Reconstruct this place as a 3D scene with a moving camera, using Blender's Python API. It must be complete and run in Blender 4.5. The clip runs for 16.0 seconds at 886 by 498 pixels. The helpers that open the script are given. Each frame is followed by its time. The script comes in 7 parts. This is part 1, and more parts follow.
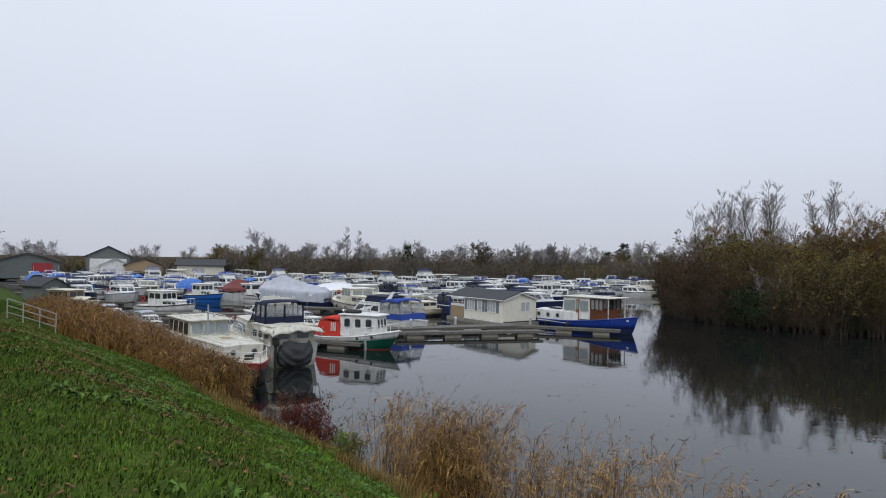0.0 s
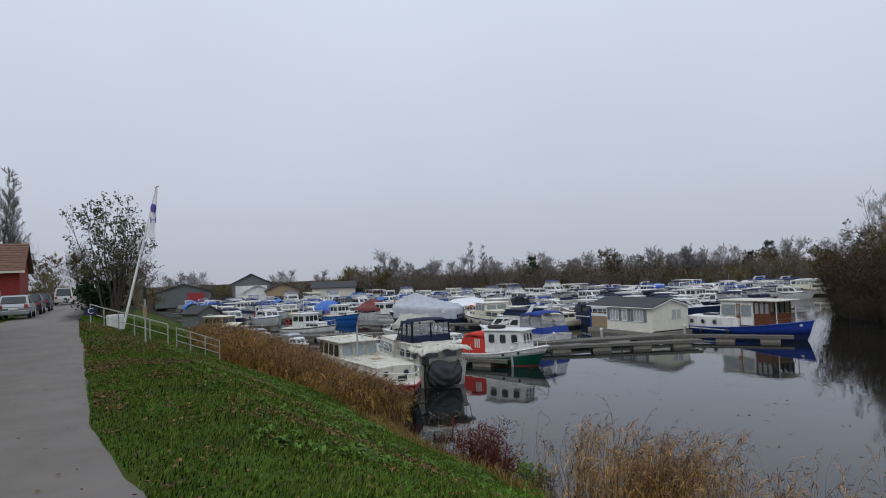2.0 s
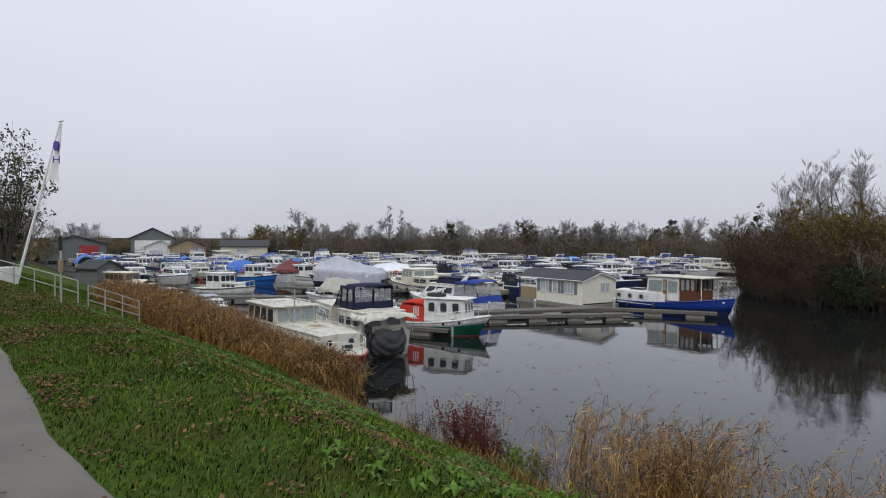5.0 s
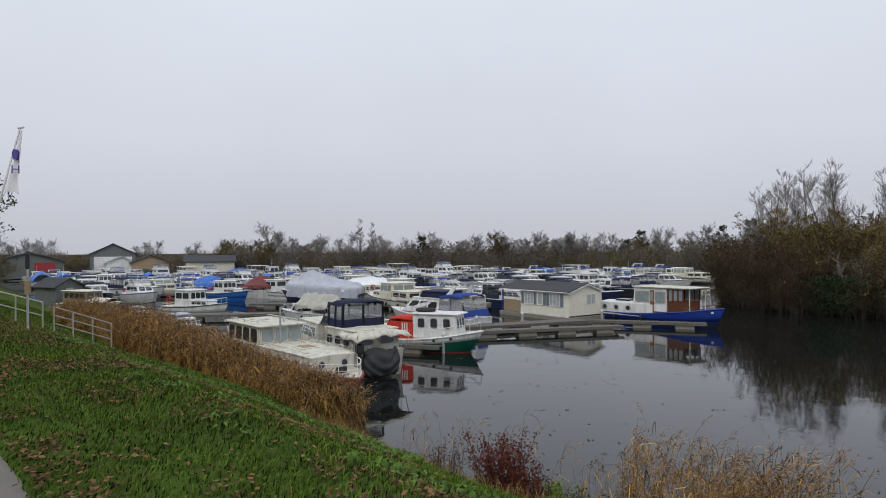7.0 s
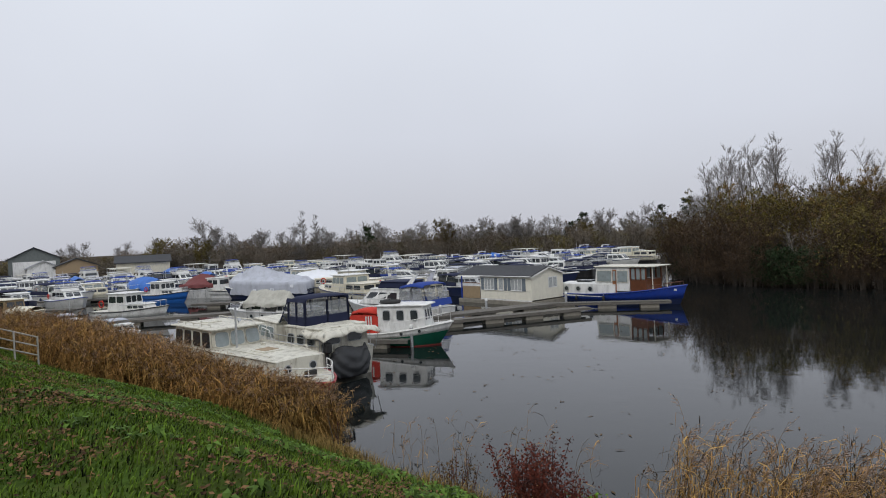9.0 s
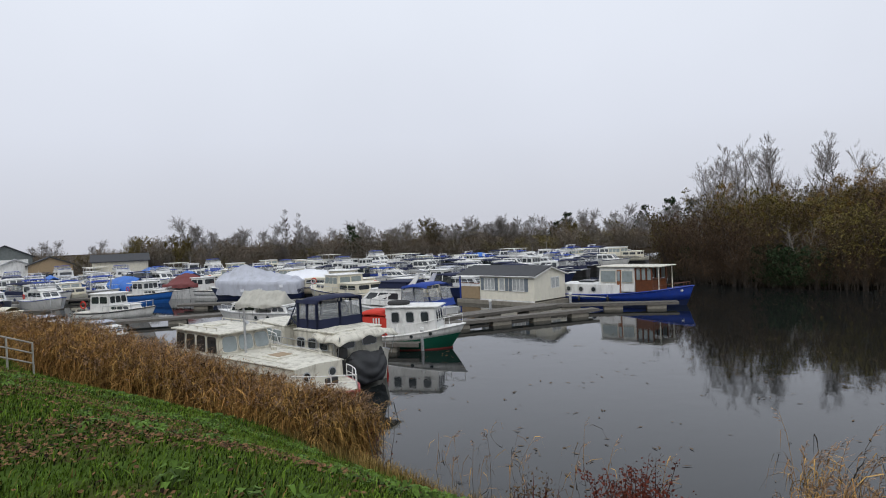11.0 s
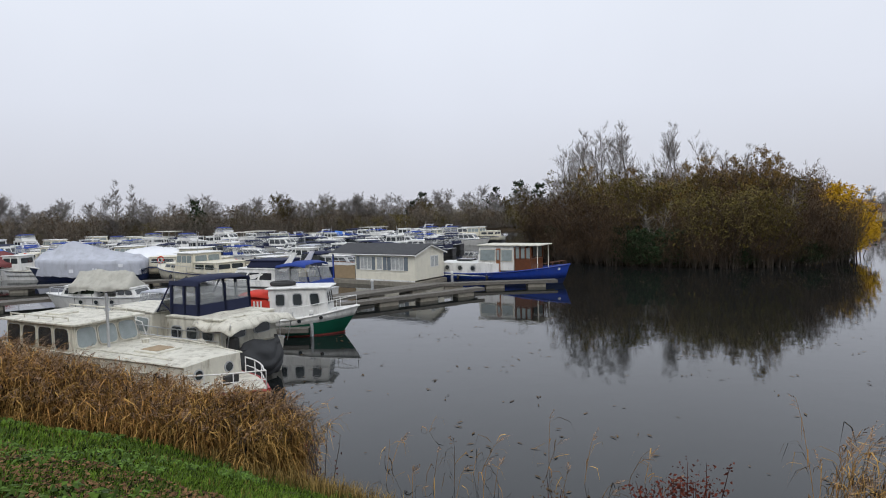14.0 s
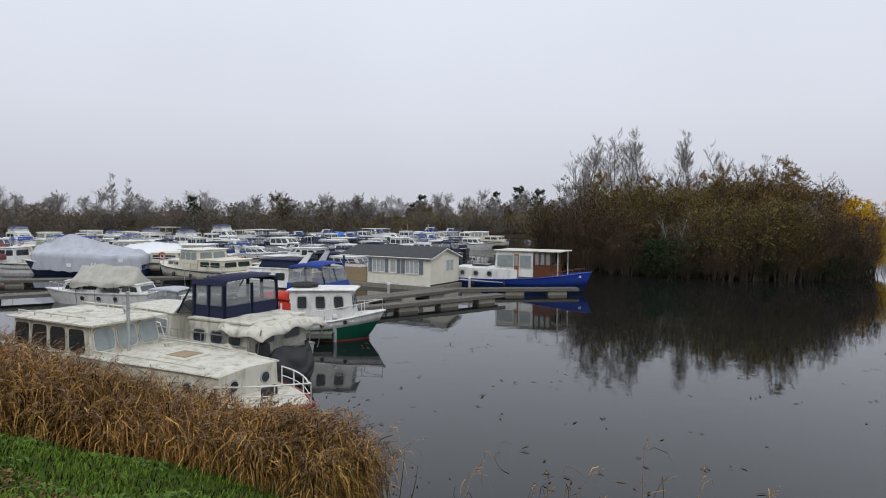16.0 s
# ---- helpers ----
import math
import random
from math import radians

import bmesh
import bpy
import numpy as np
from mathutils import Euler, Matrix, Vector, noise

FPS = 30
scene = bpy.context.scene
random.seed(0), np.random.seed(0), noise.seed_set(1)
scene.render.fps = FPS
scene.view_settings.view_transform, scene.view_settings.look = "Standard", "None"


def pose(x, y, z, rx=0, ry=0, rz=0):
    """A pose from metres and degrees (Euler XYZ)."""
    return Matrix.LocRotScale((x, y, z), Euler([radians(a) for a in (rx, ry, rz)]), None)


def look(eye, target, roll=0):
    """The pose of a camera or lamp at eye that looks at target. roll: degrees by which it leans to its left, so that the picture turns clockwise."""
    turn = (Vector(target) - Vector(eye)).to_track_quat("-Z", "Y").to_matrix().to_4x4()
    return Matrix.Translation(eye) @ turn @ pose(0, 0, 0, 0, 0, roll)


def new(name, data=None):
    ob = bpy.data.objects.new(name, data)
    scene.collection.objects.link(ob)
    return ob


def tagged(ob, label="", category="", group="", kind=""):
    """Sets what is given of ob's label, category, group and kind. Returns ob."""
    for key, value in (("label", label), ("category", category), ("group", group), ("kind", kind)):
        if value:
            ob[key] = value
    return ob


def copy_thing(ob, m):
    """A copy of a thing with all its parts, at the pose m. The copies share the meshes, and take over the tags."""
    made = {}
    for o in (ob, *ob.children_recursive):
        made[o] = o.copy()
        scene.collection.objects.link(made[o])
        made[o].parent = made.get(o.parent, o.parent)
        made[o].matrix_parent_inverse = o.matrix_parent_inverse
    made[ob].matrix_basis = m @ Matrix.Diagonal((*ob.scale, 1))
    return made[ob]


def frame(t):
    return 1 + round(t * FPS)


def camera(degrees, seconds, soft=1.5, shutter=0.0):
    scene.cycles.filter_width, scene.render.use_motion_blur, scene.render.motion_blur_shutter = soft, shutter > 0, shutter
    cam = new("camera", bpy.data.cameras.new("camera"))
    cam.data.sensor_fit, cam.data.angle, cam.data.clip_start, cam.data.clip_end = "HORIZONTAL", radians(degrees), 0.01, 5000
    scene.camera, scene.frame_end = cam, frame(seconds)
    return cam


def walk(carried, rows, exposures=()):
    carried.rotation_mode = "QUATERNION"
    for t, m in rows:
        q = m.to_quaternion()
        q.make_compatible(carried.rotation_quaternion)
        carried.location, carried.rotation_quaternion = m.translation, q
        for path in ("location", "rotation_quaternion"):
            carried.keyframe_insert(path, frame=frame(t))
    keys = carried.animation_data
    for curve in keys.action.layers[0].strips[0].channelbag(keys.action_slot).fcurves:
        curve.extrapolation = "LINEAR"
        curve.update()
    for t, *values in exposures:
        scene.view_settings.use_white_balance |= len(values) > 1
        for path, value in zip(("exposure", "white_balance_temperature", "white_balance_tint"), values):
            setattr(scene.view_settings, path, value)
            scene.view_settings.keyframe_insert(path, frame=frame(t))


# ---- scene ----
cam = camera(70.94, 16.0, 1.0)
# seconds, eye x y z, yaw to the left, pitch up, roll
ROWS = [
    (0.0, 0.000, 0.000, 1.571, -0.00, 0.94, 0.90),
    (0.5, -0.405, 0.458, 1.555, 3.29, 0.37, -2.62),
    (1.0, -0.770, 0.908, 1.529, 9.18, 3.03, -3.57),
    (1.5, -1.192, 1.318, 1.525, 7.61, 2.79, -3.13),
    (2.0, -1.681, 1.694, 1.517, 10.82, 2.28, -2.28),
    (2.5, -2.104, 2.032, 1.524, 17.63, 3.64, -4.44),
    (3.0, -2.463, 2.283, 1.493, 9.36, 3.55, -0.71),
    (3.5, -2.830, 2.559, 1.459, 2.39, 0.85, 2.36),
    (6.0, -4.880, 4.240, 1.515, 3.13, -1.14, -0.29),
    (6.5, -5.255, 4.656, 1.499, 3.68, -0.19, 1.27),
    (7.0, -5.530, 5.165, 1.473, -0.51, 0.15, -0.27),
    (7.5, -5.848, 5.811, 1.421, -9.85, -1.63, 1.09),
    (8.0, -6.193, 6.452, 1.375, -8.54, 1.16, -2.13),
    (8.5, -6.478, 7.030, 1.353, -5.67, -0.93, -2.70),
    (11.0, -8.488, 9.354, 1.332, -7.95, -1.10, -2.46),
    (11.5, -8.947, 9.860, 1.323, -8.37, -1.36, -1.62),
    (12.0, -9.401, 10.369, 1.306, -11.94, -1.98, 0.74),
    (12.5, -9.762, 10.875, 1.240, -6.91, -1.31, -2.88),
    (13.0, -9.997, 11.411, 1.199, -16.96, -1.65, 1.34),
    (13.5, -10.186, 11.921, 1.180, -24.56, -3.26, 3.00),
    (14.0, -10.364, 12.501, 1.155, -21.97, -3.45, -1.40),
    (14.5, -10.648, 13.087, 1.142, -28.14, -2.67, 0.93),
    (15.0, -10.907, 13.683, 1.126, -29.39, -1.16, 0.84),
    (15.5, -11.133, 14.280, 1.090, -22.03, 0.11, -1.76),
    (16.0, -11.466, 14.862, 1.033, -22.70, -3.07, 0.27),
]


def carried_pose(x, y, z, yaw, pitch, roll):
    return pose(x, y, z, 0, 0, yaw) @ pose(0, 0, 0, 90 + pitch) @ pose(0, 0, 0, 0, 0, roll)


# the clip's own exposure and white balance drift a little
EXPOSURES = [(0.0, 0.08, 6300, 10), (0.5, 0.10, 6300, 10), (1.0, -0.08, 6250, 10), (2.5, -0.20, 6200, 10), (3.0, -0.24, 6200, 10), (3.5, -0.03, 6300, 10), (6.0, 0.08, 6480, 10), (7.0, -0.02, 6500, 10), (8.0, 0.04, 6500, 10), (8.5, 0.0, 6550, 10), (11.0, 0.12, 6500, 10), (11.5, 0.08, 6500, 10), (12.5, 0.06, 6500, 10), (13.5, 0.19, 6500, 10), (14.5, 0.16, 6500, 10), (16.0, 0.10, 6500, 10)]
walk(cam, [(t, carried_pose(*r)) for t, *r in ROWS], EXPOSURES)

# ---- light ----
WATER = -4.7
world = bpy.data.worlds.new("overcast_sky")
scene.world = world
world.use_nodes = True
wn, wl = world.node_tree.nodes, world.node_tree.links
wn.clear()
sky = wn.new("ShaderNodeTexSky")
sky.sky_type, sky.sun_disc = "NISHITA", False
sky.sun_elevation, sky.sun_rotation = radians(38), radians(190)
sky.air_density, sky.dust_density = 1.0, 4.0
coord = wn.new("ShaderNodeTexCoord")
split = wn.new("ShaderNodeSeparateXYZ")
wl.new(coord.outputs["Generated"], split.inputs[0])
deck = wn.new("ShaderNodeValToRGB")
deck.color_ramp.elements[0].position, deck.color_ramp.elements[0].color = 0.0, (0.525, 0.54, 0.60, 1)
deck.color_ramp.elements[1].position, deck.color_ramp.elements[1].color = 0.55, (0.80, 0.85, 0.93, 1)
e = deck.color_ramp.elements.new(0.16)
e.color = (0.64, 0.67, 0.75, 1)
wl.new(split.outputs[2], deck.inputs[0])
cloud = wn.new("ShaderNodeTexNoise")
cloud.inputs["Scale"].default_value, cloud.inputs["Detail"].default_value = 2.2, 4
wl.new(coord.outputs["Generated"], cloud.inputs["Vector"])
spread = wn.new("ShaderNodeMapRange")
spread.inputs[3].default_value, spread.inputs[4].default_value = 0.93, 1.07
wl.new(cloud.outputs[0], spread.inputs[0])
veil = wn.new("ShaderNodeMix")
veil.data_type, veil.blend_type = "RGBA", "MULTIPLY"
veil.inputs[0].default_value = 1.0
wl.new(deck.outputs[0], veil.inputs[6])
wl.new(spread.outputs[0], veil.inputs[7])
clear = wn.new("ShaderNodeBackground")
clear.inputs[1].default_value = 0.05
wl.new(sky.outputs[0], clear.inputs[0])
grey = wn.new("ShaderNodeBackground")
grey.inputs[1].default_value = 1.08
wl.new(veil.outputs[2], grey.inputs[0])
both = wn.new("ShaderNodeMixShader")
both.inputs[0].default_value = 0.92
wl.new(clear.outputs[0], both.inputs[1])
wl.new(grey.outputs[0], both.inputs[2])
out = wn.new("ShaderNodeOutputWorld")
wl.new(both.outputs[0], out.inputs[0])
sun = new("sun", bpy.data.lights.new("sun", "SUN"))
sun.data.energy, sun.data.angle, sun.data.color = 0.9, radians(40), (1.0, 0.97, 0.93)
sun.matrix_world = look((0, 0, 40), (14, 30, 2))

# ---- materials ----


def material(name, colour, rough=0.6, metal=0.0, vary=0.12, scale=3.0, grain=40.0, bump=0.15, dirt=None, dirt_amount=0.35,
             alpha=1.0, spec=0.5, islands=False, objects=0.0):
    """Base colour with variation at two scales, optional dirt and fine relief."""
    m = bpy.data.materials.new(name)
    m.use_nodes = True
    n, l = m.node_tree.nodes, m.node_tree.links
    b = n["Principled BSDF"]
    b.inputs["Roughness"].default_value, b.inputs["Metallic"].default_value = rough, metal
    b.inputs["Specular IOR Level"].default_value = spec
    b.inputs["Alpha"].default_value = alpha
    tc = n.new("ShaderNodeTexCoord")
    big, small = n.new("ShaderNodeTexNoise"), n.new("ShaderNodeTexNoise")
    big.inputs["Scale"].default_value, big.inputs["Detail"].default_value = scale, 5
    small.inputs["Scale"].default_value, small.inputs["Detail"].default_value = grain, 3
    for q in (big, small):
        l.new(tc.outputs["Object"], q.inputs["Vector"])
    add = n.new("ShaderNodeMath")
    add.operation = "ADD"
    l.new(big.outputs[0], add.inputs[0])
    l.new(small.outputs[0], add.inputs[1])
    last = add.outputs[0]
    if islands:
        geo = n.new("ShaderNodeNewGeometry")
        more = n.new("ShaderNodeMath")
        more.operation = "MULTIPLY_ADD"
        more.inputs[1].default_value = 1.2
        l.new(geo.outputs["Random Per Island"], more.inputs[0])
        l.new(last, more.inputs[2])
        shift = n.new("ShaderNodeMath")
        shift.operation = "SUBTRACT"
        shift.inputs[1].default_value = 0.6
        l.new(more.outputs[0], shift.inputs[0])
        last = shift.outputs[0]
    if objects:
        info = n.new("ShaderNodeObjectInfo")
        more = n.new("ShaderNodeMath")
        more.operation = "MULTIPLY_ADD"
        more.inputs[1].default_value = objects
        l.new(info.outputs["Random"], more.inputs[0])
        l.new(last, more.inputs[2])
        shift = n.new("ShaderNodeMath")
        shift.operation = "SUBTRACT"
        shift.inputs[1].default_value = objects / 2
        l.new(more.outputs[0], shift.inputs[0])
        last = shift.outputs[0]
    ramp = n.new("ShaderNodeMapRange")
    ramp.inputs[1].default_value, ramp.inputs[2].default_value = 0.4, 1.6
    ramp.inputs[3].default_value, ramp.inputs[4].default_value = 1 - 2.2 * vary, 1 + 2.2 * vary
    l.new(last, ramp.inputs[0])
    mix = n.new("ShaderNodeMix")
    mix.data_type, mix.blend_type = "RGBA", "MULTIPLY"
    mix.inputs[0].default_value = 1.0
    mix.inputs[6].default_value = (*colour, 1)
    l.new(ramp.outputs[0], mix.inputs[7])
    shade = mix.outputs[2]
    if dirt:
        spot = n.new("ShaderNodeTexNoise")
        spot.inputs["Scale"].default_value, spot.inputs["Detail"].default_value = scale * 1.7, 7
        spot.inputs["Roughness"].default_value = 0.65
        stretch = n.new("ShaderNodeMapping")
        stretch.inputs["Scale"].default_value = (1, 1, 0.35)
        l.new(tc.outputs["Object"], stretch.inputs[0])
        l.new(stretch.outputs[0], spot.inputs["Vector"])
        cut = n.new("ShaderNodeMapRange")
        cut.inputs[1].default_value, cut.inputs[2].default_value = 0.48, 0.72
        cut.inputs[4].default_value = dirt_amount
        l.new(spot.outputs[0], cut.inputs[0])
        soil = n.new("ShaderNodeMix")
        soil.data_type = "RGBA"
        soil.inputs[7].default_value = (*dirt, 1)
        l.new(cut.outputs[0], soil.inputs[0])
        l.new(shade, soil.inputs[6])
        shade = soil.outputs[2]
    l.new(shade, b.inputs["Base Color"])
    if bump:
        rel = n.new("ShaderNodeBump")
        rel.inputs["Strength"].default_value, rel.inputs["Distance"].default_value = bump, 0.02
        l.new(small.outputs[0], rel.inputs["Height"])
        l.new(rel.outputs[0], b.inputs["Normal"])
    return m


def clear_sheet(name, colour, rough, passing):
    """Glass or clear vinyl: part of the light goes through, the rest is gloss over a tint."""
    m = bpy.data.materials.new(name)
    m.use_nodes = True
    n, l = m.node_tree.nodes, m.node_tree.links
    b = n["Principled BSDF"]
    b.inputs["Base Color"].default_value = (*colour, 1)
    b.inputs["Roughness"].default_value = rough
    see = n.new("ShaderNodeBsdfTransparent")
    mix = n.new("ShaderNodeMixShader")
    mix.inputs[0].default_value = 1 - passing
    l.new(see.outputs[0], mix.inputs[1])
    l.new(b.outputs[0], mix.inputs[2])
    l.new(mix.outputs[0], n["Material Output"].inputs[0])
    return m


GRIME = (0.10, 0.09, 0.07)
WHITE = material("white_paint", (0.72, 0.72, 0.70), 0.35, vary=0.08, dirt=GRIME, dirt_amount=0.38, scale=1.6)
OLDWHITE = material("weathered_white_paint", (0.60, 0.58, 0.50), 0.55, vary=0.12, dirt=(0.15, 0.125, 0.08), dirt_amount=0.75, scale=2.2)
CREAM = material("cream_paint", (0.66, 0.62, 0.50), 0.4, vary=0.07, dirt=GRIME, dirt_amount=0.3)
BEIGE = material("beige_gelcoat", (0.58, 0.52, 0.40), 0.4, vary=0.07, dirt=GRIME, dirt_amount=0.3)
PALEGREY = material("pale_grey_paint", (0.55, 0.56, 0.57), 0.4, vary=0.08, dirt=GRIME, dirt_amount=0.3)
BLACK = material("black_hull_paint", (0.015, 0.015, 0.017), 0.4, vary=0.2, dirt=(0.09, 0.08, 0.06), dirt_amount=0.4)
NAVY = material("navy_hull_paint", (0.012, 0.022, 0.075), 0.35, vary=0.15)
BLUEHULL = material("blue_hull_paint", (0.015, 0.05, 0.32), 0.3, vary=0.12, dirt=GRIME, dirt_amount=0.2)
SKYHULL = material("bright_blue_paint", (0.02, 0.13, 0.46), 0.4, vary=0.1)
GREEN = material("dark_green_hull_paint", (0.004, 0.075, 0.045), 0.3, vary=0.12)
TEAL = material("green_canvas", (0.02, 0.12, 0.08), 0.8, vary=0.15)
RED = material("red_paint", (0.33, 0.03, 0.035), 0.5, vary=0.15, dirt=(0.08, 0.04, 0.03), dirt_amount=0.4)
REDCLOTH = material("red_canvas", (0.50, 0.035, 0.02), 0.85, vary=0.12)
MAROON = material("maroon_canvas", (0.16, 0.045, 0.045), 0.85, vary=0.12)
NAVYCLOTH = material("navy_canvas", (0.008, 0.013, 0.045), 0.85, vary=0.15)
BLUECLOTH = material("blue_canvas", (0.012, 0.045, 0.26), 0.8, vary=0.12)
BLUETARP = material("bright_blue_tarpaulin", (0.016, 0.12, 0.45), 0.5, vary=0.2, scale=1.2)
GREYTARP = material("pale_grey_tarpaulin", (0.43, 0.45, 0.51), 0.6, vary=0.12, scale=1.0, dirt=GRIME, dirt_amount=0.3)
WHITETARP = material("white_tarpaulin", (0.74, 0.76, 0.80), 0.5, vary=0.05, scale=1.0)
BUFFTARP = material("buff_grey_canvas", (0.42, 0.41, 0.36), 0.8, vary=0.14, scale=1.5, dirt=GRIME, dirt_amount=0.3)
DARKTARP = material("dark_grey_cover", (0.035, 0.037, 0.04), 0.7, vary=0.2, scale=2)
WOOD = material("varnished_wood", (0.23, 0.085, 0.03), 0.4, vary=0.2, scale=5)
TAN = material("tan_panel", (0.30, 0.22, 0.13), 0.7, vary=0.12)
GLASS = material("window_glass", (0.028, 0.034, 0.038), 0.06, vary=0.25, bump=0.0, spec=0.8)
PALEGLASS = material("curtained_window_glass", (0.24, 0.28, 0.28), 0.1, vary=0.2, bump=0.0, spec=0.8)
VINYL = clear_sheet("clear_vinyl", (0.46, 0.48, 0.49), 0.12, 0.74)
RUBBER = material("black_rubber", (0.02, 0.02, 0.02), 0.7, vary=0.2)
STEEL = material("stainless_rail", (0.55, 0.56, 0.57), 0.3, metal=0.9, vary=0.08, bump=0.0)
GALV = material("galvanised_steel", (0.42, 0.43, 0.44), 0.55, metal=0.5, vary=0.15, scale=6)
PLANK = material("weathered_grey_planks", (0.125, 0.115, 0.10), 0.85, vary=0.2, scale=4, objects=0.5)
FLOAT = material("concrete_float", (0.23, 0.21, 0.175), 0.9, vary=0.15, dirt=(0.06, 0.07, 0.04), dirt_amount=0.5)
BOTTOM = material("red_antifouling", (0.20, 0.03, 0.025), 0.7, vary=0.2)
SIDING = material("cream_boarding", (0.74, 0.71, 0.60), 0.5, vary=0.05, scale=2, dirt=GRIME, dirt_amount=0.12)
ROOFING = material("dark_felt_roof", (0.045, 0.047, 0.052), 0.9, vary=0.2, scale=3, grain=80, bump=0.4)
SHUTTER = material("grey_shutter_paint", (0.16, 0.19, 0.22), 0.6, vary=0.1)
CURTAIN = material("curtained_panes", (0.40, 0.42, 0.42), 0.15, vary=0.3, scale=7, bump=0.0)
SHED = material("grey_shed_boards", (0.13, 0.145, 0.14), 0.8, vary=0.15, scale=2)
RAILPAINT = material("worn_pale_rail_paint", (0.36, 0.35, 0.31), 0.5, vary=0.1, dirt=GRIME, dirt_amount=0.35)
FLAGCLOTH = material("white_banner_cloth", (0.72, 0.72, 0.74), 0.85, vary=0.06)
PURPLE = material("purple_print", (0.10, 0.07, 0.32), 0.8, vary=0.1)
CONCRETE = material("stained_concrete", (0.46, 0.41, 0.29), 0.9, vary=0.12, scale=0.8, dirt=(0.10, 0.095, 0.07), dirt_amount=0.65)
FENCEWOOD = material("weathered_fence_boards", (0.21, 0.195, 0.175), 0.9, vary=0.2, scale=3, objects=0.5)
REDWOOD = material("red_boarding", (0.22, 0.022, 0.018), 0.8, vary=0.15, scale=2)
ROOFTILE = material("brown_roof_tiles", (0.14, 0.075, 0.05), 0.9, vary=0.2, scale=2, grain=12, bump=0.4)
BRICKISH = material("orange_brick", (0.20, 0.11, 0.075), 0.9, vary=0.15, scale=1)
SILVER = material("silver_car_paint", (0.42, 0.44, 0.46), 0.25, metal=0.6, vary=0.05, bump=0.0)
DARKCAR = material("dark_car_paint", (0.03, 0.035, 0.045), 0.25, vary=0.08, bump=0.0)
HALFLEAF = material("last_green_leaves", (0.045, 0.06, 0.02), 0.8, vary=0.3, bump=0)
DARKWOOD = material("dark_varnished_wood", (0.11, 0.035, 0.012), 0.4, vary=0.2, scale=5)

# ---- builders ----
ALONG = Vector((-0.636, 0.772, 0.0)).normalized()
ACROSS = Vector((0.772, 0.636, 0.0)).normalized()


def sn(s, n, z=0.0):
    """A place s metres along the path and n metres to its water side."""
    p = ALONG * s + ACROSS * n
    return Vector((p.x, p.y, z))


def part(name, bm, mat, parent=None, label="", smooth=False):
    me = bpy.data.meshes.new(name)
    bmesh.ops.recalc_face_normals(bm, faces=bm.faces)
    bm.to_mesh(me)
    bm.free()
    me.materials.append(mat)
    if smooth:
        for p in me.polygons:
            p.use_smooth = True
    ob = new(name, me)
    if parent is not None:
        ob.parent = parent
    if label:
        ob["label"] = label
    return ob


def raw(name, verts, faces, mat, parent=None, label="", smooth=False):
    me = bpy.data.meshes.new(name)
    me.from_pydata(verts, [], faces)
    me.materials.append(mat)
    if smooth:
        me.polygons.foreach_set("use_smooth", [True] * len(me.polygons))
    me.update()
    ob = new(name, me)
    if parent is not None:
        ob.parent = parent
    if label:
        ob["label"] = label
    return ob


def thing(name, m, label, category, group=""):
    ob = new(name)
    ob.empty_display_size = 0.3
    ob.matrix_world = m
    return tagged(ob, label, category, group)


def box(bm, x0, x1, y0, y1, z0, z1, bevel=0.0, m=None):
    vs = [bm.verts.new(p) for p in ((x0, y0, z0), (x1, y0, z0), (x1, y1, z0), (x0, y1, z0), (x0, y0, z1), (x1, y0, z1), (x1, y1, z1), (x0, y1, z1))]
    fs = [bm.faces.new([vs[i] for i in f]) for f in ((3, 2, 1, 0), (4, 5, 6, 7), (0, 1, 5, 4), (1, 2, 6, 5), (2, 3, 7, 6), (3, 0, 4, 7))]
    if m is not None:
        for v in vs:
            v.co = m @ v.co
    if bevel:
        es = {e for f in fs for e in f.edges}
        bmesh.ops.bevel(bm, geom=list(es), offset=bevel, segments=1, affect="EDGES")
    return bm


def tube(bm, pts, r, sides=6):
    pts = [Vector(p) for p in pts]
    rs = r if isinstance(r, (list, tuple)) else [r] * len(pts)
    rings = []
    for i, p in enumerate(pts):
        d = (pts[min(i + 1, len(pts) - 1)] - pts[max(i - 1, 0)]).normalized()
        u = d.orthogonal().normalized()
        if abs(d.z) < 0.95:
            u = d.cross(Vector((0, 0, 1))).normalized()
        v = d.cross(u)
        rings.append([bm.verts.new(p + (u * math.cos(a) + v * math.sin(a)) * rs[i]) for a in [2 * math.pi * k / sides for k in range(sides)]])
    for a, b in zip(rings, rings[1:]):
        for k in range(sides):
            bm.faces.new((a[k], a[(k + 1) % sides], b[(k + 1) % sides], b[k]))
    bm.faces.new(rings[0][::-1])
    bm.faces.new(rings[-1])
    return bm


def loft(bm, rings, closed=True, caps=True):
    rows = [[bm.verts.new(p) for p in r] for r in rings]
    for a, b in zip(rows, rows[1:]):
        n = len(a)
        for k in range(n if closed else n - 1):
            bm.faces.new((a[k], a[(k + 1) % n], b[(k + 1) % n], b[k]))
    if caps and closed:
        bm.faces.new(rows[0][::-1])
        bm.faces.new(rows[-1])
    return rows


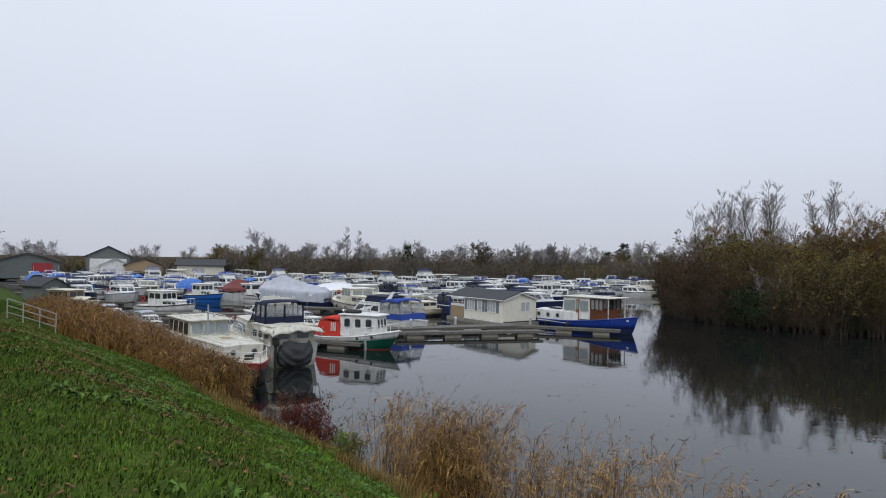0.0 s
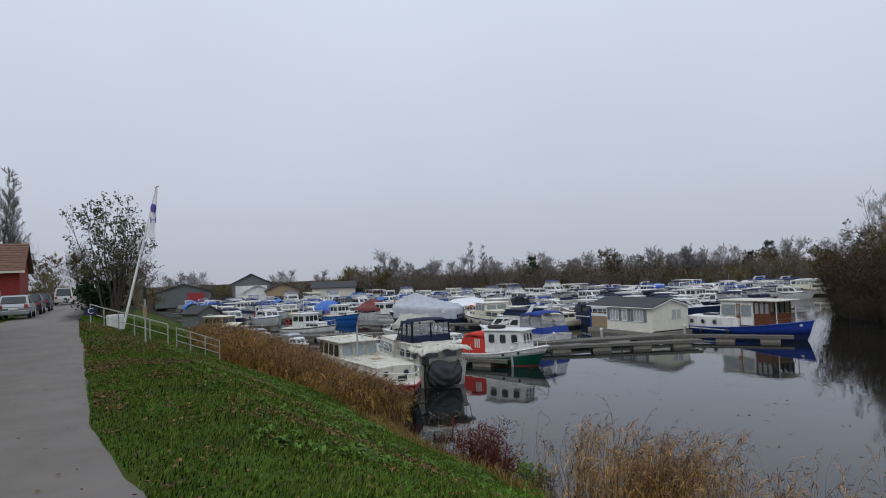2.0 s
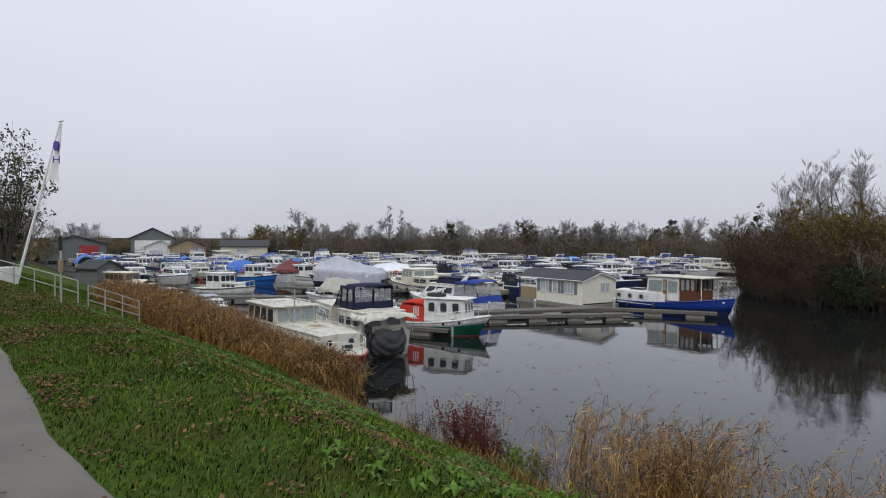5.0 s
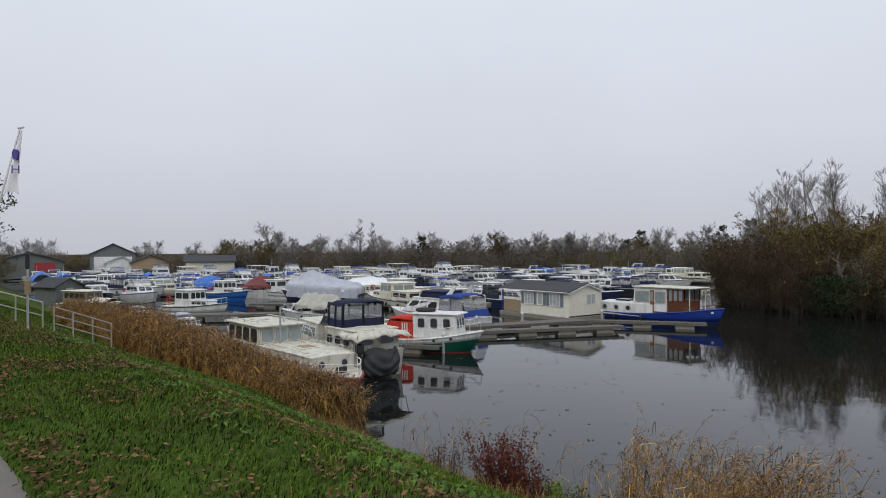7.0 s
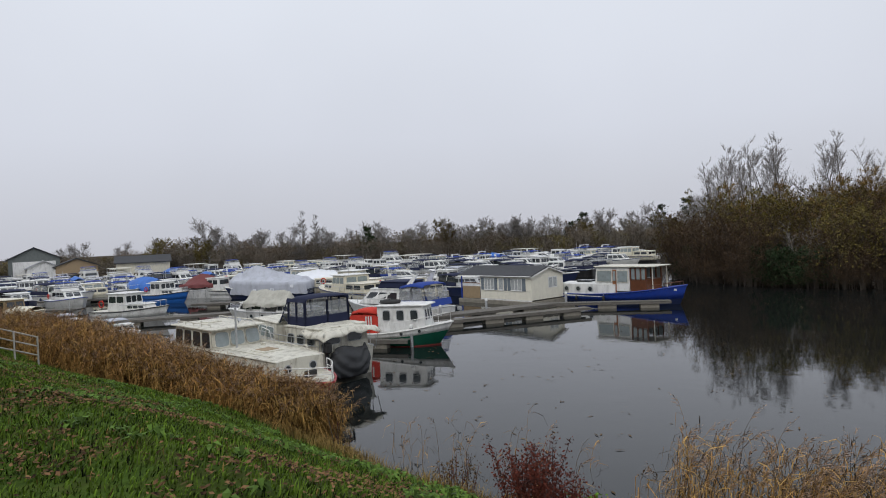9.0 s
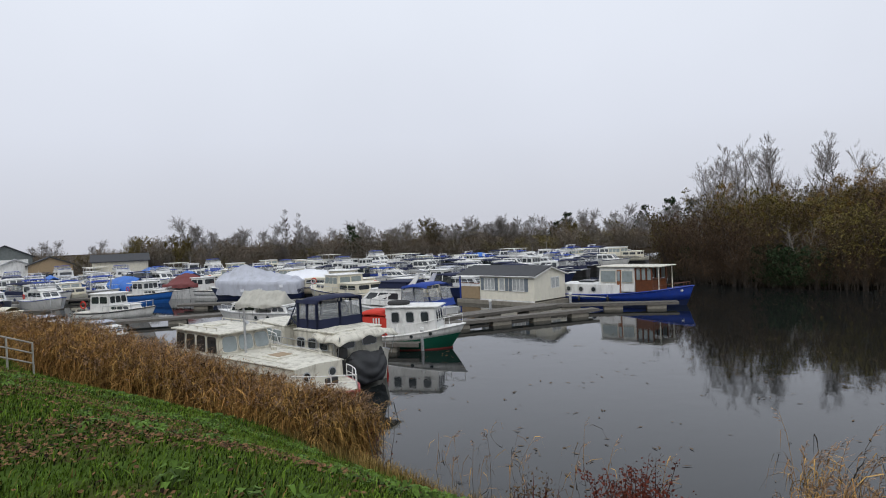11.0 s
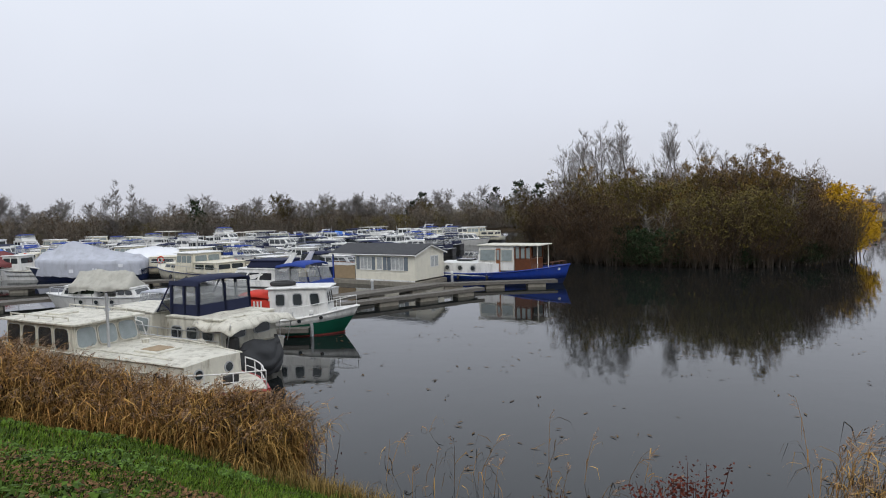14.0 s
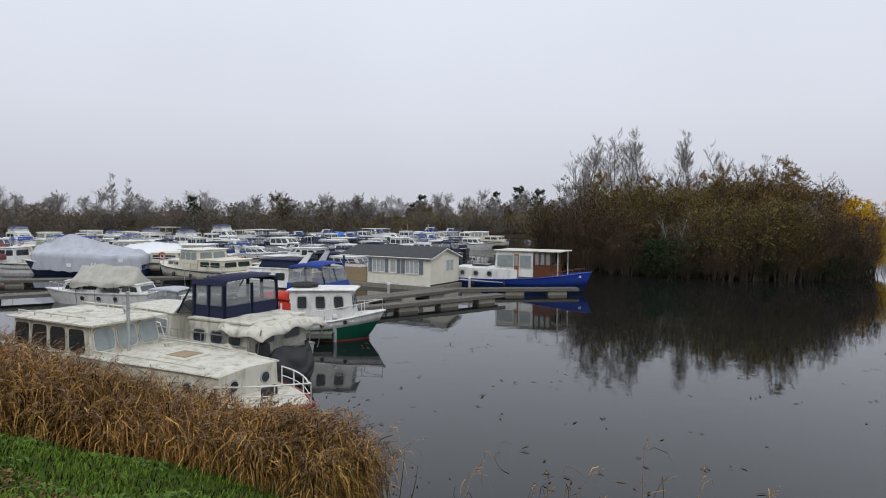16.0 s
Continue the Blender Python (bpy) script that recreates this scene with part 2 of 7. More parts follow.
def pane(bm, quad, thick=0.015, grow=0.0):
    """A thin slab on a four-cornered outline."""
    q = [Vector(p) for p in quad]
    c = sum(q, Vector()) / 4
    q = [p + (p - c).normalized() * grow for p in q]
    n = (q[1] - q[0]).cross(q[3] - q[0]).normalized() * thick
    a = [bm.verts.new(p - n * 0.3) for p in q]
    b = [bm.verts.new(p + n) for p in q]
    bm.faces.new(a[::-1])
    bm.faces.new(b)
    for k in range(4):
        bm.faces.new((a[k], a[(k + 1) % 4], b[(k + 1) % 4], b[k]))
    return bm


def mid(a, b, t):
    return Vector(a) * (1 - t) + Vector(b) * t


def slab(bm, pts, normal, thick):
    """A flat plate of any outline."""
    a = [bm.verts.new(p - normal * thick * 0.3) for p in pts]
    b = [bm.verts.new(p + normal * thick) for p in pts]
    bm.faces.new(a[::-1])
    bm.faces.new(b)
    for k in range(len(a)):
        bm.faces.new((a[k], a[(k + 1) % len(a)], b[(k + 1) % len(a)], b[k]))
    return bm


def soft_outline(q, r, steps=2):
    """A four-cornered outline with its corners rounded off by r."""
    out = []
    for k in range(4):
        c, a, b = q[k], q[k - 1], q[(k + 1) % 4]
        d = min(r, (a - c).length * 0.45, (b - c).length * 0.45)
        p0, p1 = c + (a - c).normalized() * d, c + (b - c).normalized() * d
        for i in range(steps + 1):
            t = i / steps
            out.append(p0 * (1 - t) ** 2 + c * 2 * t * (1 - t) + p1 * t * t)
    return out


def window_on(parent, quad, u0, u1, v0, v1, glass=None, rim=None, name="window", r=0.09, edge=0.05, steps=2):
    """A framed pane with rounded corners on a face given as corners bottom-left, bottom-right, top-right, top-left seen from outside."""
    a, b, c, d = quad
    P = lambda u, v: mid(mid(a, b, u), mid(d, c, u), v)
    q = [P(u0, v0), P(u1, v0), P(u1, v1), P(u0, v1)]
    n = (q[1] - q[0]).cross(q[3] - q[0]).normalized()
    inner = soft_outline(q, r, steps)
    if rim is not None:
        mid_ = sum(q, Vector()) / 4
        outer = soft_outline([p + (p - mid_).normalized() * edge * 1.4 for p in q], r + edge, steps)
        w = part(name, slab(bmesh.new(), outer, n, 0.022), rim, parent)
        part("pane", slab(bmesh.new(), inner, n, 0.034), glass or GLASS, w, "dark window glass")
    else:
        part(name, slab(bmesh.new(), inner, n, 0.02), glass or GLASS, parent, "dark window glass")


# ---- boats ----


class Hull:
    """Hull form in its own axes: x to the bow, z up from the waterline."""

    def __init__(self, L, B, fs, fb, draft=0.5, full=2.2, rake=0.12, stern=0.88, plumb=False):
        self.L, self.B, self.fs, self.fb, self.draft, self.full, self.rake, self.stern = L, B, fs, fb, draft, full, rake, stern

    def half(self, u):
        if u < 0.55:
            return self.B / 2 * (self.stern + (1 - self.stern) * math.sin(math.pi / 2 * u / 0.55))
        k = (u - 0.55) / 0.45
        return max(self.B / 2 * (1 - k ** self.full), 0.03)

    def sheer(self, u):
        return self.fs + (self.fb - self.fs) * max(u - 0.15, 0) ** 2 / 0.7225

    def x(self, u, level):
        """level 0 at the waterline, 1 at the sheer."""
        return (u - 0.5) * self.L + self.rake * self.L * u ** 6 * (level - 0.3) * 1.0

    def at(self, x):
        u = x / self.L + 0.5
        return self.half(min(max(u, 0), 1)), self.sheer(min(max(u, 0), 1))

    def ring(self, u, lo, hi, grow=0.0):
        """Points of one side from level lo to hi."""
        w, s = self.half(u) + grow, self.sheer(u)
        out = []
        for level in lo, (lo + hi) / 2, hi:
            z = level * s if level >= 0 else level * self.draft
            flare = 0.86 + 0.14 * max(level, -0.4) if u < 0.6 else 0.86 + 0.14 * level - 0.25 * (u - 0.6) * (1 - level)
            out.append((self.x(u, level), max(w * flare, 0.02), z))
        return out


def build_hull(b, h, mat, split=None, lower=None, strake=None, deck=None, bulwark=0.0, n=18):
    us = [i / n for i in range(n + 1)]
    bands = [(-1.0, split or 1.0, lower or mat)] if split is None else [(-1.0, split, lower), (split, 1.0, mat)]
    for k, (lo, hi, m) in enumerate(bands):
        bm = bmesh.new()
        rings = []
        for u in us:
            r = h.ring(u, lo, hi)
            rings.append([(x, -y, z) for x, y, z in r[::-1]] + r)
        rows = loft(bm, rings, closed=False, caps=False)
        bm.faces.new(rows[0])
        part("hull" if k == len(bands) - 1 else "lower_hull", bm, m, b, smooth=True)
    bm = bmesh.new()
    rows = []
    for u in us:
        w, s = h.half(u) * 0.985, h.sheer(u) - bulwark
        rows.append([bm.verts.new((h.x(u, 1) - (0.06 if u > 0.9 else 0), y, s + c)) for y, c in ((-w, 0), (0, 0.04), (w, 0))])
    for a, c in zip(rows, rows[1:]):
        for k in range(2):
            bm.faces.new((a[k], c[k], c[k + 1], a[k + 1]))
    part("deck", bm, deck or WHITE, b)
    if strake is not None:
        for sgn in (1, -1):
            bm = bmesh.new()
            tube(bm, [(h.x(u, 1), sgn * (h.half(u) + 0.01), h.sheer(u) - 0.03) for u in us], 0.05, 5)
            part("rubbing_strake", bm, strake, b)


def build_cabin(b, x0, x1, w0, w1, z0, h, slope_f=0.3, slope_b=0.1, lean=0.08, mat=None, roof=None, sides=3, front=3, back=0, glass=None,
                rim=None, v0=0.4, v1=0.85, over=0.06, name="cabin", u0=0.06, u1=0.94, gap=0.07):
    """A deckhouse from x0 (aft) to x1 (fore); half widths w0, w1; windows per face."""
    mat = mat or WHITE
    t0, t1 = x0 + slope_b, x1 - slope_f
    lo = [Vector(p) for p in ((x0, -w0, z0), (x1, -w1, z0), (x1, w1, z0), (x0, w0, z0))]
    hi = [Vector(p) for p in ((t0, -w0 + lean, z0 + h), (t1, -w1 + lean, z0 + h), (t1, w1 - lean, z0 + h), (t0, w0 - lean, z0 + h))]
    bm = bmesh.new()
    loft(bm, [lo, hi])
    bmesh.ops.bevel(bm, geom=list(bm.edges), offset=0.04, segments=2, affect="EDGES")
    c = part(name, bm, mat, b)
    bm = bmesh.new()
    rt = [p + Vector((dx * over, dy * over, 0.0)) for p, dx, dy in zip(hi, (-1, 2, 2, -1), (-1, -1, 1, 1))]
    cen = sum(rt, Vector()) / 4
    loft(bm, [rt, [p + Vector((0, 0, 0.05)) for p in rt], [p * 0.9 + cen * 0.1 + Vector((0, 0, 0.09)) for p in rt]])
    part("roof", bm, roof or mat, c)

    def row(quad, k):
        for i in range(k):
            g = (u1 - u0) / k
            window_on(c, quad, u0 + g * i + gap * g, u0 + g * (i + 1) - gap * g, v0, v1, glass, rim)
    if sides:
        row((lo[0], lo[1], hi[1], hi[0]), sides)
        row((lo[2], lo[3], hi[3], hi[2]), sides)
    if front:
        row((lo[1], lo[2], hi[2], hi[1]), front)
    if back:
        row((lo[3], lo[0], hi[0], hi[3]), back)
    return c


def build_canopy(b, x0, x1, w, z0, h, mat, clear=None, skirt=0.25, name="canopy", panes=2, front=0.5, back=0.15, seams=False):
    """A canvas camper top over hoops: cloth with clear panels."""
    hoops = []
    n = 7
    for k, x in enumerate((x0, x0 + (x1 - x0) * 0.33, x0 + (x1 - x0) * 0.66, x1)):
        top = h * (0.93, 1.0, 1.0, 0.9)[k]
        lean = (back, back * 0.4, -front * 0.35, -front)[k]
        ring = [(x, -w, z0), (x + lean * 0.85, -w * 0.97, z0 + top * 0.86), (x + lean, -w * 0.86, z0 + top * 0.97), (x + lean, 0, z0 + top),
                (x + lean, w * 0.86, z0 + top * 0.97), (x + lean * 0.85, w * 0.97, z0 + top * 0.86), (x, w, z0)]
        hoops.append([Vector(p) for p in ring])
    bm = bmesh.new()
    roof = [r[1:-1] for r in hoops]
    loft(bm, roof, closed=False, caps=False)
    c = part(name, bm, mat, b, smooth=True)
    c.modifiers.new("cloth", "SOLIDIFY").thickness = 0.03

    def side(q, k):
        for i in range(k):
            a, d = i / k, (i + 1) / k
            P = lambda u, v: mid(mid(q[0], q[1], u), mid(q[3], q[2], u), v)
            part("skirt", pane(bmesh.new(), [P(a, 0), P(d, 0), P(d, skirt), P(a, skirt)], 0.02), mat, c)
            part("clear_panel", pane(bmesh.new(), [P(a + 0.06 / k, skirt), P(d - 0.06 / k, skirt), P(d - 0.06 / k, 0.97), P(a + 0.06 / k, 0.97)], 0.01), clear or VINYL, c, "clear vinyl panel")
            for uu in (a, d) if seams else ():
                bm2 = bmesh.new()
                tube(bm2, [P(uu, 0), P(uu, 1)], 0.05, 4)
                part("seam", bm2, mat, c)
    side((hoops[0][0], hoops[-1][0], hoops[-1][1], hoops[0][1]), panes)
    side((hoops[-1][-1], hoops[0][-1], hoops[0][-2], hoops[-1][-2]), panes)
    side((hoops[0][-1], hoops[0][0], hoops[0][1], hoops[0][-2]), 2)
    side((hoops[-1][0], hoops[-1][-1], hoops[-1][-2], hoops[-1][1]), 2)
    return c


def build_tarp(b, h, x0, x1, peak, sag, mat, drop=0.25, name="tarpaulin", ridge=None, seed=1):
    """A cover draped over a ridge pole and tied down along the sheer."""
    bm = bmesh.new()
    nx, ny = 34, 18
    rows = []
    for i in range(nx + 1):
        x = x0 + (x1 - x0) * i / nx
        w, s = h.at(x)
        pk = peak(i / nx)
        row = []
        for j in range(ny + 1):
            v = 2 * j / ny - 1
            a = max(1 - abs(v) / 0.75, 0)
            z = s + 0.05 + (pk - s - 0.05) * (a ** sag) - drop * max(abs(v) - 0.75, 0) / 0.25 + 0.06 * noise.noise((x * 1.3, v * 3 + seed, seed * 3.1)) + 0.035 * noise.noise((x * 4, v * 7, seed)) + 0.05 * abs(noise.noise((x * 2.5 + v * 3, v * 2, seed + 5)))
            y = (w + 0.08) * min(abs(v) / 0.75, 1.0 + 0.05 * max(abs(v) - 0.75, 0)) * (1 if v > 0 else -1)
            row.append(bm.verts.new((x, y, z)))
        rows.append(row)
    for a, c in zip(rows, rows[1:]):
        for k in range(ny):
            bm.faces.new((a[k], c[k], c[k + 1], a[k + 1]))
    ob = part(name, bm, mat, b, smooth=True)
    ob.modifiers.new("cloth", "SOLIDIFY").thickness = 0.02
    return ob


def build_shroud(b, h, x0, x1, ridge, shoulder, hem, mat, seed=1, name="tarpaulin", wide=0.12, label="", round_off=0.62):
    """A loose cover: a ridge, slack slopes to the shoulder, then a hanging skirt with folds; both ends closed."""
    bm = bmesh.new()
    nx, ny = 44, 20
    rows = []
    for i in range(nx + 1):
        u = i / nx
        x = x0 + (x1 - x0) * u
        w = h.at(x)[0] + wide
        end = min(u, 1 - u)
        shut = min(end / 0.05, 1.0) ** 0.5
        top, sh, lo = ridge(u), shoulder(u), hem(u)
        top = sh + (top - sh) * shut
        row_ = []
        for j in range(ny + 1):
            v = 2 * j / ny - 1
            s_, sg = abs(v), (1 if v > 0 else -1)
            if s_ < 0.6:
                k = s_ / 0.6
                y, z = w * k * (0.86 + 0.14 * shut), top + (sh - top) * k ** round_off if top > sh else sh
                z -= 0.10 * math.sin(math.pi * k) * abs(math.sin(u * 17 + seed)) * shut
            else:
                k = (s_ - 0.6) / 0.4
                y = w * (0.86 + 0.14 * shut) + 0.05 * k + 0.05 * k * math.sin(x * 4.6 + seed * 2) + 0.03 * k * math.sin(x * 11.3 + seed)
                z = sh + (lo - sh) * k
            fold = 0.11 * noise.noise((x * 1.6, v * 2.4, seed * 1.7)) + 0.10 * abs(noise.noise((x * 3.1 + v * 4, v * 3, seed + 5))) + 0.03 * noise.noise((x * 6, v * 6, seed))
            row_.append(bm.verts.new((x, sg * y + fold * 0.6, z + fold)))
        rows.append(row_)
    for a, c in zip(rows, rows[1:]):
        for k in range(ny):
            bm.faces.new((a[k], c[k], c[k + 1], a[k + 1]))
    for r_ in (rows[0], rows[-1]):
        bm.faces.new(r_)
    ob = part(name, bm, mat, b, label, smooth=True)
    for k in range(6):
        x = x0 + (x1 - x0) * (0.12 + 0.15 * k)
        w, sg = h.at(x)[0] + wide + 0.05, 1 if k % 2 else -1
        part("tie_rope", tube(bmesh.new(), [(x, sg * w, hem((x - x0) / (x1 - x0)) + 0.05), (x, sg * (w - 0.1), 0.1)], 0.012, 4), RUBBER, ob)
    return ob


def build_rail(b, h, u0, u1, height=0.55, posts=5, mat=None, sides=(1, -1), double=False):
    """A pulpit or side rail: one part for the top rail, one for each post."""
    for sgn in sides:
        us = [u0 + (u1 - u0) * k / 12 for k in range(13)]
        P = lambda u, z: (h.x(u, 1) - 0.05, sgn * max(h.half(u) - 0.08, 0.0), h.sheer(u) + z)
        part("rail", tube(bmesh.new(), [P(u, height) for u in us], 0.022, 5), mat or STEEL, b)
        if double:
            part("rail", tube(bmesh.new(), [P(u, height * 0.5) for u in us], 0.014, 4), mat or STEEL, b)
        for k in range(posts):
            u = u0 + (u1 - u0) * k / (posts - 1)
            part("stanchion", tube(bmesh.new(), [P(u, 0), P(u, height)], 0.018, 5), mat or STEEL, b)


def build_fenders(b, h, us, sgn=1, mat=None, roped=False):
    for u in us:
        w, s = h.half(u), h.sheer(u)
        x = h.x(u, 0.6)
        bm = bmesh.new()
        tube(bm, [(x, sgn * (w + 0.1), s * 0.2), (x, sgn * (w + 0.1), s * 0.28), (x, sgn * (w + 0.1), s * 0.7), (x, sgn * (w + 0.1), s * 0.78)], [0.04, 0.11, 0.11, 0.03], 8)
        f = part("fender", bm, mat or NAVY, b, smooth=True)
        if roped:
            part("rope", tube(bmesh.new(), [(x, sgn * (w + 0.1), s * 0.78), (x, sgn * w, s + 0.02)], 0.012, 4), GREYTARP, f)


def build_portholes(b, h, us, level=0.6, r=0.14, sgns=(1, -1), rim=None):
    for sgn in sgns:
        for u in us:
            ring = h.ring(u, level, level)[0]
            y = ring[1]
            bm = bmesh.new()
            tube(bm, [(ring[0], sgn * (y - 0.05), ring[2]), (ring[0], sgn * (y + 0.025), ring[2])], r * 1.25, 14)
            p = part("porthole", bm, rim or STEEL, b)
            part("pane", tube(bmesh.new(), [(ring[0], sgn * (y - 0.04), ring[2]), (ring[0], sgn * (y + 0.035), ring[2])], r, 14), GLASS, p, "dark porthole glass")


def moored(stern, bow, dz=0.0):
    """Pose and length of a boat from the places of its stern and bow at the waterline."""
    a, c = Vector((*stern, 0)), Vector((*bow, 0))
    d = c - a
    return Matrix.Translation(((a + c) / 2) + Vector((0, 0, WATER + dz))) @ Matrix.Rotation(math.atan2(d.y, d.x), 4, "Z"), d.length

# ---- ground and water ----


def edge_line(s):
    """Where the path's water-side edge runs."""
    return 0.29 - 0.13 * np.clip(np.asarray(s) - 6, 0, 5) - 0.035 * np.clip(np.asarray(s) - 11, 0, 33)


def path_level(s):
    return -0.0145 * np.clip(s, -30, 19)


def shore_line(s):
    """How far from the path's line the bank meets the water."""
    return 9.8 + 0.6 / (1 + np.exp((23 - np.clip(s, -50, 90)) / 2.0)) + 0.22 * np.sin(s * 0.51) + 0.1 * np.sin(s * 1.7)


def island_height(x, y):
    """The wooded spit: low ground inside a long oval."""
    c, d = np.array((46.0, 69.7)), np.array((0.67, -0.74))
    dx, dy = x - c[0], y - c[1]
    a, b = dx * d[0] + dy * d[1], -dx * d[1] + dy * d[0]
    r = np.sqrt((a / np.where(a > 0, 15.0, 22.0)) ** 2 + (b / 19.0) ** 2)
    return np.clip((1.0 - r) * 4.0, -1.5, 1.1)


def ground_level(s, n):
    s, n = np.asarray(s, float), np.asarray(n, float)
    top = path_level(s)
    shore = shore_line(s)
    crest = 1.6 - 0.125 * np.clip(s - 18, 0, 22)
    k = np.clip((n - crest) / (shore - crest), 0, 1.4)
    bank = top - 0.06 * np.clip(n - edge_line(s), 0, 1.6) - (top - WATER - 0.1) * (k ** 1.12)
    z = np.where(n < crest, top - 0.06 * np.clip(n - edge_line(s), 0, 1.6), np.maximum(bank, WATER - 1.6))
    x, y = ALONG.x * s + ACROSS.x * n, ALONG.y * s + ACROSS.y * n
    lake = n > shore
    far = np.maximum(np.clip((y - 150 - 0.10 * x) / 14, 0, 1), 0)
    east = np.clip((n - 158) / 10, 0, 1)
    north = np.clip((s - 225) / 12, 0, 1)
    south = np.clip((-s - 240) / 20, 0, 1)
    rim = np.maximum(np.maximum(far, east), np.maximum(north, south))
    bed = np.where(lake, np.minimum(z, WATER - 1.2), z)
    z = np.where(lake, bed + (WATER + 1.0 - bed) * rim, z)
    isl = WATER - 0.45 + island_height(x, y)
    return np.where(lake, np.maximum(z, np.where(isl > WATER - 1.4, isl, z)), z)


def stepped(stops):
    out = []
    for (a, b, d) in stops:
        out += list(np.arange(a, b - 1e-6, d))
    return np.array(out + [stops[-1][1]])


ss = stepped([(-1500, -260, 124), (-260, -30, 10), (-30, -6, 2), (-6, 40, 0.5), (40, 130, 3), (130, 250, 10), (250, 1700, 145)])
nn = stepped([(-1500, -60, 144), (-60, -6, 6), (-6, 0, 1), (0, 12, 0.4), (12, 180, 4), (180, 1740, 120)])
S, N = np.meshgrid(ss, nn, indexing="ij")
Z = ground_level(S, N)
ripple = np.array([[noise.noise((a * 0.45, b * 0.45, 0.0)) * 0.10 + noise.noise((a * 1.7, b * 1.7, 4.0)) * 0.035 if 0.3 < b < 13 and -8 < a < 60 else 0.0 for b in nn] for a in ss])
Z = Z + ripple - np.where(N < edge_line(S), 0.03, 0.0)
X, Y = ALONG.x * S + ACROSS.x * N, ALONG.y * S + ACROSS.y * N
vs = np.stack([X, Y, Z], -1).reshape(-1, 3)
w = len(nn)
faces = [(i * w + j, (i + 1) * w + j, (i + 1) * w + j + 1, i * w + j + 1) for i in range(len(ss) - 1) for j in range(w - 1)]
GRASS = material("bank_turf", (0.050, 0.086, 0.014), 0.95, vary=0.34, scale=0.7, grain=14, bump=0.6, dirt=(0.075, 0.052, 0.022), dirt_amount=0.7, spec=0.05)
ground = raw("ground", vs.tolist(), faces, GRASS, smooth=True)
MULCH = material("leaf_mould", (0.045, 0.034, 0.022), 0.95, vary=0.3, scale=0.8, grain=9, bump=0.6, spec=0.05)
ground.data.materials.append(MULCH)
wooded = (island_height(X, Y) > -1.4) | (N > shore_line(S) - 0.9) | (S > 110)
wooded = wooded[:-1, :-1].reshape(-1)
ground.data.polygons.foreach_set("material_index", wooded.astype(np.int32))
tagged(ground, "grassy dike bank sloping down to the lake", "ground", kind="structure")


def water_material():
    m = bpy.data.materials.new("still_water")
    m.use_nodes = True
    n, l = m.node_tree.nodes, m.node_tree.links
    b = n["Principled BSDF"]
    b.inputs["Base Color"].default_value = (0.008, 0.010, 0.010, 1)
    b.inputs["Roughness"].default_value, b.inputs["IOR"].default_value = 0.03, 1.43
    tc = n.new("ShaderNodeTexCoord")
    a, c = n.new("ShaderNodeTexNoise"), n.new("ShaderNodeTexNoise")
    a.inputs["Scale"].default_value, c.inputs["Scale"].default_value = 0.9, 5.0
    for q in (a, c):
        l.new(tc.outputs["Object"], q.inputs["Vector"])
    s = n.new("ShaderNodeMath")
    s.operation = "MULTIPLY_ADD"
    s.inputs[1].default_value = 0.25
    l.new(c.outputs[0], s.inputs[0])
    l.new(a.outputs[0], s.inputs[2])
    k = n.new("ShaderNodeBump")
    k.inputs["Strength"].default_value, k.inputs["Distance"].default_value = 0.10, 0.05
    l.new(s.outputs[0], k.inputs["Height"])
    l.new(k.outputs[0], b.inputs["Normal"])
    return m


bm = bmesh.new()
vsq = [bm.verts.new(sn(s, n, WATER)) for s, n in ((-260, 6), (245, 6), (245, 175), (-260, 175))]
bm.faces.new(vsq)
lake = part("water", bm, water_material())
tagged(lake, "still dark lake water mirroring boats and trees", "water", kind="structure")

# the surfaced path on the crown of the dike
ASPHALT = material("worn_path_surface", (0.185, 0.165, 0.147), 0.9, vary=0.16, scale=1.2, grain=160, bump=0.5, dirt=(0.10, 0.09, 0.07), dirt_amount=0.25)
ps = np.concatenate([np.arange(-30, 20, 0.5), np.arange(20, 141, 4)])
verts, faces = [], []
for s in ps:
    z = float(path_level(s))
    right = float(edge_line(s)) + 0.09 * noise.noise((s * 0.9, 0, 0)) + 0.07 * noise.noise((s * 3.1, 5, 0))
    for n, dz in ((-6.4 + 0.15 * noise.noise((s, 9, 0)), -0.05), (-3.0, 0.02), (-1.5, 0.035), (right - 0.12, 0.02), (right, -0.03)):
        verts.append(sn(float(s), n, z + dz))
for i in range(len(ps) - 1):
    for j in range(4):
        faces.append((i * 5 + j, (i + 1) * 5 + j, (i + 1) * 5 + j + 1, i * 5 + j + 1))
path = raw("path", [tuple(v) for v in verts], faces, ASPHALT, smooth=True)
tagged(path, "worn grey-brown surfaced path on the dike", "path", kind="structure")

# ---- the boats and house near the bank ----


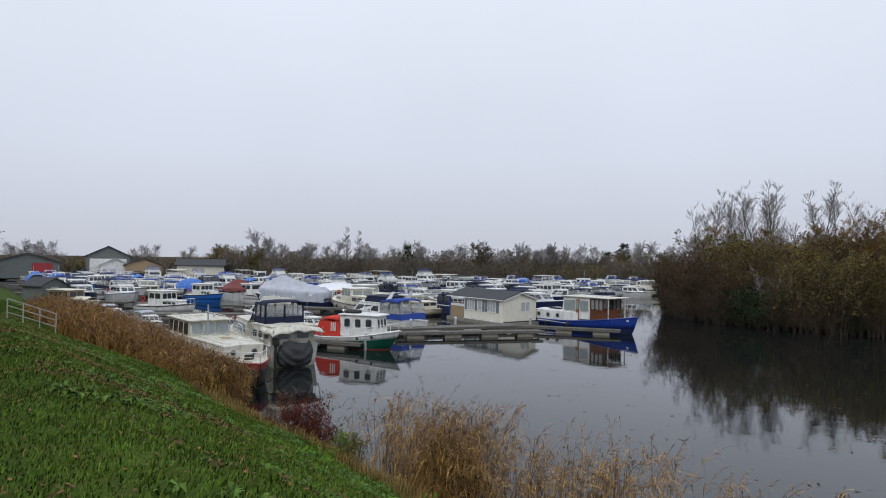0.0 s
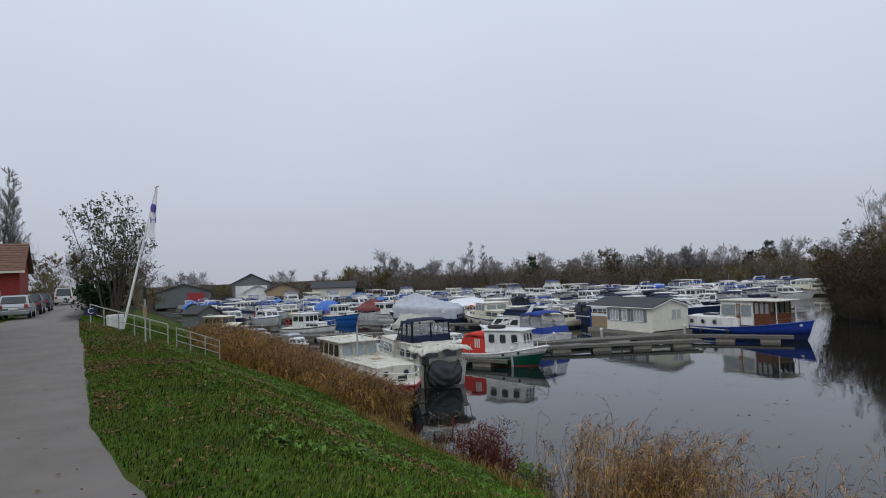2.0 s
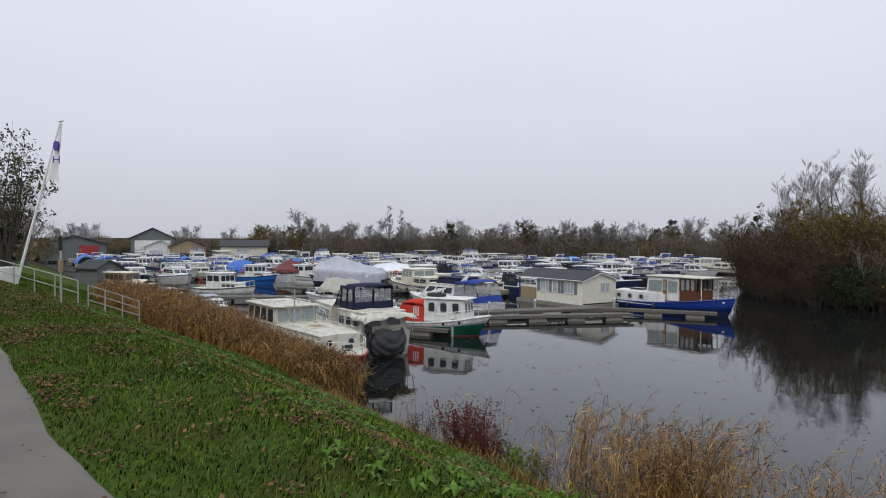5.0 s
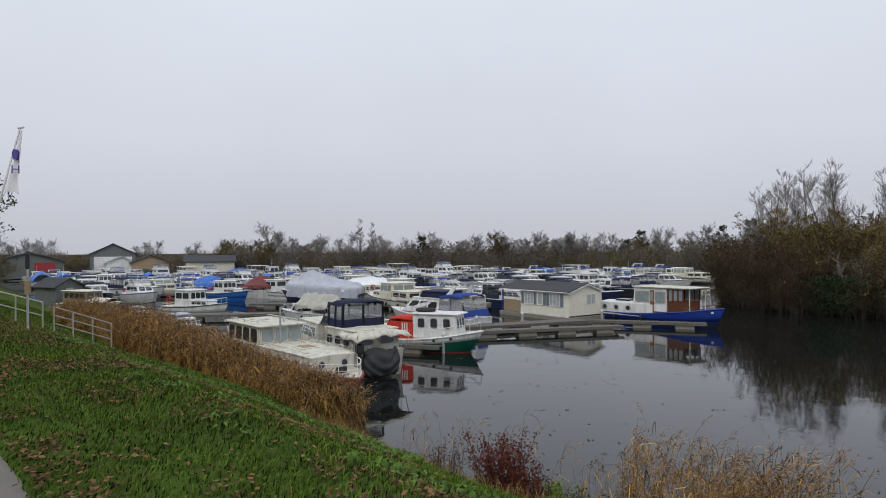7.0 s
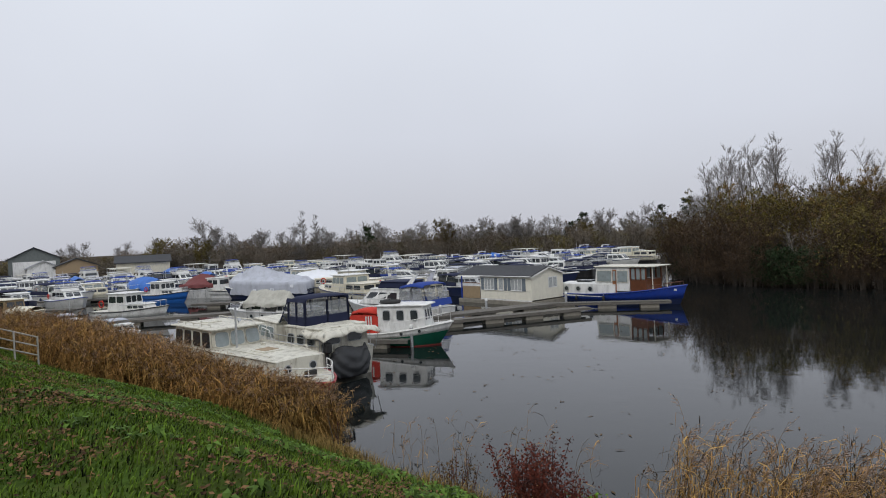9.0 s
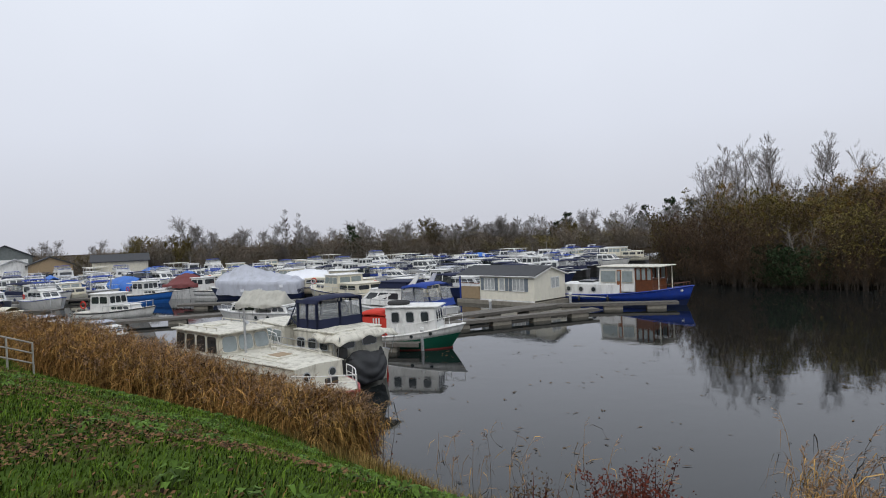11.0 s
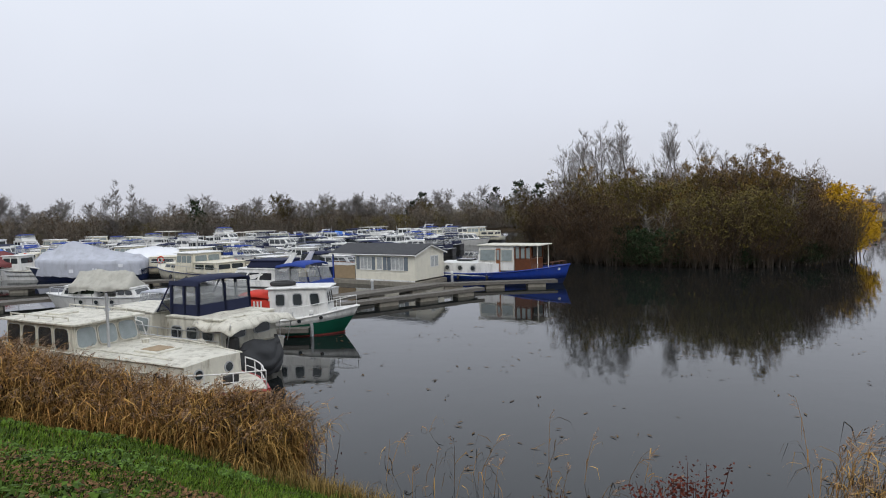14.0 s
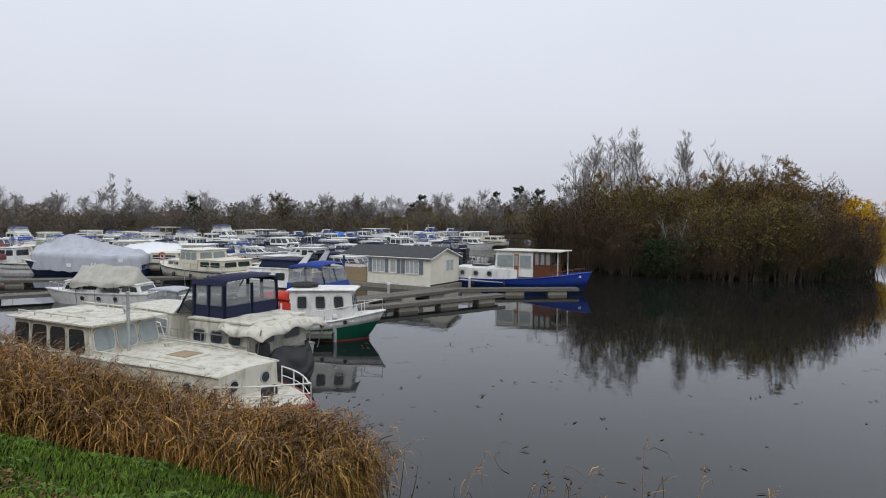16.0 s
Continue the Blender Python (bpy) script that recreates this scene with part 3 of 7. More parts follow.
def near_cruiser():
    m, L = moored((-16.3, 38.95), (-9.0, 30.25))
    b = thing("motor_cruiser", m, "old stained white steel cruiser with black and red bow", "boat", "moored boats")
    L = L + 0.5
    h = Hull(L, 3.1, 0.95, 1.15, 0.5, 4.2, 0.04)
    build_hull(b, h, OLDWHITE, 0.62, BLACK, RED, OLDWHITE)
    # red bow band and the black sheet lashed over the stem
    bm = bmesh.new()
    us = [0.80 + 0.2 * i / 10 for i in range(11)]
    loft(bm, [[(x, -y, z) for x, y, z in h.ring(u, 0.60, 0.98, 0.014)[::-1]] + h.ring(u, 0.60, 0.98, 0.014) for u in us], closed=False, caps=False)
    part("bow_band", bm, RED, b, "faded red band round the bow")
    bm = bmesh.new()
    rings = []
    for i in range(15):
        u = 0.86 + 0.14 * i / 14
        r = h.ring(u, 0.02, 0.72, 0.05)
        pts = [mid(r[0], r[2], k / 5) for k in range(6)]
        side = []
        for sg in (-1, 1):
            one = []
            for k, q in enumerate(pts):
                f = 0.07 * noise.noise((q.x * 4.0, k * 0.9 * sg, 3.0)) + 0.05 * abs(noise.noise((q.x * 9, k * 1.7, sg * 2.0)))
                one.append((q.x + f * 0.6, sg * (q.y + 0.04 + f), q.z + f * 0.5))
            side.append(one)
        rings.append(side[0][::-1] + side[1])
    loft(bm, rings, closed=False, caps=False)
    part("bow_sheet", bm, RUBBER, b, "crumpled black sheet over the bow", smooth=True).modifiers.new("cloth", "SOLIDIFY").thickness = 0.02
    an = part("anchor", tube(bmesh.new(), [(L / 2 + 0.28, 0.2, 0.95), (L / 2 + 0.34, 0.22, 0.25)], 0.035, 6), RUBBER, b, "black anchor hanging from the stem")
    for sg in (1, -1):
        part("fluke", tube(bmesh.new(), [(L / 2 + 0.34, 0.22, 0.25), (L / 2 + 0.5, 0.22 + sg * 0.22, 0.32), (L / 2 + 0.56, 0.22 + sg * 0.36, 0.5)], [0.04, 0.05, 0.01], 5), RUBBER, an)
    # trunk with portholes
    bm = bmesh.new()
    z0 = 1.1
    rings = []
    for x, w, z in ((-5.1, 1.24, 0.66), (0.0, 1.32, 0.70), (3.0, 1.18, 0.70), (4.2, 1.06, 0.66)):
        rings.append([(x, -w, z0 - 0.15), (x, -w + 0.05, z0 + z), (x, 0, z0 + z + 0.06), (x, w - 0.05, z0 + z), (x, w, z0 - 0.15)])
    loft(bm, rings)
    trunk = part("trunk", bm, OLDWHITE, b)
    for sgn in (1, -1):
        bm = bmesh.new()
        tube(bm, [(-1.2, sgn * 1.27, z0 + 0.70), (0.0, sgn * 1.3, z0 + 0.71), (3.0, sgn * 1.16, z0 + 0.71), (4.25, sgn * 1.04, z0 + 0.67)], 0.03, 5)
        part("deck_edge", bm, OLDWHITE, trunk)
        for x, w in ((-2.3, 1.29), (-0.9, 1.31), (0.5, 1.31), (1.9, 1.25), (3.3, 1.17)):
            p = part("porthole", tube(bmesh.new(), [(x, sgn * (w - 0.1), z0 + 0.32), (x, sgn * (w + 0.02), z0 + 0.32)], 0.175, 16), GALV, b)
            part("pane", tube(bmesh.new(), [(x, sgn * (w - 0.09), z0 + 0.32), (x, sgn * (w + 0.03), z0 + 0.32)], 0.135, 16), GLASS, p, "dark porthole glass")
    for y in (-0.55, 0.55):
        p = part("porthole", tube(bmesh.new(), [(4.05, y, z0 + 0.34), (4.23, y, z0 + 0.34)], 0.17, 16), GALV, b)
        part("pane", tube(bmesh.new(), [(4.05, y, z0 + 0.34), (4.24, y, z0 + 0.34)], 0.13, 16), GLASS, p, "dark porthole glass")
    zl, zh = z0 + 0.62, z0 + 1.52
    c = build_cabin(b, -4.35, -0.5, 1.16, 1.14, zl, 0.9, 0.2, 0.05, 0.08, OLDWHITE, OLDWHITE, 0, 0, 1, GLASS, OLDWHITE, 0.22, 0.8, 0.16, "wheelhouse", gap=0.12)
    for sgn in (1, -1):
        q = [Vector((-4.35, -1.165, zl)), Vector((-0.5, -1.145, zl)), Vector((-0.7, -1.065, zh)), Vector((-4.3, -1.085, zh))]
        if sgn > 0:
            q = [Vector((v.x, -v.y, v.z)) for v in (q[1], q[0], q[3], q[2])]
        for k in range(4):
            a = 0.05 + 0.235 * k
            window_on(c, q, a, a + 0.185, 0.16, 0.86, GLASS, OLDWHITE, r=0.13, edge=0.035, steps=3)
    face = (Vector((-0.49, -1.14, zl)), Vector((-0.49, 1.14, zl)), Vector((-0.69, 1.06, zh)), Vector((-0.69, -1.06, zh)))
    for u in (0.045, 0.365, 0.685):
        window_on(c, face, u, u + 0.27, 0.2, 0.86, PALEGLASS, OLDWHITE, r=0.17, edge=0.045, steps=3)
    # roof gear
    for sgn in (1, -1):
        g = part("roof_grab_rail", tube(bmesh.new(), [(-4.2, sgn * 1.0, zh + 0.2), (-1.0, sgn * 0.98, zh + 0.2)], 0.025, 5), OLDWHITE, b)
        for x in (-4.2, -3.4, -2.6, -1.8, -1.0):
            part("stanchion", tube(bmesh.new(), [(x, sgn * 0.99, zh + 0.05), (x, sgn * 0.99, zh + 0.2)], 0.02, 5), OLDWHITE, g)
    part("roof_hatch", box(bmesh.new(), -3.4, -2.6, -0.35, 0.35, zh + 0.07, zh + 0.15, 0.02), OLDWHITE, b)
    part("roof_vent", tube(bmesh.new(), [(-1.3, 0.45, zh + 0.06), (-1.3, 0.45, zh + 0.2), (-1.2, 0.45, zh + 0.26)], [0.04, 0.05, 0.09], 8), GALV, b)
    hatch = part("hatch", box(bmesh.new(), 1.3, 2.35, -0.45, 0.45, z0 + 0.72, z0 + 0.80, 0.02), OLDWHITE, b)
    part("hatch_glass", box(bmesh.new(), 1.45, 2.2, -0.32, 0.32, z0 + 0.79, z0 + 0.812), TAN, hatch, "dull tan hatch pane")
    part("deck_vent", tube(bmesh.new(), [(0.3, 0.7, z0 + 0.7), (0.3, 0.7, z0 + 0.84)], [0.1, 0.13], 10), OLDWHITE, b)
    part("mooring_bitt", box(bmesh.new(), 4.8, 4.95, -0.25, 0.25, z0 + 0.05, z0 + 0.3, 0.03), RUBBER, b)
    part("mast", tube(bmesh.new(), [(-0.1, -0.3, z0 + 0.6), (-0.1, -0.3, z0 + 2.45)], 0.045, 8), GALV, b)
    for sgn in (1, -1):
        part("grab_rail", tube(bmesh.new(), [(-0.8, sgn * 1.05, z0 + 0.84), (1.9, sgn * 1.04, z0 + 0.86), (3.6, sgn * 0.9, z0 + 0.80)], 0.022, 5), OLDWHITE, b)
        part("side_rail", tube(bmesh.new(), [(-4.6, sgn * 1.43, z0 + 0.32), (0, sgn * 1.47, z0 + 0.36), (2.6, sgn * 1.25, z0 + 0.42), (4.2, sgn * 0.75, z0 + 0.52)], 0.024, 5), OLDWHITE, b)
        for x, y in ((-3, 1.43), (-1.0, 1.45), (1.0, 1.38), (2.6, 1.23)):
            part("stanchion", tube(bmesh.new(), [(x, sgn * y, z0 - 0.05), (x, sgn * y, z0 + 0.37)], 0.018, 5), OLDWHITE, b)
    build_rail(b, h, 0.85, 1.0, 0.5, 4, WHITE, double=True)
    return b


def canopy_cruiser():
    m, L = moored((-8.4, 35.75), (-14.1, 42.95))
    b = thing("motor_cruiser", m, "weathered white cruiser with navy canvas cockpit tent", "boat", "moored boats")
    h = Hull(L, 3.3, 1.25, 1.6, 0.5, 2.4, 0.08)
    build_hull(b, h, OLDWHITE, None, None, GREYTARP, OLDWHITE)
    build_cabin(b, -L / 2 + 0.25, -1.55, 1.38, 1.45, 1.15, 1.1, 0.05, 0.05, 0.06, OLDWHITE, OLDWHITE, 3, 0, 2, GLASS, GALV, 0.38, 0.72, 0.02, "aft_cabin", gap=0.2)
    build_cabin(b, -0.7, 3.4, 1.42, 0.9, 1.3, 1.0, 0.9, 0.0, 0.1, OLDWHITE, OLDWHITE, 3, 2, 0, PALEGLASS, WHITE, 0.3, 0.8, 0.02, "fore_cabin")
    tent = build_canopy(b, -3.1, -1.7, 1.2, 2.28, 1.42, NAVYCLOTH, VINYL, 0.40, "cockpit_tent", 2, 0.0, 0.0, True)
    for sgn in (1, -1):
        # broad cloth borders round the side panels, and the braces seen through them
        part("border", pane(bmesh.new(), [(-3.15, sgn * 1.215, 3.4), (-1.55, sgn * 1.215, 3.4), (-1.55, sgn * 1.17, 3.56), (-3.15, sgn * 1.17, 3.56)], 0.02), NAVYCLOTH, tent)
        for x in (-3.05, -2.35, -1.65):
            part("border", pane(bmesh.new(), [(x - 0.07, sgn * 1.22, 2.28), (x + 0.07, sgn * 1.22, 2.28), (x + 0.07, sgn * 1.18, 3.5), (x - 0.07, sgn * 1.18, 3.5)], 0.02), NAVYCLOTH, tent)
        part("tent_strut", tube(bmesh.new(), [(-1.6, sgn * 1.15, 3.5), (-0.75, sgn * 1.15, 2.35)], 0.03, 5), NAVYCLOTH, b)
        part("tent_strut", tube(bmesh.new(), [(-1.0, sgn * 1.15, 2.75), (-1.6, sgn * 1.15, 2.35)], 0.025, 5), NAVYCLOTH, b)
        part("step_rail", tube(bmesh.new(), [(-0.6, sgn * 1.5, 1.35), (-0.3, sgn * 1.5, 2.0), (0.5, sgn * 1.45, 2.1), (0.8, sgn * 1.45, 1.5)], 0.024, 5), WHITE, b)
    part("windscreen_panel", pane(bmesh.new(), [(-0.75, -1.1, 2.35), (-0.75, 1.1, 2.35), (-1.55, 1.05, 3.5), (-1.55, -1.05, 3.5)], 0.012), VINYL, b, "clear vinyl panel")
    screen = part("windscreen", pane(bmesh.new(), [(-0.55, -1.2, 2.25), (-0.55, 1.2, 2.25), (-1.1, 1.1, 2.8), (-1.1, -1.1, 2.8)], 0.02), PALEGLASS, b)
    part("frame", tube(bmesh.new(), [(-0.55, -1.22, 2.25), (-1.1, -1.12, 2.81), (-1.1, 1.12, 2.81), (-0.55, 1.22, 2.25)], 0.035, 5), WHITE, screen)
    # loose awning over the after deck, its hem hanging in scallops
    bm = bmesh.new()
    nx, ny = 20, 22
    rows = []
    for i in range(nx + 1):
        x = -L / 2 - 0.6 + (L / 2 + 0.6 - 3.1) * i / nx
        row = []
        for j in range(ny + 1):
            v = 2 * j / ny - 1
            hem = max(abs(v) - 0.86, 0) / 0.14 + max(0.1 - i / nx, 0) / 0.1
            z = 2.30 + 0.10 * i / nx - 0.16 * v * v - 0.02 * math.cos(i * 0.9) - 0.05 * abs(math.sin(v * 3.4 + i * 0.12)) + 0.05 * noise.noise((x * 2.2, v * 3, 4.0)) - min(hem, 1.0) * (0.20 + 0.06 * math.sin(j * 0.9 + i * 0.6))
            row.append(bm.verts.new((x, 1.62 * v, z)))
        rows.append(row)
    for a, c in zip(rows, rows[1:]):
        for k in range(ny):
            bm.faces.new((a[k], c[k], c[k + 1], a[k + 1]))
    part("awning", bm, OLDWHITE, b, "stained white awning with a ragged hem", smooth=True).modifiers.new("cloth", "SOLIDIFY").thickness = 0.015
    for sgn in (1, -1):
        for x in (-L / 2 - 0.45, -L / 2 + 1.2):
            part("awning_post", tube(bmesh.new(), [(x + (0.3 if x < -L / 2 else 0), sgn * 1.45, 1.1), (x, sgn * 1.5, 2.2)], 0.02, 5), STEEL, b)
    build_rail(b, h, 0.02, 0.95, 0.6, 9, STEEL, double=True)
    build_fenders(b, h, (0.25, 0.45, 0.6), 1, OLDWHITE, True)
    build_portholes(b, h, (0.3, 0.42, 0.55), 0.62, 0.12)
    bm = bmesh.new()
    n = 20
    tube(bm, [(-L / 2 + 0.9 + 0.26 * math.cos(2 * math.pi * k / n), 1.62, 1.35 + 0.26 * math.sin(2 * math.pi * k / n)) for k in range(n + 1)], 0.06, 6)
    part("lifebuoy", bm, OLDWHITE, b)
    # tender hung on its edge against the transom, its cover in deep folds
    g = thing("dinghy", m @ pose(-L / 2 - 0.18, 0.1, 0.1), "small dinghy on edge under a creased dark grey cover", "dinghy")
    bm = bmesh.new()
    rows = []
    for i in range(31):
        a = math.pi * i / 30
        row_ = []
        for j in range(23):
            v = j / 22
            swell = math.sin(math.pi * min(v * 0.75 + 0.12, 1.0)) ** 0.6
            half = 1.08 * (0.82 + 0.18 * math.sin(math.pi * v))
            y = -math.cos(a) * half
            sag = 0.12 * math.sin(a) ** 2
            fold = 0.036 * math.sin(v * 17 - 6.0 * math.sin(a) + 3.0 * math.cos(a * 2)) + 0.03 * math.sin(a * 9 + v * 3) * v + 0.05 * noise.noise((y * 2, v * 4, 8.0)) + 0.03 * noise.noise((y * 7, v * 9, 2.0))
            x = -(0.55 * math.sin(a) ** 0.7 * swell + fold)
            z = 1.42 - 1.42 * v - sag * math.sin(math.pi * v) + 0.12 * math.sin(a * 3 + 1) * (1 - v) - 0.16 * abs(math.cos(a)) * (1 - v)
            row_.append(bm.verts.new((x, y, z)))
        rows.append(row_)
    for a, c in zip(rows, rows[1:]):
        for k in range(22):
            bm.faces.new((a[k], c[k], c[k + 1], a[k + 1]))
    part("cover", bm, DARKTARP, g, "creased dark grey cover", smooth=True).modifiers.new("cloth", "SOLIDIFY").thickness = 0.02
    part("hull", box(bmesh.new(), -0.3, -0.02, -0.95, 0.95, 0.05, 1.25, 0.1), DARKTARP, g)
    motor = thing("outboard_motor", m @ pose(-L / 2 - 0.2, 1.3, 0.75), "dark outboard motor on the transom", "motor")
    part("cowl", box(bmesh.new(), -0.32, 0.12, -0.16, 0.16, 0.55, 1.0, 0.07), RUBBER, motor)
    part("leg", box(bmesh.new(), -0.18, 0.0, -0.06, 0.06, -0.75, 0.56, 0.03), RUBBER, motor)
    return b


def green_tug():
    m, L = moored((-8.7, 45.0), (-3.3, 42.7))
    b = thing("small_tug", m, "small white tug-shaped boat with dark green hull", "boat", "moored boats")
    h = Hull(L, 2.35, 0.75, 1.35, 0.4, 2.3, 0.13)
    build_hull(b, h, WHITE, 0.62, GREEN, WHITE, WHITE)
    bm = bmesh.new()
    rings = [[(x, -y, z) for x, y, z in h.ring(u, -0.12, 0.06, 0.012)[::-1]] + h.ring(u, -0.12, 0.06, 0.012) for u in [i / 14 for i in range(15)]]
    loft(bm, rings, closed=False, caps=False)
    part("boot_stripe", bm, BOTTOM, b)
    c = build_cabin(b, -0.8, 2.1, 0.95, 0.8, 0.85, 1.45, 0.15, 0.0, 0.06, WHITE, WHITE, 3, 3, 1, GLASS, GALV, 0.46, 0.82, 0.12, "wheelhouse", gap=0.26)
    build_canopy(b, -L / 2 + 0.1, -0.75, 0.95, 0.8, 1.35, REDCLOTH, REDCLOTH, 0.9, "stern_tent", 1, 0.0, 0.5)
    raft = part("roof_raft", tube(bmesh.new(), [(-0.3 + 0.55 * math.cos(k * 0.524), 0.45 * math.sin(k * 0.524), 2.49) for k in range(13)], 0.11, 7), RUBBER, b, "black deflated raft on the roof")
    part("raft_floor", box(bmesh.new(), -0.75, 0.15, -0.35, 0.35, 2.39, 2.44, 0.02), RUBBER, raft)
    for k in range(3):
        part("tent_stripe", box(bmesh.new(), -1.5 + 0.16 * k, -1.42 + 0.16 * k, -0.99, -0.955, 1.15, 1.75), WHITE, b)
    part("funnel", tube(bmesh.new(), [(-0.3, 0.2, 2.1), (-0.3, 0.2, 2.45)], 0.09, 8), RUBBER, b)
    part("horn", tube(bmesh.new(), [(0.5, -0.3, 2.2), (0.8, -0.3, 2.2)], [0.03, 0.07], 8), STEEL, b)
    build_rail(b, h, 0.55, 0.99, 0.5, 5, WHITE)
    build_portholes(b, h, (0.62, 0.78), 0.82, 0.09)
    return b


def canvas_cruiser():
    m, L = moored((-2.2, 53.3), (-9.1, 59.5))
    b = thing("flybridge_cruiser", m, "white flybridge cruiser with bright blue canvas cockpit", "boat", "moored boats")
    h = Hull(L, 3.4, 0.9, 1.3, 0.5, 2.4, 0.1)
    build_hull(b, h, WHITE, None, None, PALEGREY, WHITE)
    build_cabin(b, -1.6, 3.0, 1.45, 1.1, 1.15, 1.15, 1.3, 0.1, 0.15, WHITE, WHITE, 3, 2, 0, GLASS, None, 0.4, 0.8, 0.05, "saloon")
    build_canopy(b, -L / 2 + 0.3, -1.5, 1.5, 1.05, 1.75, BLUECLOTH, VINYL, 0.35, "cockpit_tent", 2, 0.1, 0.5)
    build_cabin(b, -2.0, 0.9, 1.2, 1.1, 2.4, 0.45, 0.3, 0.1, 0.05, NAVYCLOTH, NAVYCLOTH, 0, 0, 0, name="bridge_cover")
    for sgn in (1, -1):
        bm = bmesh.new()
        loft(bm, [[(-2.4, sgn * 1.3, 2.2), (-1.7, sgn * 1.3, 2.2), (-1.7, sgn * 1.22, 2.2), (-2.4, sgn * 1.22, 2.2)], [(-3.1, sgn * 1.1, 3.4), (-2.8, sgn * 1.1, 3.4), (-2.8, sgn * 1.02, 3.4), (-3.1, sgn * 1.02, 3.4)]])
        part("radar_arch_leg", bm, WHITE, b)
    build_rail(b, h, 0.45, 0.99, 0.6, 7)
    bm = bmesh.new()
    box(bm, -L / 2 - 0.8, -L / 2 + 0.1, -1.4, 1.4, 0.25, 0.4, 0.04)
    part("swim_platform", bm, WHITE, b)
    return b


def blue_barge():
    m, L = moored((10.0, 62.6), (16.7, 54.0))
    b = thing("dutch_barge", m, "white and royal blue barge with varnished wheelhouse", "boat", "moored boats")
    h = Hull(L, 3.4, 0.7, 1.55, 0.6, 3.6, 0.05)
    build_hull(b, h, BLUEHULL, 0.3, NAVY, BLUEHULL, OLDWHITE, 0.15)
    bm = bmesh.new()
    rings = [[(x, -w, 0.5), (x, -w + 0.06, 1.55), (x, 0, 1.65), (x, w - 0.06, 1.55), (x, w, 0.5)] for x, w in ((-L / 2 + 0.35, 1.35), (-L / 2 + 1.0, 1.58), (-1.0, 1.62), (0.4, 1.58))]
    loft(bm, rings)
    part("trunk_cabin", bm, WHITE, b)
    part("skylight", box(bmesh.new(), -4.0, -2.6, -0.5, 0.5, 1.6, 1.78, 0.03), GLASS, b)
    for sgn in (1, -1):
        for x in (-4.3, -3.1, -1.9):
            p = part("porthole", tube(bmesh.new(), [(x, sgn * 1.45, 1.15), (x, sgn * 1.63, 1.15)], 0.25, 16), STEEL, b)
            part("pane", tube(bmesh.new(), [(x, sgn * 1.46, 1.15), (x, sgn * 1.645, 1.15)], 0.18, 16), GLASS, p, "dark porthole glass")
    lo, hi = 1.0, 2.92
    c = build_cabin(b, -1.65, 1.65, 1.36, 1.36, lo, hi - lo, 0.0, 0.2, 0.06, WHITE, WHITE, 0, 0, 2, PALEGLASS, WHITE, 0.35, 0.85, 0.06, "wheelhouse")

    def side_panel(name, x0, x1, za, zb, t, mat, parent, sgn, label=""):
        y0, y1 = sgn * 1.37, sgn * 1.31
        q = [(x0, y0, za), (x1, y0, za), (x1, y1, zb), (x0, y1, zb)]
        return part(name, pane(bmesh.new(), q if sgn < 0 else [q[1], q[0], q[3], q[2]], t), mat, parent, label)

    for sgn in (1, -1):
        for x0, x1 in ((-1.3, 0.0), (0.6, 1.5)):
            w = side_panel("window", x0 - 0.06, x1 + 0.06, lo + 0.72, hi - 0.2, 0.025, OLDWHITE, c, sgn)
            side_panel("pane", x0, x1, lo + 0.78, hi - 0.26, 0.045, PALEGLASS, w, sgn, "pale curtained glass")
        d = side_panel("door", 0.12, 0.48, lo - 0.3, hi - 0.15, 0.04, WOOD, c, sgn, "varnished wooden door")
        side_panel("pane", 0.18, 0.42, lo + 0.85, hi - 0.28, 0.055, PALEGLASS, d, sgn, "pale door glass")
    part("wooden_screen", box(bmesh.new(), 1.67, 3.1, -1.3, 1.3, 0.7, 1.95, 0.03), DARKWOOD, b, "varnished wooden screen")
    for sgn in (1, -1):
        for k in range(4):
            part("post", box(bmesh.new(), 1.68 + k * 0.45, 1.78 + k * 0.45, sgn * 1.28 - 0.05, sgn * 1.28 + 0.05, 1.95, hi), DARKWOOD, b)
        for k in range(3):
            q = [(1.8 + k * 0.45, sgn * 1.27, 2.0), (2.1 + k * 0.45, sgn * 1.27, 2.0), (2.1 + k * 0.45, sgn * 1.27, hi - 0.1), (1.8 + k * 0.45, sgn * 1.27, hi - 0.1)]
            part("pane", pane(bmesh.new(), q, 0.012), PALEGLASS, b, "pale side pane")
    part("canopy_roof", box(bmesh.new(), -1.6, 3.85, -1.5, 1.5, hi + 0.06, hi + 0.15, 0.03), OLDWHITE, b)
    for sgn in (1, -1):
        part("post", tube(bmesh.new(), [(3.6, sgn * 1.2, 0.9), (3.6, sgn * 1.2, hi + 0.06)], 0.045, 6), OLDWHITE, b)
    for k in range(4):
        part("name_bar", box(bmesh.new(), L / 2 - 0.62 + 0.1 * k, L / 2 - 0.55 + 0.1 * k, -h.at(L / 2 - 0.5)[0] * 0.9 - 0.12, -h.at(L / 2 - 0.5)[0] * 0.9 + 0.02, 1.1, 1.25), WHITE, b)
    build_fenders(b, h, (0.2, 0.45), -1, RUBBER, True)
    build_rail(b, h, 0.8, 0.97, 0.3, 4, DARKWOOD)
    return b


near_cruiser()
canopy_cruiser()
green_tug()
canvas_cruiser()
blue_barge()


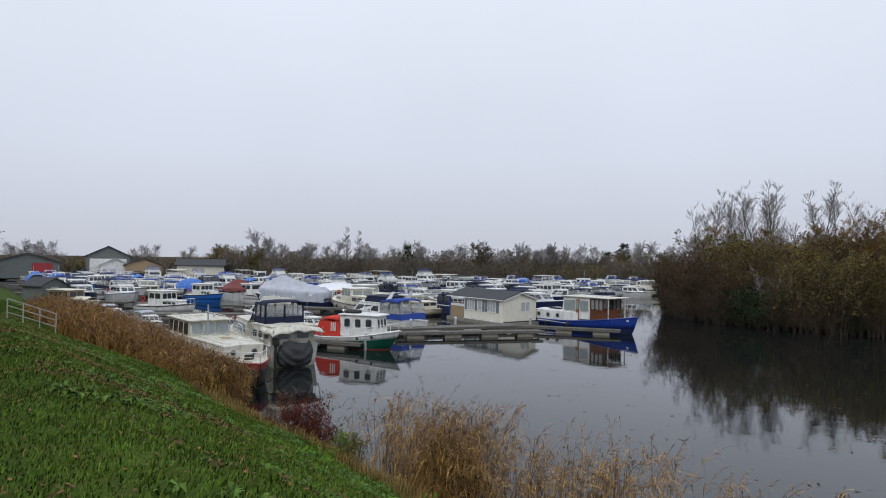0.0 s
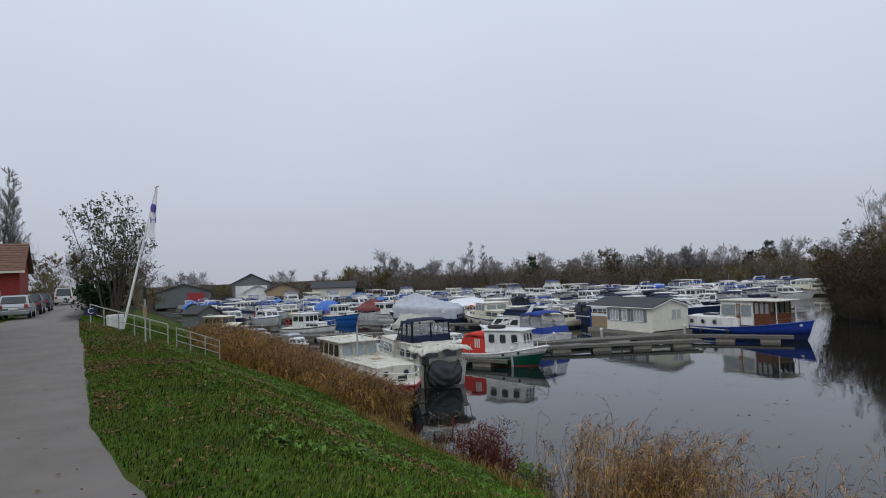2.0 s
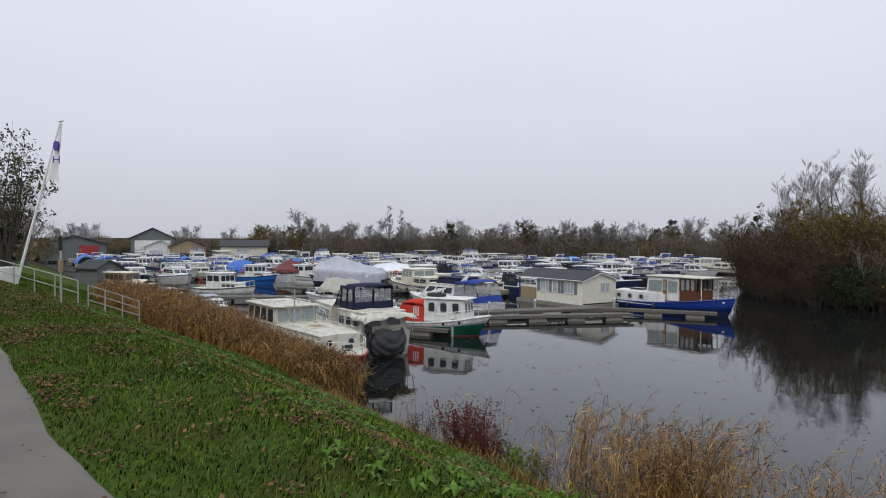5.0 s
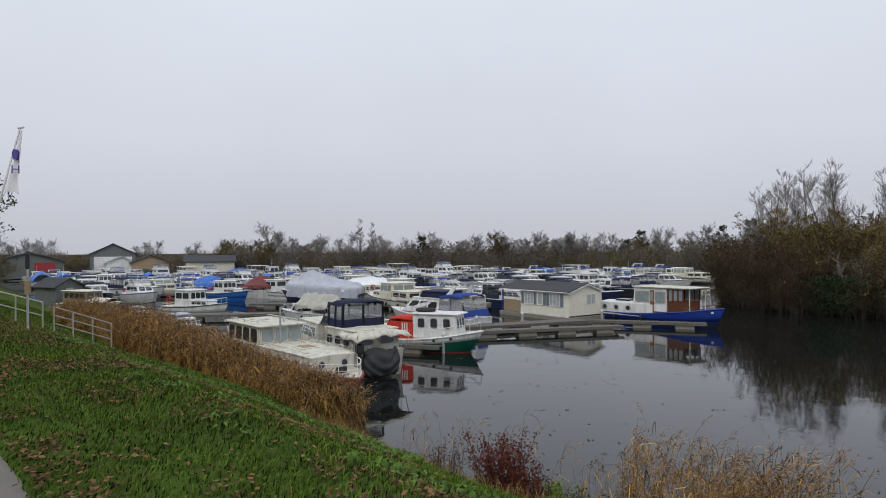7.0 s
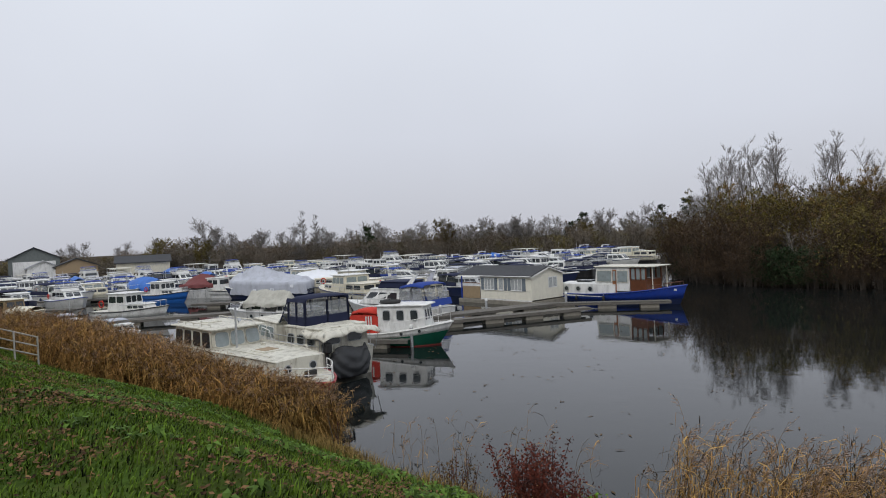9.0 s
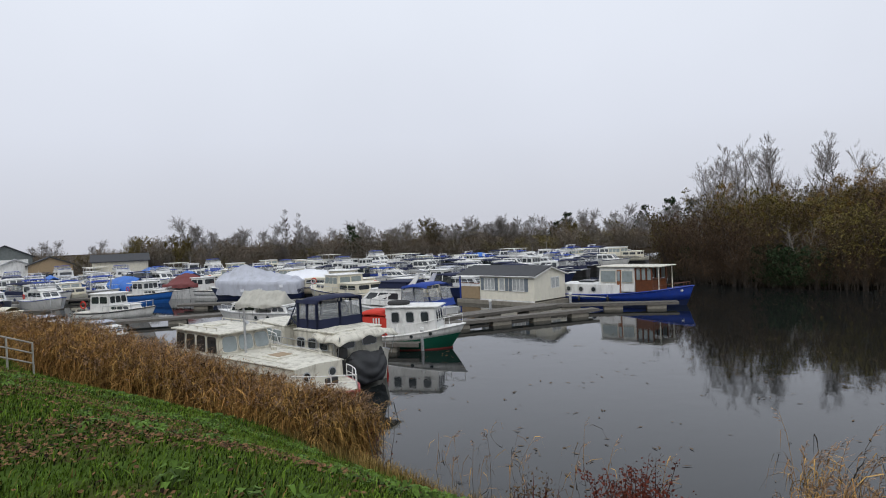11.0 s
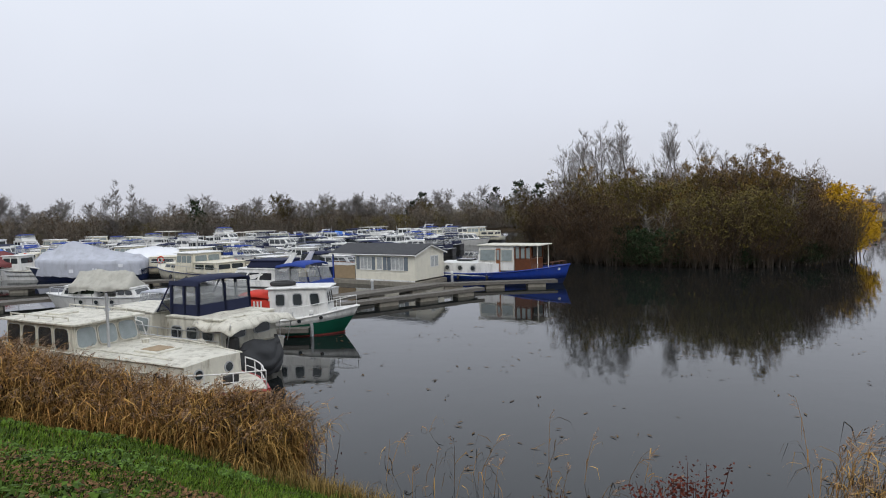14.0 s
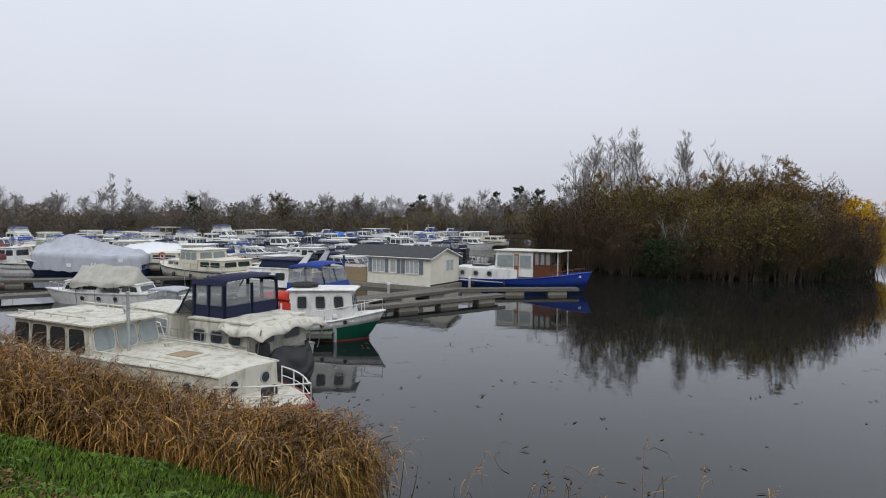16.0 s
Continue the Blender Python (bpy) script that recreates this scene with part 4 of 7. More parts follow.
def chalet():
    m = Matrix.Translation((5.75, 58.5, WATER)) @ Matrix.Rotation(math.atan2(0.819, -0.574), 4, "Z")
    # x runs away along the long side, -y along the gable
    house = thing("floating_chalet", m, "cream floating chalet with grey shutters and dark roof", "chalet")
    L, Wd, z0, z1, zr = 6.1, 4.2, 0.45, 2.55, 3.2
    T = 2.8
    bm = bmesh.new()
    box(bm, -0.2, L + T, -Wd - 0.2, 0.2, -0.25, 0.34, 0.03)
    part("float", bm, FLOAT, house)
    bm = bmesh.new()
    prof = lambda x: [(x, 0, z0), (x, 0, z1), (x, -Wd / 2, zr - 0.03), (x, -Wd, z1), (x, -Wd, z0)]
    loft(bm, [prof(0), prof(L)])
    wall = part("wall", bm, SIDING, house)
    for k in range(14):
        z = z0 + 0.1 + k * 0.15
        for y0, y1, x0, x1 in ((0.0, 0.014, 0.02, L - 0.02), (-Wd + 0.02, -0.02, -0.014, 0.0)):
            bm = bmesh.new()
            if x1 - x0 > 1:
                loft(bm, [[(x0, 0, z - 0.07), (x0, 0.016, z - 0.07), (x0, 0.003, z + 0.068), (x0, 0, z + 0.068)], [(x1, 0, z - 0.07), (x1, 0.016, z - 0.07), (x1, 0.003, z + 0.068), (x1, 0, z + 0.068)]])
            else:
                loft(bm, [[(0, y0, z - 0.07), (-0.016, y0, z - 0.07), (-0.003, y0, z + 0.068), (0, y0, z + 0.068)], [(0, y1, z - 0.07), (-0.016, y1, z - 0.07), (-0.003, y1, z + 0.068), (0, y1, z + 0.068)]])
            part("board", bm, SIDING, wall)
    for sgn, ya, yb in ((1, 0.25, -Wd / 2), (-1, -Wd - 0.25, -Wd / 2)):
        ze = z1 - 0.08
        bm = bmesh.new()
        loft(bm, [[(x, ya, ze), (x, yb, zr), (x, yb, zr + 0.09), (x, ya, ze + 0.09)] for x in (-0.22, L + T - 0.1)])
        part("roof", bm, ROOFING, house)
        bm = bmesh.new()
        loft(bm, [[(x, ya, ze - 0.10), (x, yb, zr - 0.10), (x, yb, zr + 0.0), (x, ya, ze)] for x in (-0.24, -0.19)])
        part("bargeboard", bm, WHITE, house)
        part("gutter", tube(bmesh.new(), [(-0.2, ya, ze), (L + T - 0.1, ya, ze)], 0.05, 6), WHITE, house)

    def opening(u0, u1, v0=1.30, v1=2.25, bars=2):
        x0, x1 = L * u0, L * u1
        w = part("window", box(bmesh.new(), x0 - 0.05, x1 + 0.05, 0.0, 0.035, v0 - 0.05, v1 + 0.05), WHITE, house)
        part("pane", box(bmesh.new(), x0, x1, 0.02, 0.045, v0, v1), CURTAIN, w, "glass with pale curtains")
        part("sill", box(bmesh.new(), x0 - 0.1, x1 + 0.1, 0.0, 0.08, v0 - 0.1, v0 - 0.05), WHITE, w)
        for k in range(1, bars):
            xm = x0 + (x1 - x0) * k / bars
            part("bar", box(bmesh.new(), xm - 0.03, xm + 0.03, 0.02, 0.055, v0, v1), WHITE, w)

    opening(0.72, 0.90, bars=3)
    opening(0.535, 0.61, bars=1)
    opening(0.18, 0.37, bars=3)
    for u0, u1 in ((0.92, 0.975), (0.65, 0.705), (0.455, 0.51), (0.385, 0.44), (0.105, 0.165)):
        s = part("shutter", box(bmesh.new(), L * u0, L * u1, 0.0, 0.05, 1.22, 2.3), SHUTTER, house, "grey louvred shutter")
        for k in range(9):
            part("slat", box(bmesh.new(), L * u0 + 0.04, L * u1 - 0.04, 0.045, 0.06, 1.28 + k * 0.11, 1.35 + k * 0.11), SHUTTER, s)
    w = part("window", box(bmesh.new(), -0.035, 0.0, -Wd * 0.80, -Wd * 0.52, 1.35, 2.3), WHITE, house)
    for a, c in ((-Wd * 0.78, -Wd * 0.675), (-Wd * 0.645, -Wd * 0.54)):
        part("pane", box(bmesh.new(), -0.045, -0.02, a, c, 1.42, 2.23), CURTAIN, w, "glass with pale curtains")
    for y in (0.0, -Wd):
        part("post", box(bmesh.new(), L + T - 0.35, L + T - 0.25, y - 0.05, y + 0.05, 0.34, z1), BLUEHULL, house, "blue terrace post")
    part("screen", box(bmesh.new(), L + 0.1, L + T - 0.4, -0.06, -0.02, 0.4, 1.5), TAN, house, "tan terrace screen")
    part("rail", box(bmesh.new(), L + 0.1, L + T - 0.4, -0.07, -0.01, 1.75, 1.81), WOOD, house)
    part("skirting", box(bmesh.new(), 0.0, L, -0.03, 0.03, 0.34, z0), WHITE, house)
    return house


chalet()

# ---- pontoons ----


def pontoon(a, c, width=1.4, step=3.0, label="grey planked floating jetty on concrete floats", level=0.5):
    a, c = Vector((*a, 0)), Vector((*c, 0))
    d = c - a
    L = d.length
    m = Matrix.Translation(a + Vector((0, 0, WATER))) @ Matrix.Rotation(math.atan2(d.y, d.x), 4, "Z")
    j = thing("jetty", m, label, "jetty", "floating jetties")
    bm = bmesh.new()
    k = 0.0
    while k < L:
        e = min(k + 0.19, L)
        box(bm, k + 0.008, e - 0.008, -width / 2 + 0.02 * math.sin(k * 7), width / 2 + 0.02 * math.sin(k * 5), level - 0.04, level + 0.006 * math.sin(k * 9))
        k += 0.2
    tagged(part("planking", bm, PLANK, j), kind="stuff")
    for y in (-width / 2 + 0.06, width / 2 - 0.06):
        part("beam", box(bmesh.new(), 0, L, y - 0.06, y + 0.06, level - 0.2, level - 0.045), PLANK, j)
    n = max(int(L / step), 1)
    for i in range(n):
        x = L * (i + 0.5) / n
        part("float", box(bmesh.new(), x - 0.7, x + 0.7, -width / 2 + 0.1, width / 2 - 0.1, -0.3, level - 0.2, 0.04), FLOAT, j)
    return j


def pile(x, y, top=1.1):
    p = thing("mooring_pile", pose(x, y, WATER), "white-capped mooring pile beside a jetty", "pile", "mooring piles")
    part("shaft", tube(bmesh.new(), [(0, 0, -1.2), (0, 0, top)], 0.1, 10), GALV, p)
    part("cap", tube(bmesh.new(), [(0, 0, top), (0, 0, top + 0.12), (0, 0, top + 0.16)], [0.12, 0.11, 0.04], 10), WHITE, p)


pontoon((-4.6, 51.6), (6.2, 55.9), 1.7, 3)
pontoon((6.2, 55.9), (15.2, 53.0), 1.0, 3)
pontoon((-3.6, 49.0), (8.3, 51.9), 0.9, 3)
pontoon((-12.5, 45.3), (-5.3, 42.3), 1.0, 3)
pontoon((-4.6, 51.6), (-22.0, 44.6), 1.7, 3)
pontoon((-5.5, 53.5), (1.2, 49.8), 0.9, 3) if False else None
for x, y in ((-5.2, 42.5), (1.2, 54.6), (8.0, 56.3), (-2.6, 52.0), (-11.0, 49.6)):
    pile(x, y)

# ---- the rest of the marina ----
MAR = "moored boats"


def no_fitting(*args, **kw):
    """Stands for a fitting too small to be seen on the farthest rows."""


def proto_boat(name, label, kind, hullmat, L, seed, fitted=True):
    """One of the kinds of boat that fill the marina."""
    rail, fend = (build_rail, build_fenders) if fitted else (no_fitting, no_fitting)
    b = thing(name, pose(0, 0, 0), label, "boat", MAR)
    B = L * 0.34
    if kind == "saloon":
        h = Hull(L, B, 0.95, 1.4, 0.4, 2.4, 0.1)
        build_hull(b, h, hullmat, None, None, NAVY, WHITE, n=10)
        build_cabin(b, -L * 0.12, L * 0.3, B * 0.42, B * 0.3, 1.1, 0.95, 0.9, 0.1, 0.1, WHITE, WHITE, 3, 2, 0, v0=0.3, v1=0.88)
        build_canopy(b, -L * 0.45, -L * 0.1, B * 0.42, 1.05, 1.35, NAVYCLOTH, VINYL, 0.4, "cockpit_tent", 1, 0.1, 0.3)
        rail(b, h, 0.5, 0.98, 0.5, 4, None)
        fend(b, h, (0.3, 0.55), 1)
        fend(b, h, (0.3, 0.55), -1)
    elif kind == "fly":
        h = Hull(L, B, 1.0, 1.6, 0.4, 2.3, 0.12)
        build_hull(b, h, hullmat, None, None, BLUEHULL, WHITE, n=10)
        build_cabin(b, -L * 0.2, L * 0.26, B * 0.43, B * 0.32, 1.15, 1.1, 1.2, 0.1, 0.12, WHITE, WHITE, 3, 2, 1)
        build_cabin(b, -L * 0.16, L * 0.08, B * 0.36, B * 0.33, 2.3, 0.4, 0.25, 0.05, 0.03, WHITE, WHITE, 0, 0, 0, name="flybridge")
        build_canopy(b, -L * 0.16, L * 0.05, B * 0.34, 2.65, 0.75, BLUECLOTH, VINYL, 0.2, "bimini", 1, 0.2, 0.1)
        rail(b, h, 0.5, 0.98, 0.6, 4)
    elif kind == "steel":
        h = Hull(L, B, 0.9, 1.35, 0.4, 2.8, 0.06)
        build_hull(b, h, hullmat, 0.3, BLACK, NAVY, CREAM, n=10)
        build_cabin(b, -L * 0.42, -L * 0.15, B * 0.42, B * 0.44, 0.95, 0.8, 0.05, 0.05, 0.06, CREAM, CREAM, 2, 0, 2, name="aft_cabin")
        build_cabin(b, -L * 0.14, L * 0.12, B * 0.42, B * 0.4, 1.0, 1.45, 0.35, 0.1, 0.1, CREAM, WHITE, 3, 3, 2, PALEGLASS, None, 0.5, 0.88, 0.12, "wheelhouse")
        build_cabin(b, L * 0.1, L * 0.34, B * 0.36, B * 0.26, 1.05, 0.5, 0.4, 0.0, 0.05, CREAM, CREAM, 2, 0, 0, name="trunk")
        rail(b, h, 0.05, 0.98, 0.5, 6)
        fend(b, h, (0.2, 0.4, 0.6), 1, BLACK)
        fend(b, h, (0.2, 0.4, 0.6), -1, BLACK)
    elif kind == "day":
        h = Hull(L, B, 0.75, 1.05, 0.3, 2.2, 0.12)
        build_hull(b, h, hullmat, None, None, hullmat, WHITE, n=10)
        build_cabin(b, -L * 0.02, L * 0.3, B * 0.4, B * 0.28, 0.8, 0.7, 0.6, 0.1, 0.08, WHITE, WHITE, 2, 2, 0)
        build_canopy(b, -L * 0.42, 0.0, B * 0.4, 0.8, 1.2, GREYTARP, VINYL, 0.45, "cockpit_tent", 1, 0.2, 0.2)
        rail(b, h, 0.6, 0.98, 0.4, 3)
    elif kind == "tarped":
        h = Hull(L, B, 0.9, 1.3, 0.4, 2.4, 0.1)
        build_hull(b, h, hullmat, None, None, NAVY, WHITE, n=10)
        build_cabin(b, L * 0.0, L * 0.3, B * 0.4, B * 0.3, 1.0, 0.8, 0.8, 0.1, 0.08, WHITE, WHITE, 2, 2, 0)
        build_tarp(b, h, -L * 0.48, L * 0.12, lambda u: 2.3 + 0.35 * math.sin(math.pi * u), 0.5, BLUETARP, 0.1, "tarpaulin", seed=seed)
        rail(b, h, 0.6, 0.98, 0.5, 3)
    elif kind == "wheel":
        h = Hull(L, B, 0.85, 1.35, 0.4, 2.3, 0.1)
        build_hull(b, h, hullmat, 0.35, hullmat, BLACK, OLDWHITE, n=10)
        build_cabin(b, -L * 0.22, L * 0.06, B * 0.4, B * 0.38, 0.9, 1.5, 0.15, 0.05, 0.08, WHITE, WHITE, 2, 3, 1, GLASS, None, 0.5, 0.86, 0.1, "wheelhouse")
        build_cabin(b, L * 0.05, L * 0.32, B * 0.36, B * 0.25, 0.95, 0.5, 0.3, 0.0, 0.05, WHITE, WHITE, 3, 0, 0, name="trunk")
        part("mast", tube(bmesh.new(), [(-L * 0.05, 0, 2.4), (-L * 0.05, 0, 3.9)], 0.03, 5), STEEL, b)
        rail(b, h, 0.5, 0.98, 0.5, 4)
    elif kind == "dark":
        h = Hull(L, B, 1.0, 1.5, 0.4, 2.4, 0.1)
        build_hull(b, h, NAVY, None, None, WHITE, PALEGREY, n=10)
        build_cabin(b, -L * 0.2, L * 0.28, B * 0.42, B * 0.3, 1.1, 0.95, 1.0, 0.1, 0.1, PALEGREY, WHITE, 4, 2, 1)
        build_canopy(b, -L * 0.46, -L * 0.12, B * 0.42, 1.05, 1.4, NAVYCLOTH, GLASS, 0.4, "cockpit_tent", 2, 0.1, 0.3)
        rail(b, h, 0.5, 0.98, 0.5, 4)
    elif kind == "sport":
        h = Hull(L, B, 1.0, 1.5, 0.4, 2.1, 0.14)
        build_hull(b, h, hullmat, 0.35, NAVY, GREYTARP, WHITE, n=10)
        build_cabin(b, -L * 0.16, L * 0.34, B * 0.42, B * 0.2, 1.1, 0.85, 1.9, 0.0, 0.16, WHITE, WHITE, 4, 2, 0, GLASS, None, 0.3, 0.82, 0.02)
        build_canopy(b, -L * 0.44, -L * 0.04, B * 0.42, 1.2, 1.25, BLUECLOTH, VINYL, 0.3, "cockpit_tent", 2, 0.5, 0.35)
        for sgn in (1, -1):
            bm = bmesh.new()
            loft(bm, [[(-L * 0.2, sgn * B * 0.44, 1.2), (-L * 0.12, sgn * B * 0.44, 1.2), (-L * 0.12, sgn * B * 0.41, 1.2), (-L * 0.2, sgn * B * 0.41, 1.2)], [(-L * 0.27, sgn * B * 0.36, 2.75), (-L * 0.23, sgn * B * 0.36, 2.75), (-L * 0.23, sgn * B * 0.33, 2.75), (-L * 0.27, sgn * B * 0.33, 2.75)]])
            part("radar_arch_leg", bm, WHITE, b)
        part("radar_arch", box(bmesh.new(), -L * 0.28, -L * 0.22, -B * 0.37, B * 0.37, 2.72, 2.84, 0.03), WHITE, b)
        rail(b, h, 0.45, 0.99, 0.55, 6)
        fend(b, h, (0.25, 0.5, 0.7), 1, RUBBER)
        fend(b, h, (0.25, 0.5, 0.7), -1, RUBBER)
    elif kind == "hardtop":
        h = Hull(L, B, 1.05, 1.55, 0.4, 2.6, 0.08)
        build_hull(b, h, hullmat, 0.3, BLACK, RUBBER, PALEGREY, n=10)
        build_cabin(b, -L * 0.40, L * 0.30, B * 0.41, B * 0.3, 1.0, 0.75, 0.5, 0.1, 0.08, WHITE, WHITE, 5, 2, 2, GLASS, None, 0.3, 0.82, 0.03, "deckhouse")
        build_cabin(b, -L * 0.14, L * 0.10, B * 0.36, B * 0.34, 1.75, 0.35, 0.5, 0.1, 0.05, WHITE, WHITE, 0, 0, 0, name="bridge")
        part("hard_top", box(bmesh.new(), -L * 0.36, L * 0.06, -B * 0.4, B * 0.4, 3.0, 3.08, 0.03), OLDWHITE, b)
        for sgn in (1, -1):
            for x in (-L * 0.33, -L * 0.14, L * 0.03):
                part("top_post", tube(bmesh.new(), [(x, sgn * B * 0.36, 1.7), (x, sgn * B * 0.37, 3.0)], 0.03, 5), WHITE, b)
        rail(b, h, 0.05, 0.98, 0.55, 8, None, double=True)
        build_portholes(b, h, (0.5, 0.62, 0.74), 0.6, 0.12)
        fend(b, h, (0.2, 0.4, 0.6), 1, BLACK)
        fend(b, h, (0.2, 0.4, 0.6), -1, BLACK)
    # mast, aerial and lifebuoy that nearly every boat carries
    if fitted:
        part("aerial", tube(bmesh.new(), [(-L * 0.1, B * 0.2, 1.8), (-L * 0.12, B * 0.22, 3.6)], 0.018, 4), STEEL, b)
    if fitted and kind in ("steel", "hardtop", "wheel", "fly"):
        part("lifebuoy", tube(bmesh.new(), [(-L * 0.3 + 0.28 * math.cos(k * 0.524), -B * 0.43, 1.55 + 0.28 * math.sin(k * 0.524)) for k in range(13)], 0.06, 5), REDCLOTH, b, "red lifebuoy on the rail")
    return b


KINDS = [
    ("cabin_cruiser", "white cabin cruiser with a navy cockpit tent", "saloon", WHITE, 9.0, 1),
    ("flybridge_cruiser", "white flybridge cruiser with a blue bimini top", "fly", WHITE, 10.0, 2),
    ("steel_cruiser", "cream steel cruiser with a tall wheelhouse", "steel", CREAM, 10.0, 3),
    ("day_cruiser", "small white day cruiser under a grey cover", "day", WHITE, 6.4, 4),
    ("cabin_cruiser", "white cruiser half covered by bright blue tarpaulin", "tarped", WHITE, 8.6, 5),
    ("wheelhouse_boat", "small white wheelhouse boat with black strake", "wheel", WHITE, 7.6, 6),
    ("cabin_cruiser", "dark navy cruiser with pale deckhouse", "dark", NAVY, 9.5, 7),
    ("wheelhouse_boat", "bright blue hulled boat with white wheelhouse", "wheel", SKYHULL, 7.8, 8),
    ("steel_cruiser", "beige steel cruiser with a low wheelhouse", "steel", BEIGE, 9.5, 9),
    ("cabin_cruiser", "black-hulled cruiser with a navy cockpit tent", "saloon", BLACK, 8.8, 10),
    ("sport_cruiser", "low white sport cruiser with a blue cockpit tent", "sport", WHITE, 9.4, 11),
    ("motor_yacht", "white motor yacht with a flat hard top on posts", "hardtop", WHITE, 10.5, 12),
    ("motor_yacht", "navy motor yacht with white deckhouse and hard top", "hardtop", NAVY, 10.0, 13),
]
protos = [proto_boat(*k) for k in KINDS] + [proto_boat(*k, fitted=False) for k in KINDS]
FAR_AWAY = list(protos)


def berth(k, x, y, heading, size=1.0):
    c = copy_thing(protos[k], pose(x, y, WATER, 0, 0, heading))
    c.scale = (size, size, size)
    return c


# boats that can be told apart, by place and heading
TAKEN = [(-11, 79.5), (-21, 83), (-14, 84), (-29, 66), (-47, 90), (-32, 84), (-42, 71), (-47, 73.5), (-16.5, 60), (-11, 52), (-4.3, 58), (5, 62), (13, 58), (-36, 78), (-24, 94), (-5.6, 56.4), (-17.5, 96), (-10.5, 97.5), (-29, 88), (-25.5, 101), (-16, 60)]
berth(5, -29.0, 65.6, -28, 1.02)
berth(0, -47.0, 91.5, -30, 1.12)
berth(7, -32.2, 84.6, -40, 1.0)
berth(8, -9.8, 80.6, -25, 1.12)
berth(4, -36.5, 93.0, -35, 1.05)
berth(5, -27.5, 88.0, 150, 1.0)
berth(1, -24.5, 95.0, 155, 1.0)
berth(3, -30.5, 57.5, -40, 0.8)
berth(3, -25.0, 53.2, -45, 0.72)
berth(2, -17.5, 96.0, 150, 1.05)
berth(6, -10.5, 97.5, 150, 1.0)
berth(2, -25.5, 101.0, -28, 1.1)
rnd = random.Random(77)


def row(y0, x0, x1, slope, step=5.0, heads=(128, -52), weights=None, far=False):
    x = x0
    while x < x1:
        y = y0 + slope * (x - x0) + rnd.uniform(-1.2, 1.2)
        n = x * ACROSS.x + y * ACROSS.y
        free = all((x - a) ** 2 + (y - c) ** 2 > 36 for a, c in TAKEN)
        if n > 15 and free and rnd.random() < 0.93:
            k = rnd.choices(range(13), weights or (5, 3.2, 1.7, 2.6, 2.2, 2.8, 3.6, 1.8, 1.4, 3.4, 4.5, 2.2, 2.0))[0]
            berth(k + (len(KINDS) if far else 0), x, y, rnd.choice(heads) + rnd.uniform(-7, 7), rnd.uniform(0.85, 1.12))
        x += step * rnd.uniform(0.85, 1.15)


row(72, -10, 3, 0.0, 5.5)
row(84, -58, 14, -0.06, 5.4)
row(96, -66, 20, -0.05, 5.2)
row(106, -74, 29, -0.05, 5.2, far=True)
row(117, -82, 34, -0.05, 5.2, far=True)
row(127, -88, 41, -0.05, 5.2, far=True)
row(138, -96, 47, -0.04, 5.4, far=True)
row(147, -104, 52, -0.02, 6.0, far=True)
row(74, -66, -50, 0.0, 5.5)
for y, x0, x1 in ((90.5, -62, 15), (112, -78, 30), (132, -92, 42)):
    pontoon((x0, y), (x1, y - 0.05 * (x1 - x0)), 1.6, 6, "long pale floating jetty between rows of boats")
pontoon((-34, 60.5), (-16.5, 63.5), 1.6, 4)
pontoon((-62, 79), (-38, 76), 1.6, 4)
pontoon((-26, 74), (-3, 70), 1.6, 4)


def covered_boat(stern, bow, label, hullmat, tarp, B, fs, fb, ridge, shoulder, hem, seed, wide=0.12, span=(0.49, 0.48), round_off=0.62):
    m, L = moored(stern, bow)
    b = thing("covered_boat", m, label, "boat", MAR)
    h = Hull(L, B, fs, fb, 0.4, 2.3, 0.08)
    build_hull(b, h, hullmat, None, None, WHITE, WHITE)
    build_shroud(b, h, -L * span[0], L * span[1], ridge, shoulder, hem, tarp, seed, wide=wide, round_off=round_off)
    return b, h, L


b, h, L = covered_boat((-14.6, 80.8), (-24.8, 84.2), "large boat wholly covered by a pale grey tarpaulin", NAVY, GREYTARP, 3.5, 1.0, 1.4,
             lambda u: 2.3 + 1.6 * (u / 0.66) ** 1.5 if u < 0.66 else 3.9 - 1.5 * (u - 0.66) / 0.34, lambda u: 1.75 + 0.35 * u, lambda u: 0.45 + 0.1 * math.sin(u * 9), 3, 0.15, (0.5, 0.49))
for x, z in ((-3.4, 1.25), (-1.0, 0.9), (1.2, 0.85)):
    w = h.at(x)[0] + 0.19
    part("patch", pane(bmesh.new(), [(x, w, z), (x - 0.4, w, z), (x - 0.4, w, z + 0.32), (x, w, z + 0.32)], 0.02), WHITETARP, b, "white patch on the tarpaulin")
covered_boat((-18.0, 86.2), (-10.0, 81.6), "dark-hulled boat under a white tarpaulin", NAVY, WHITETARP, 3.0, 1.2, 1.5, lambda u: 2.2 + 0.75 * math.sin(math.pi * u), lambda u: 1.6, lambda u: 1.2, 6, 0.06)
covered_boat((-31.5, 89.5), (-26.2, 87.2), "boat under a rounded maroon cover", WHITE, MAROON, 2.8, 1.0, 1.3, lambda u: 1.9 + 1.1 * math.sin(math.pi * u), lambda u: 1.7, lambda u: 1.3, 7, 0.05)
m, L = moored((-13.0, 58.4), (-19.4, 61.9))
b = thing("covered_boat", m, "small white cabin boat under a buff grey cover", "boat", MAR)
h = Hull(L, 2.4, 0.75, 0.95, 0.4, 2.3, 0.08)
build_hull(b, h, WHITE, None, None, PALEGREY, WHITE)
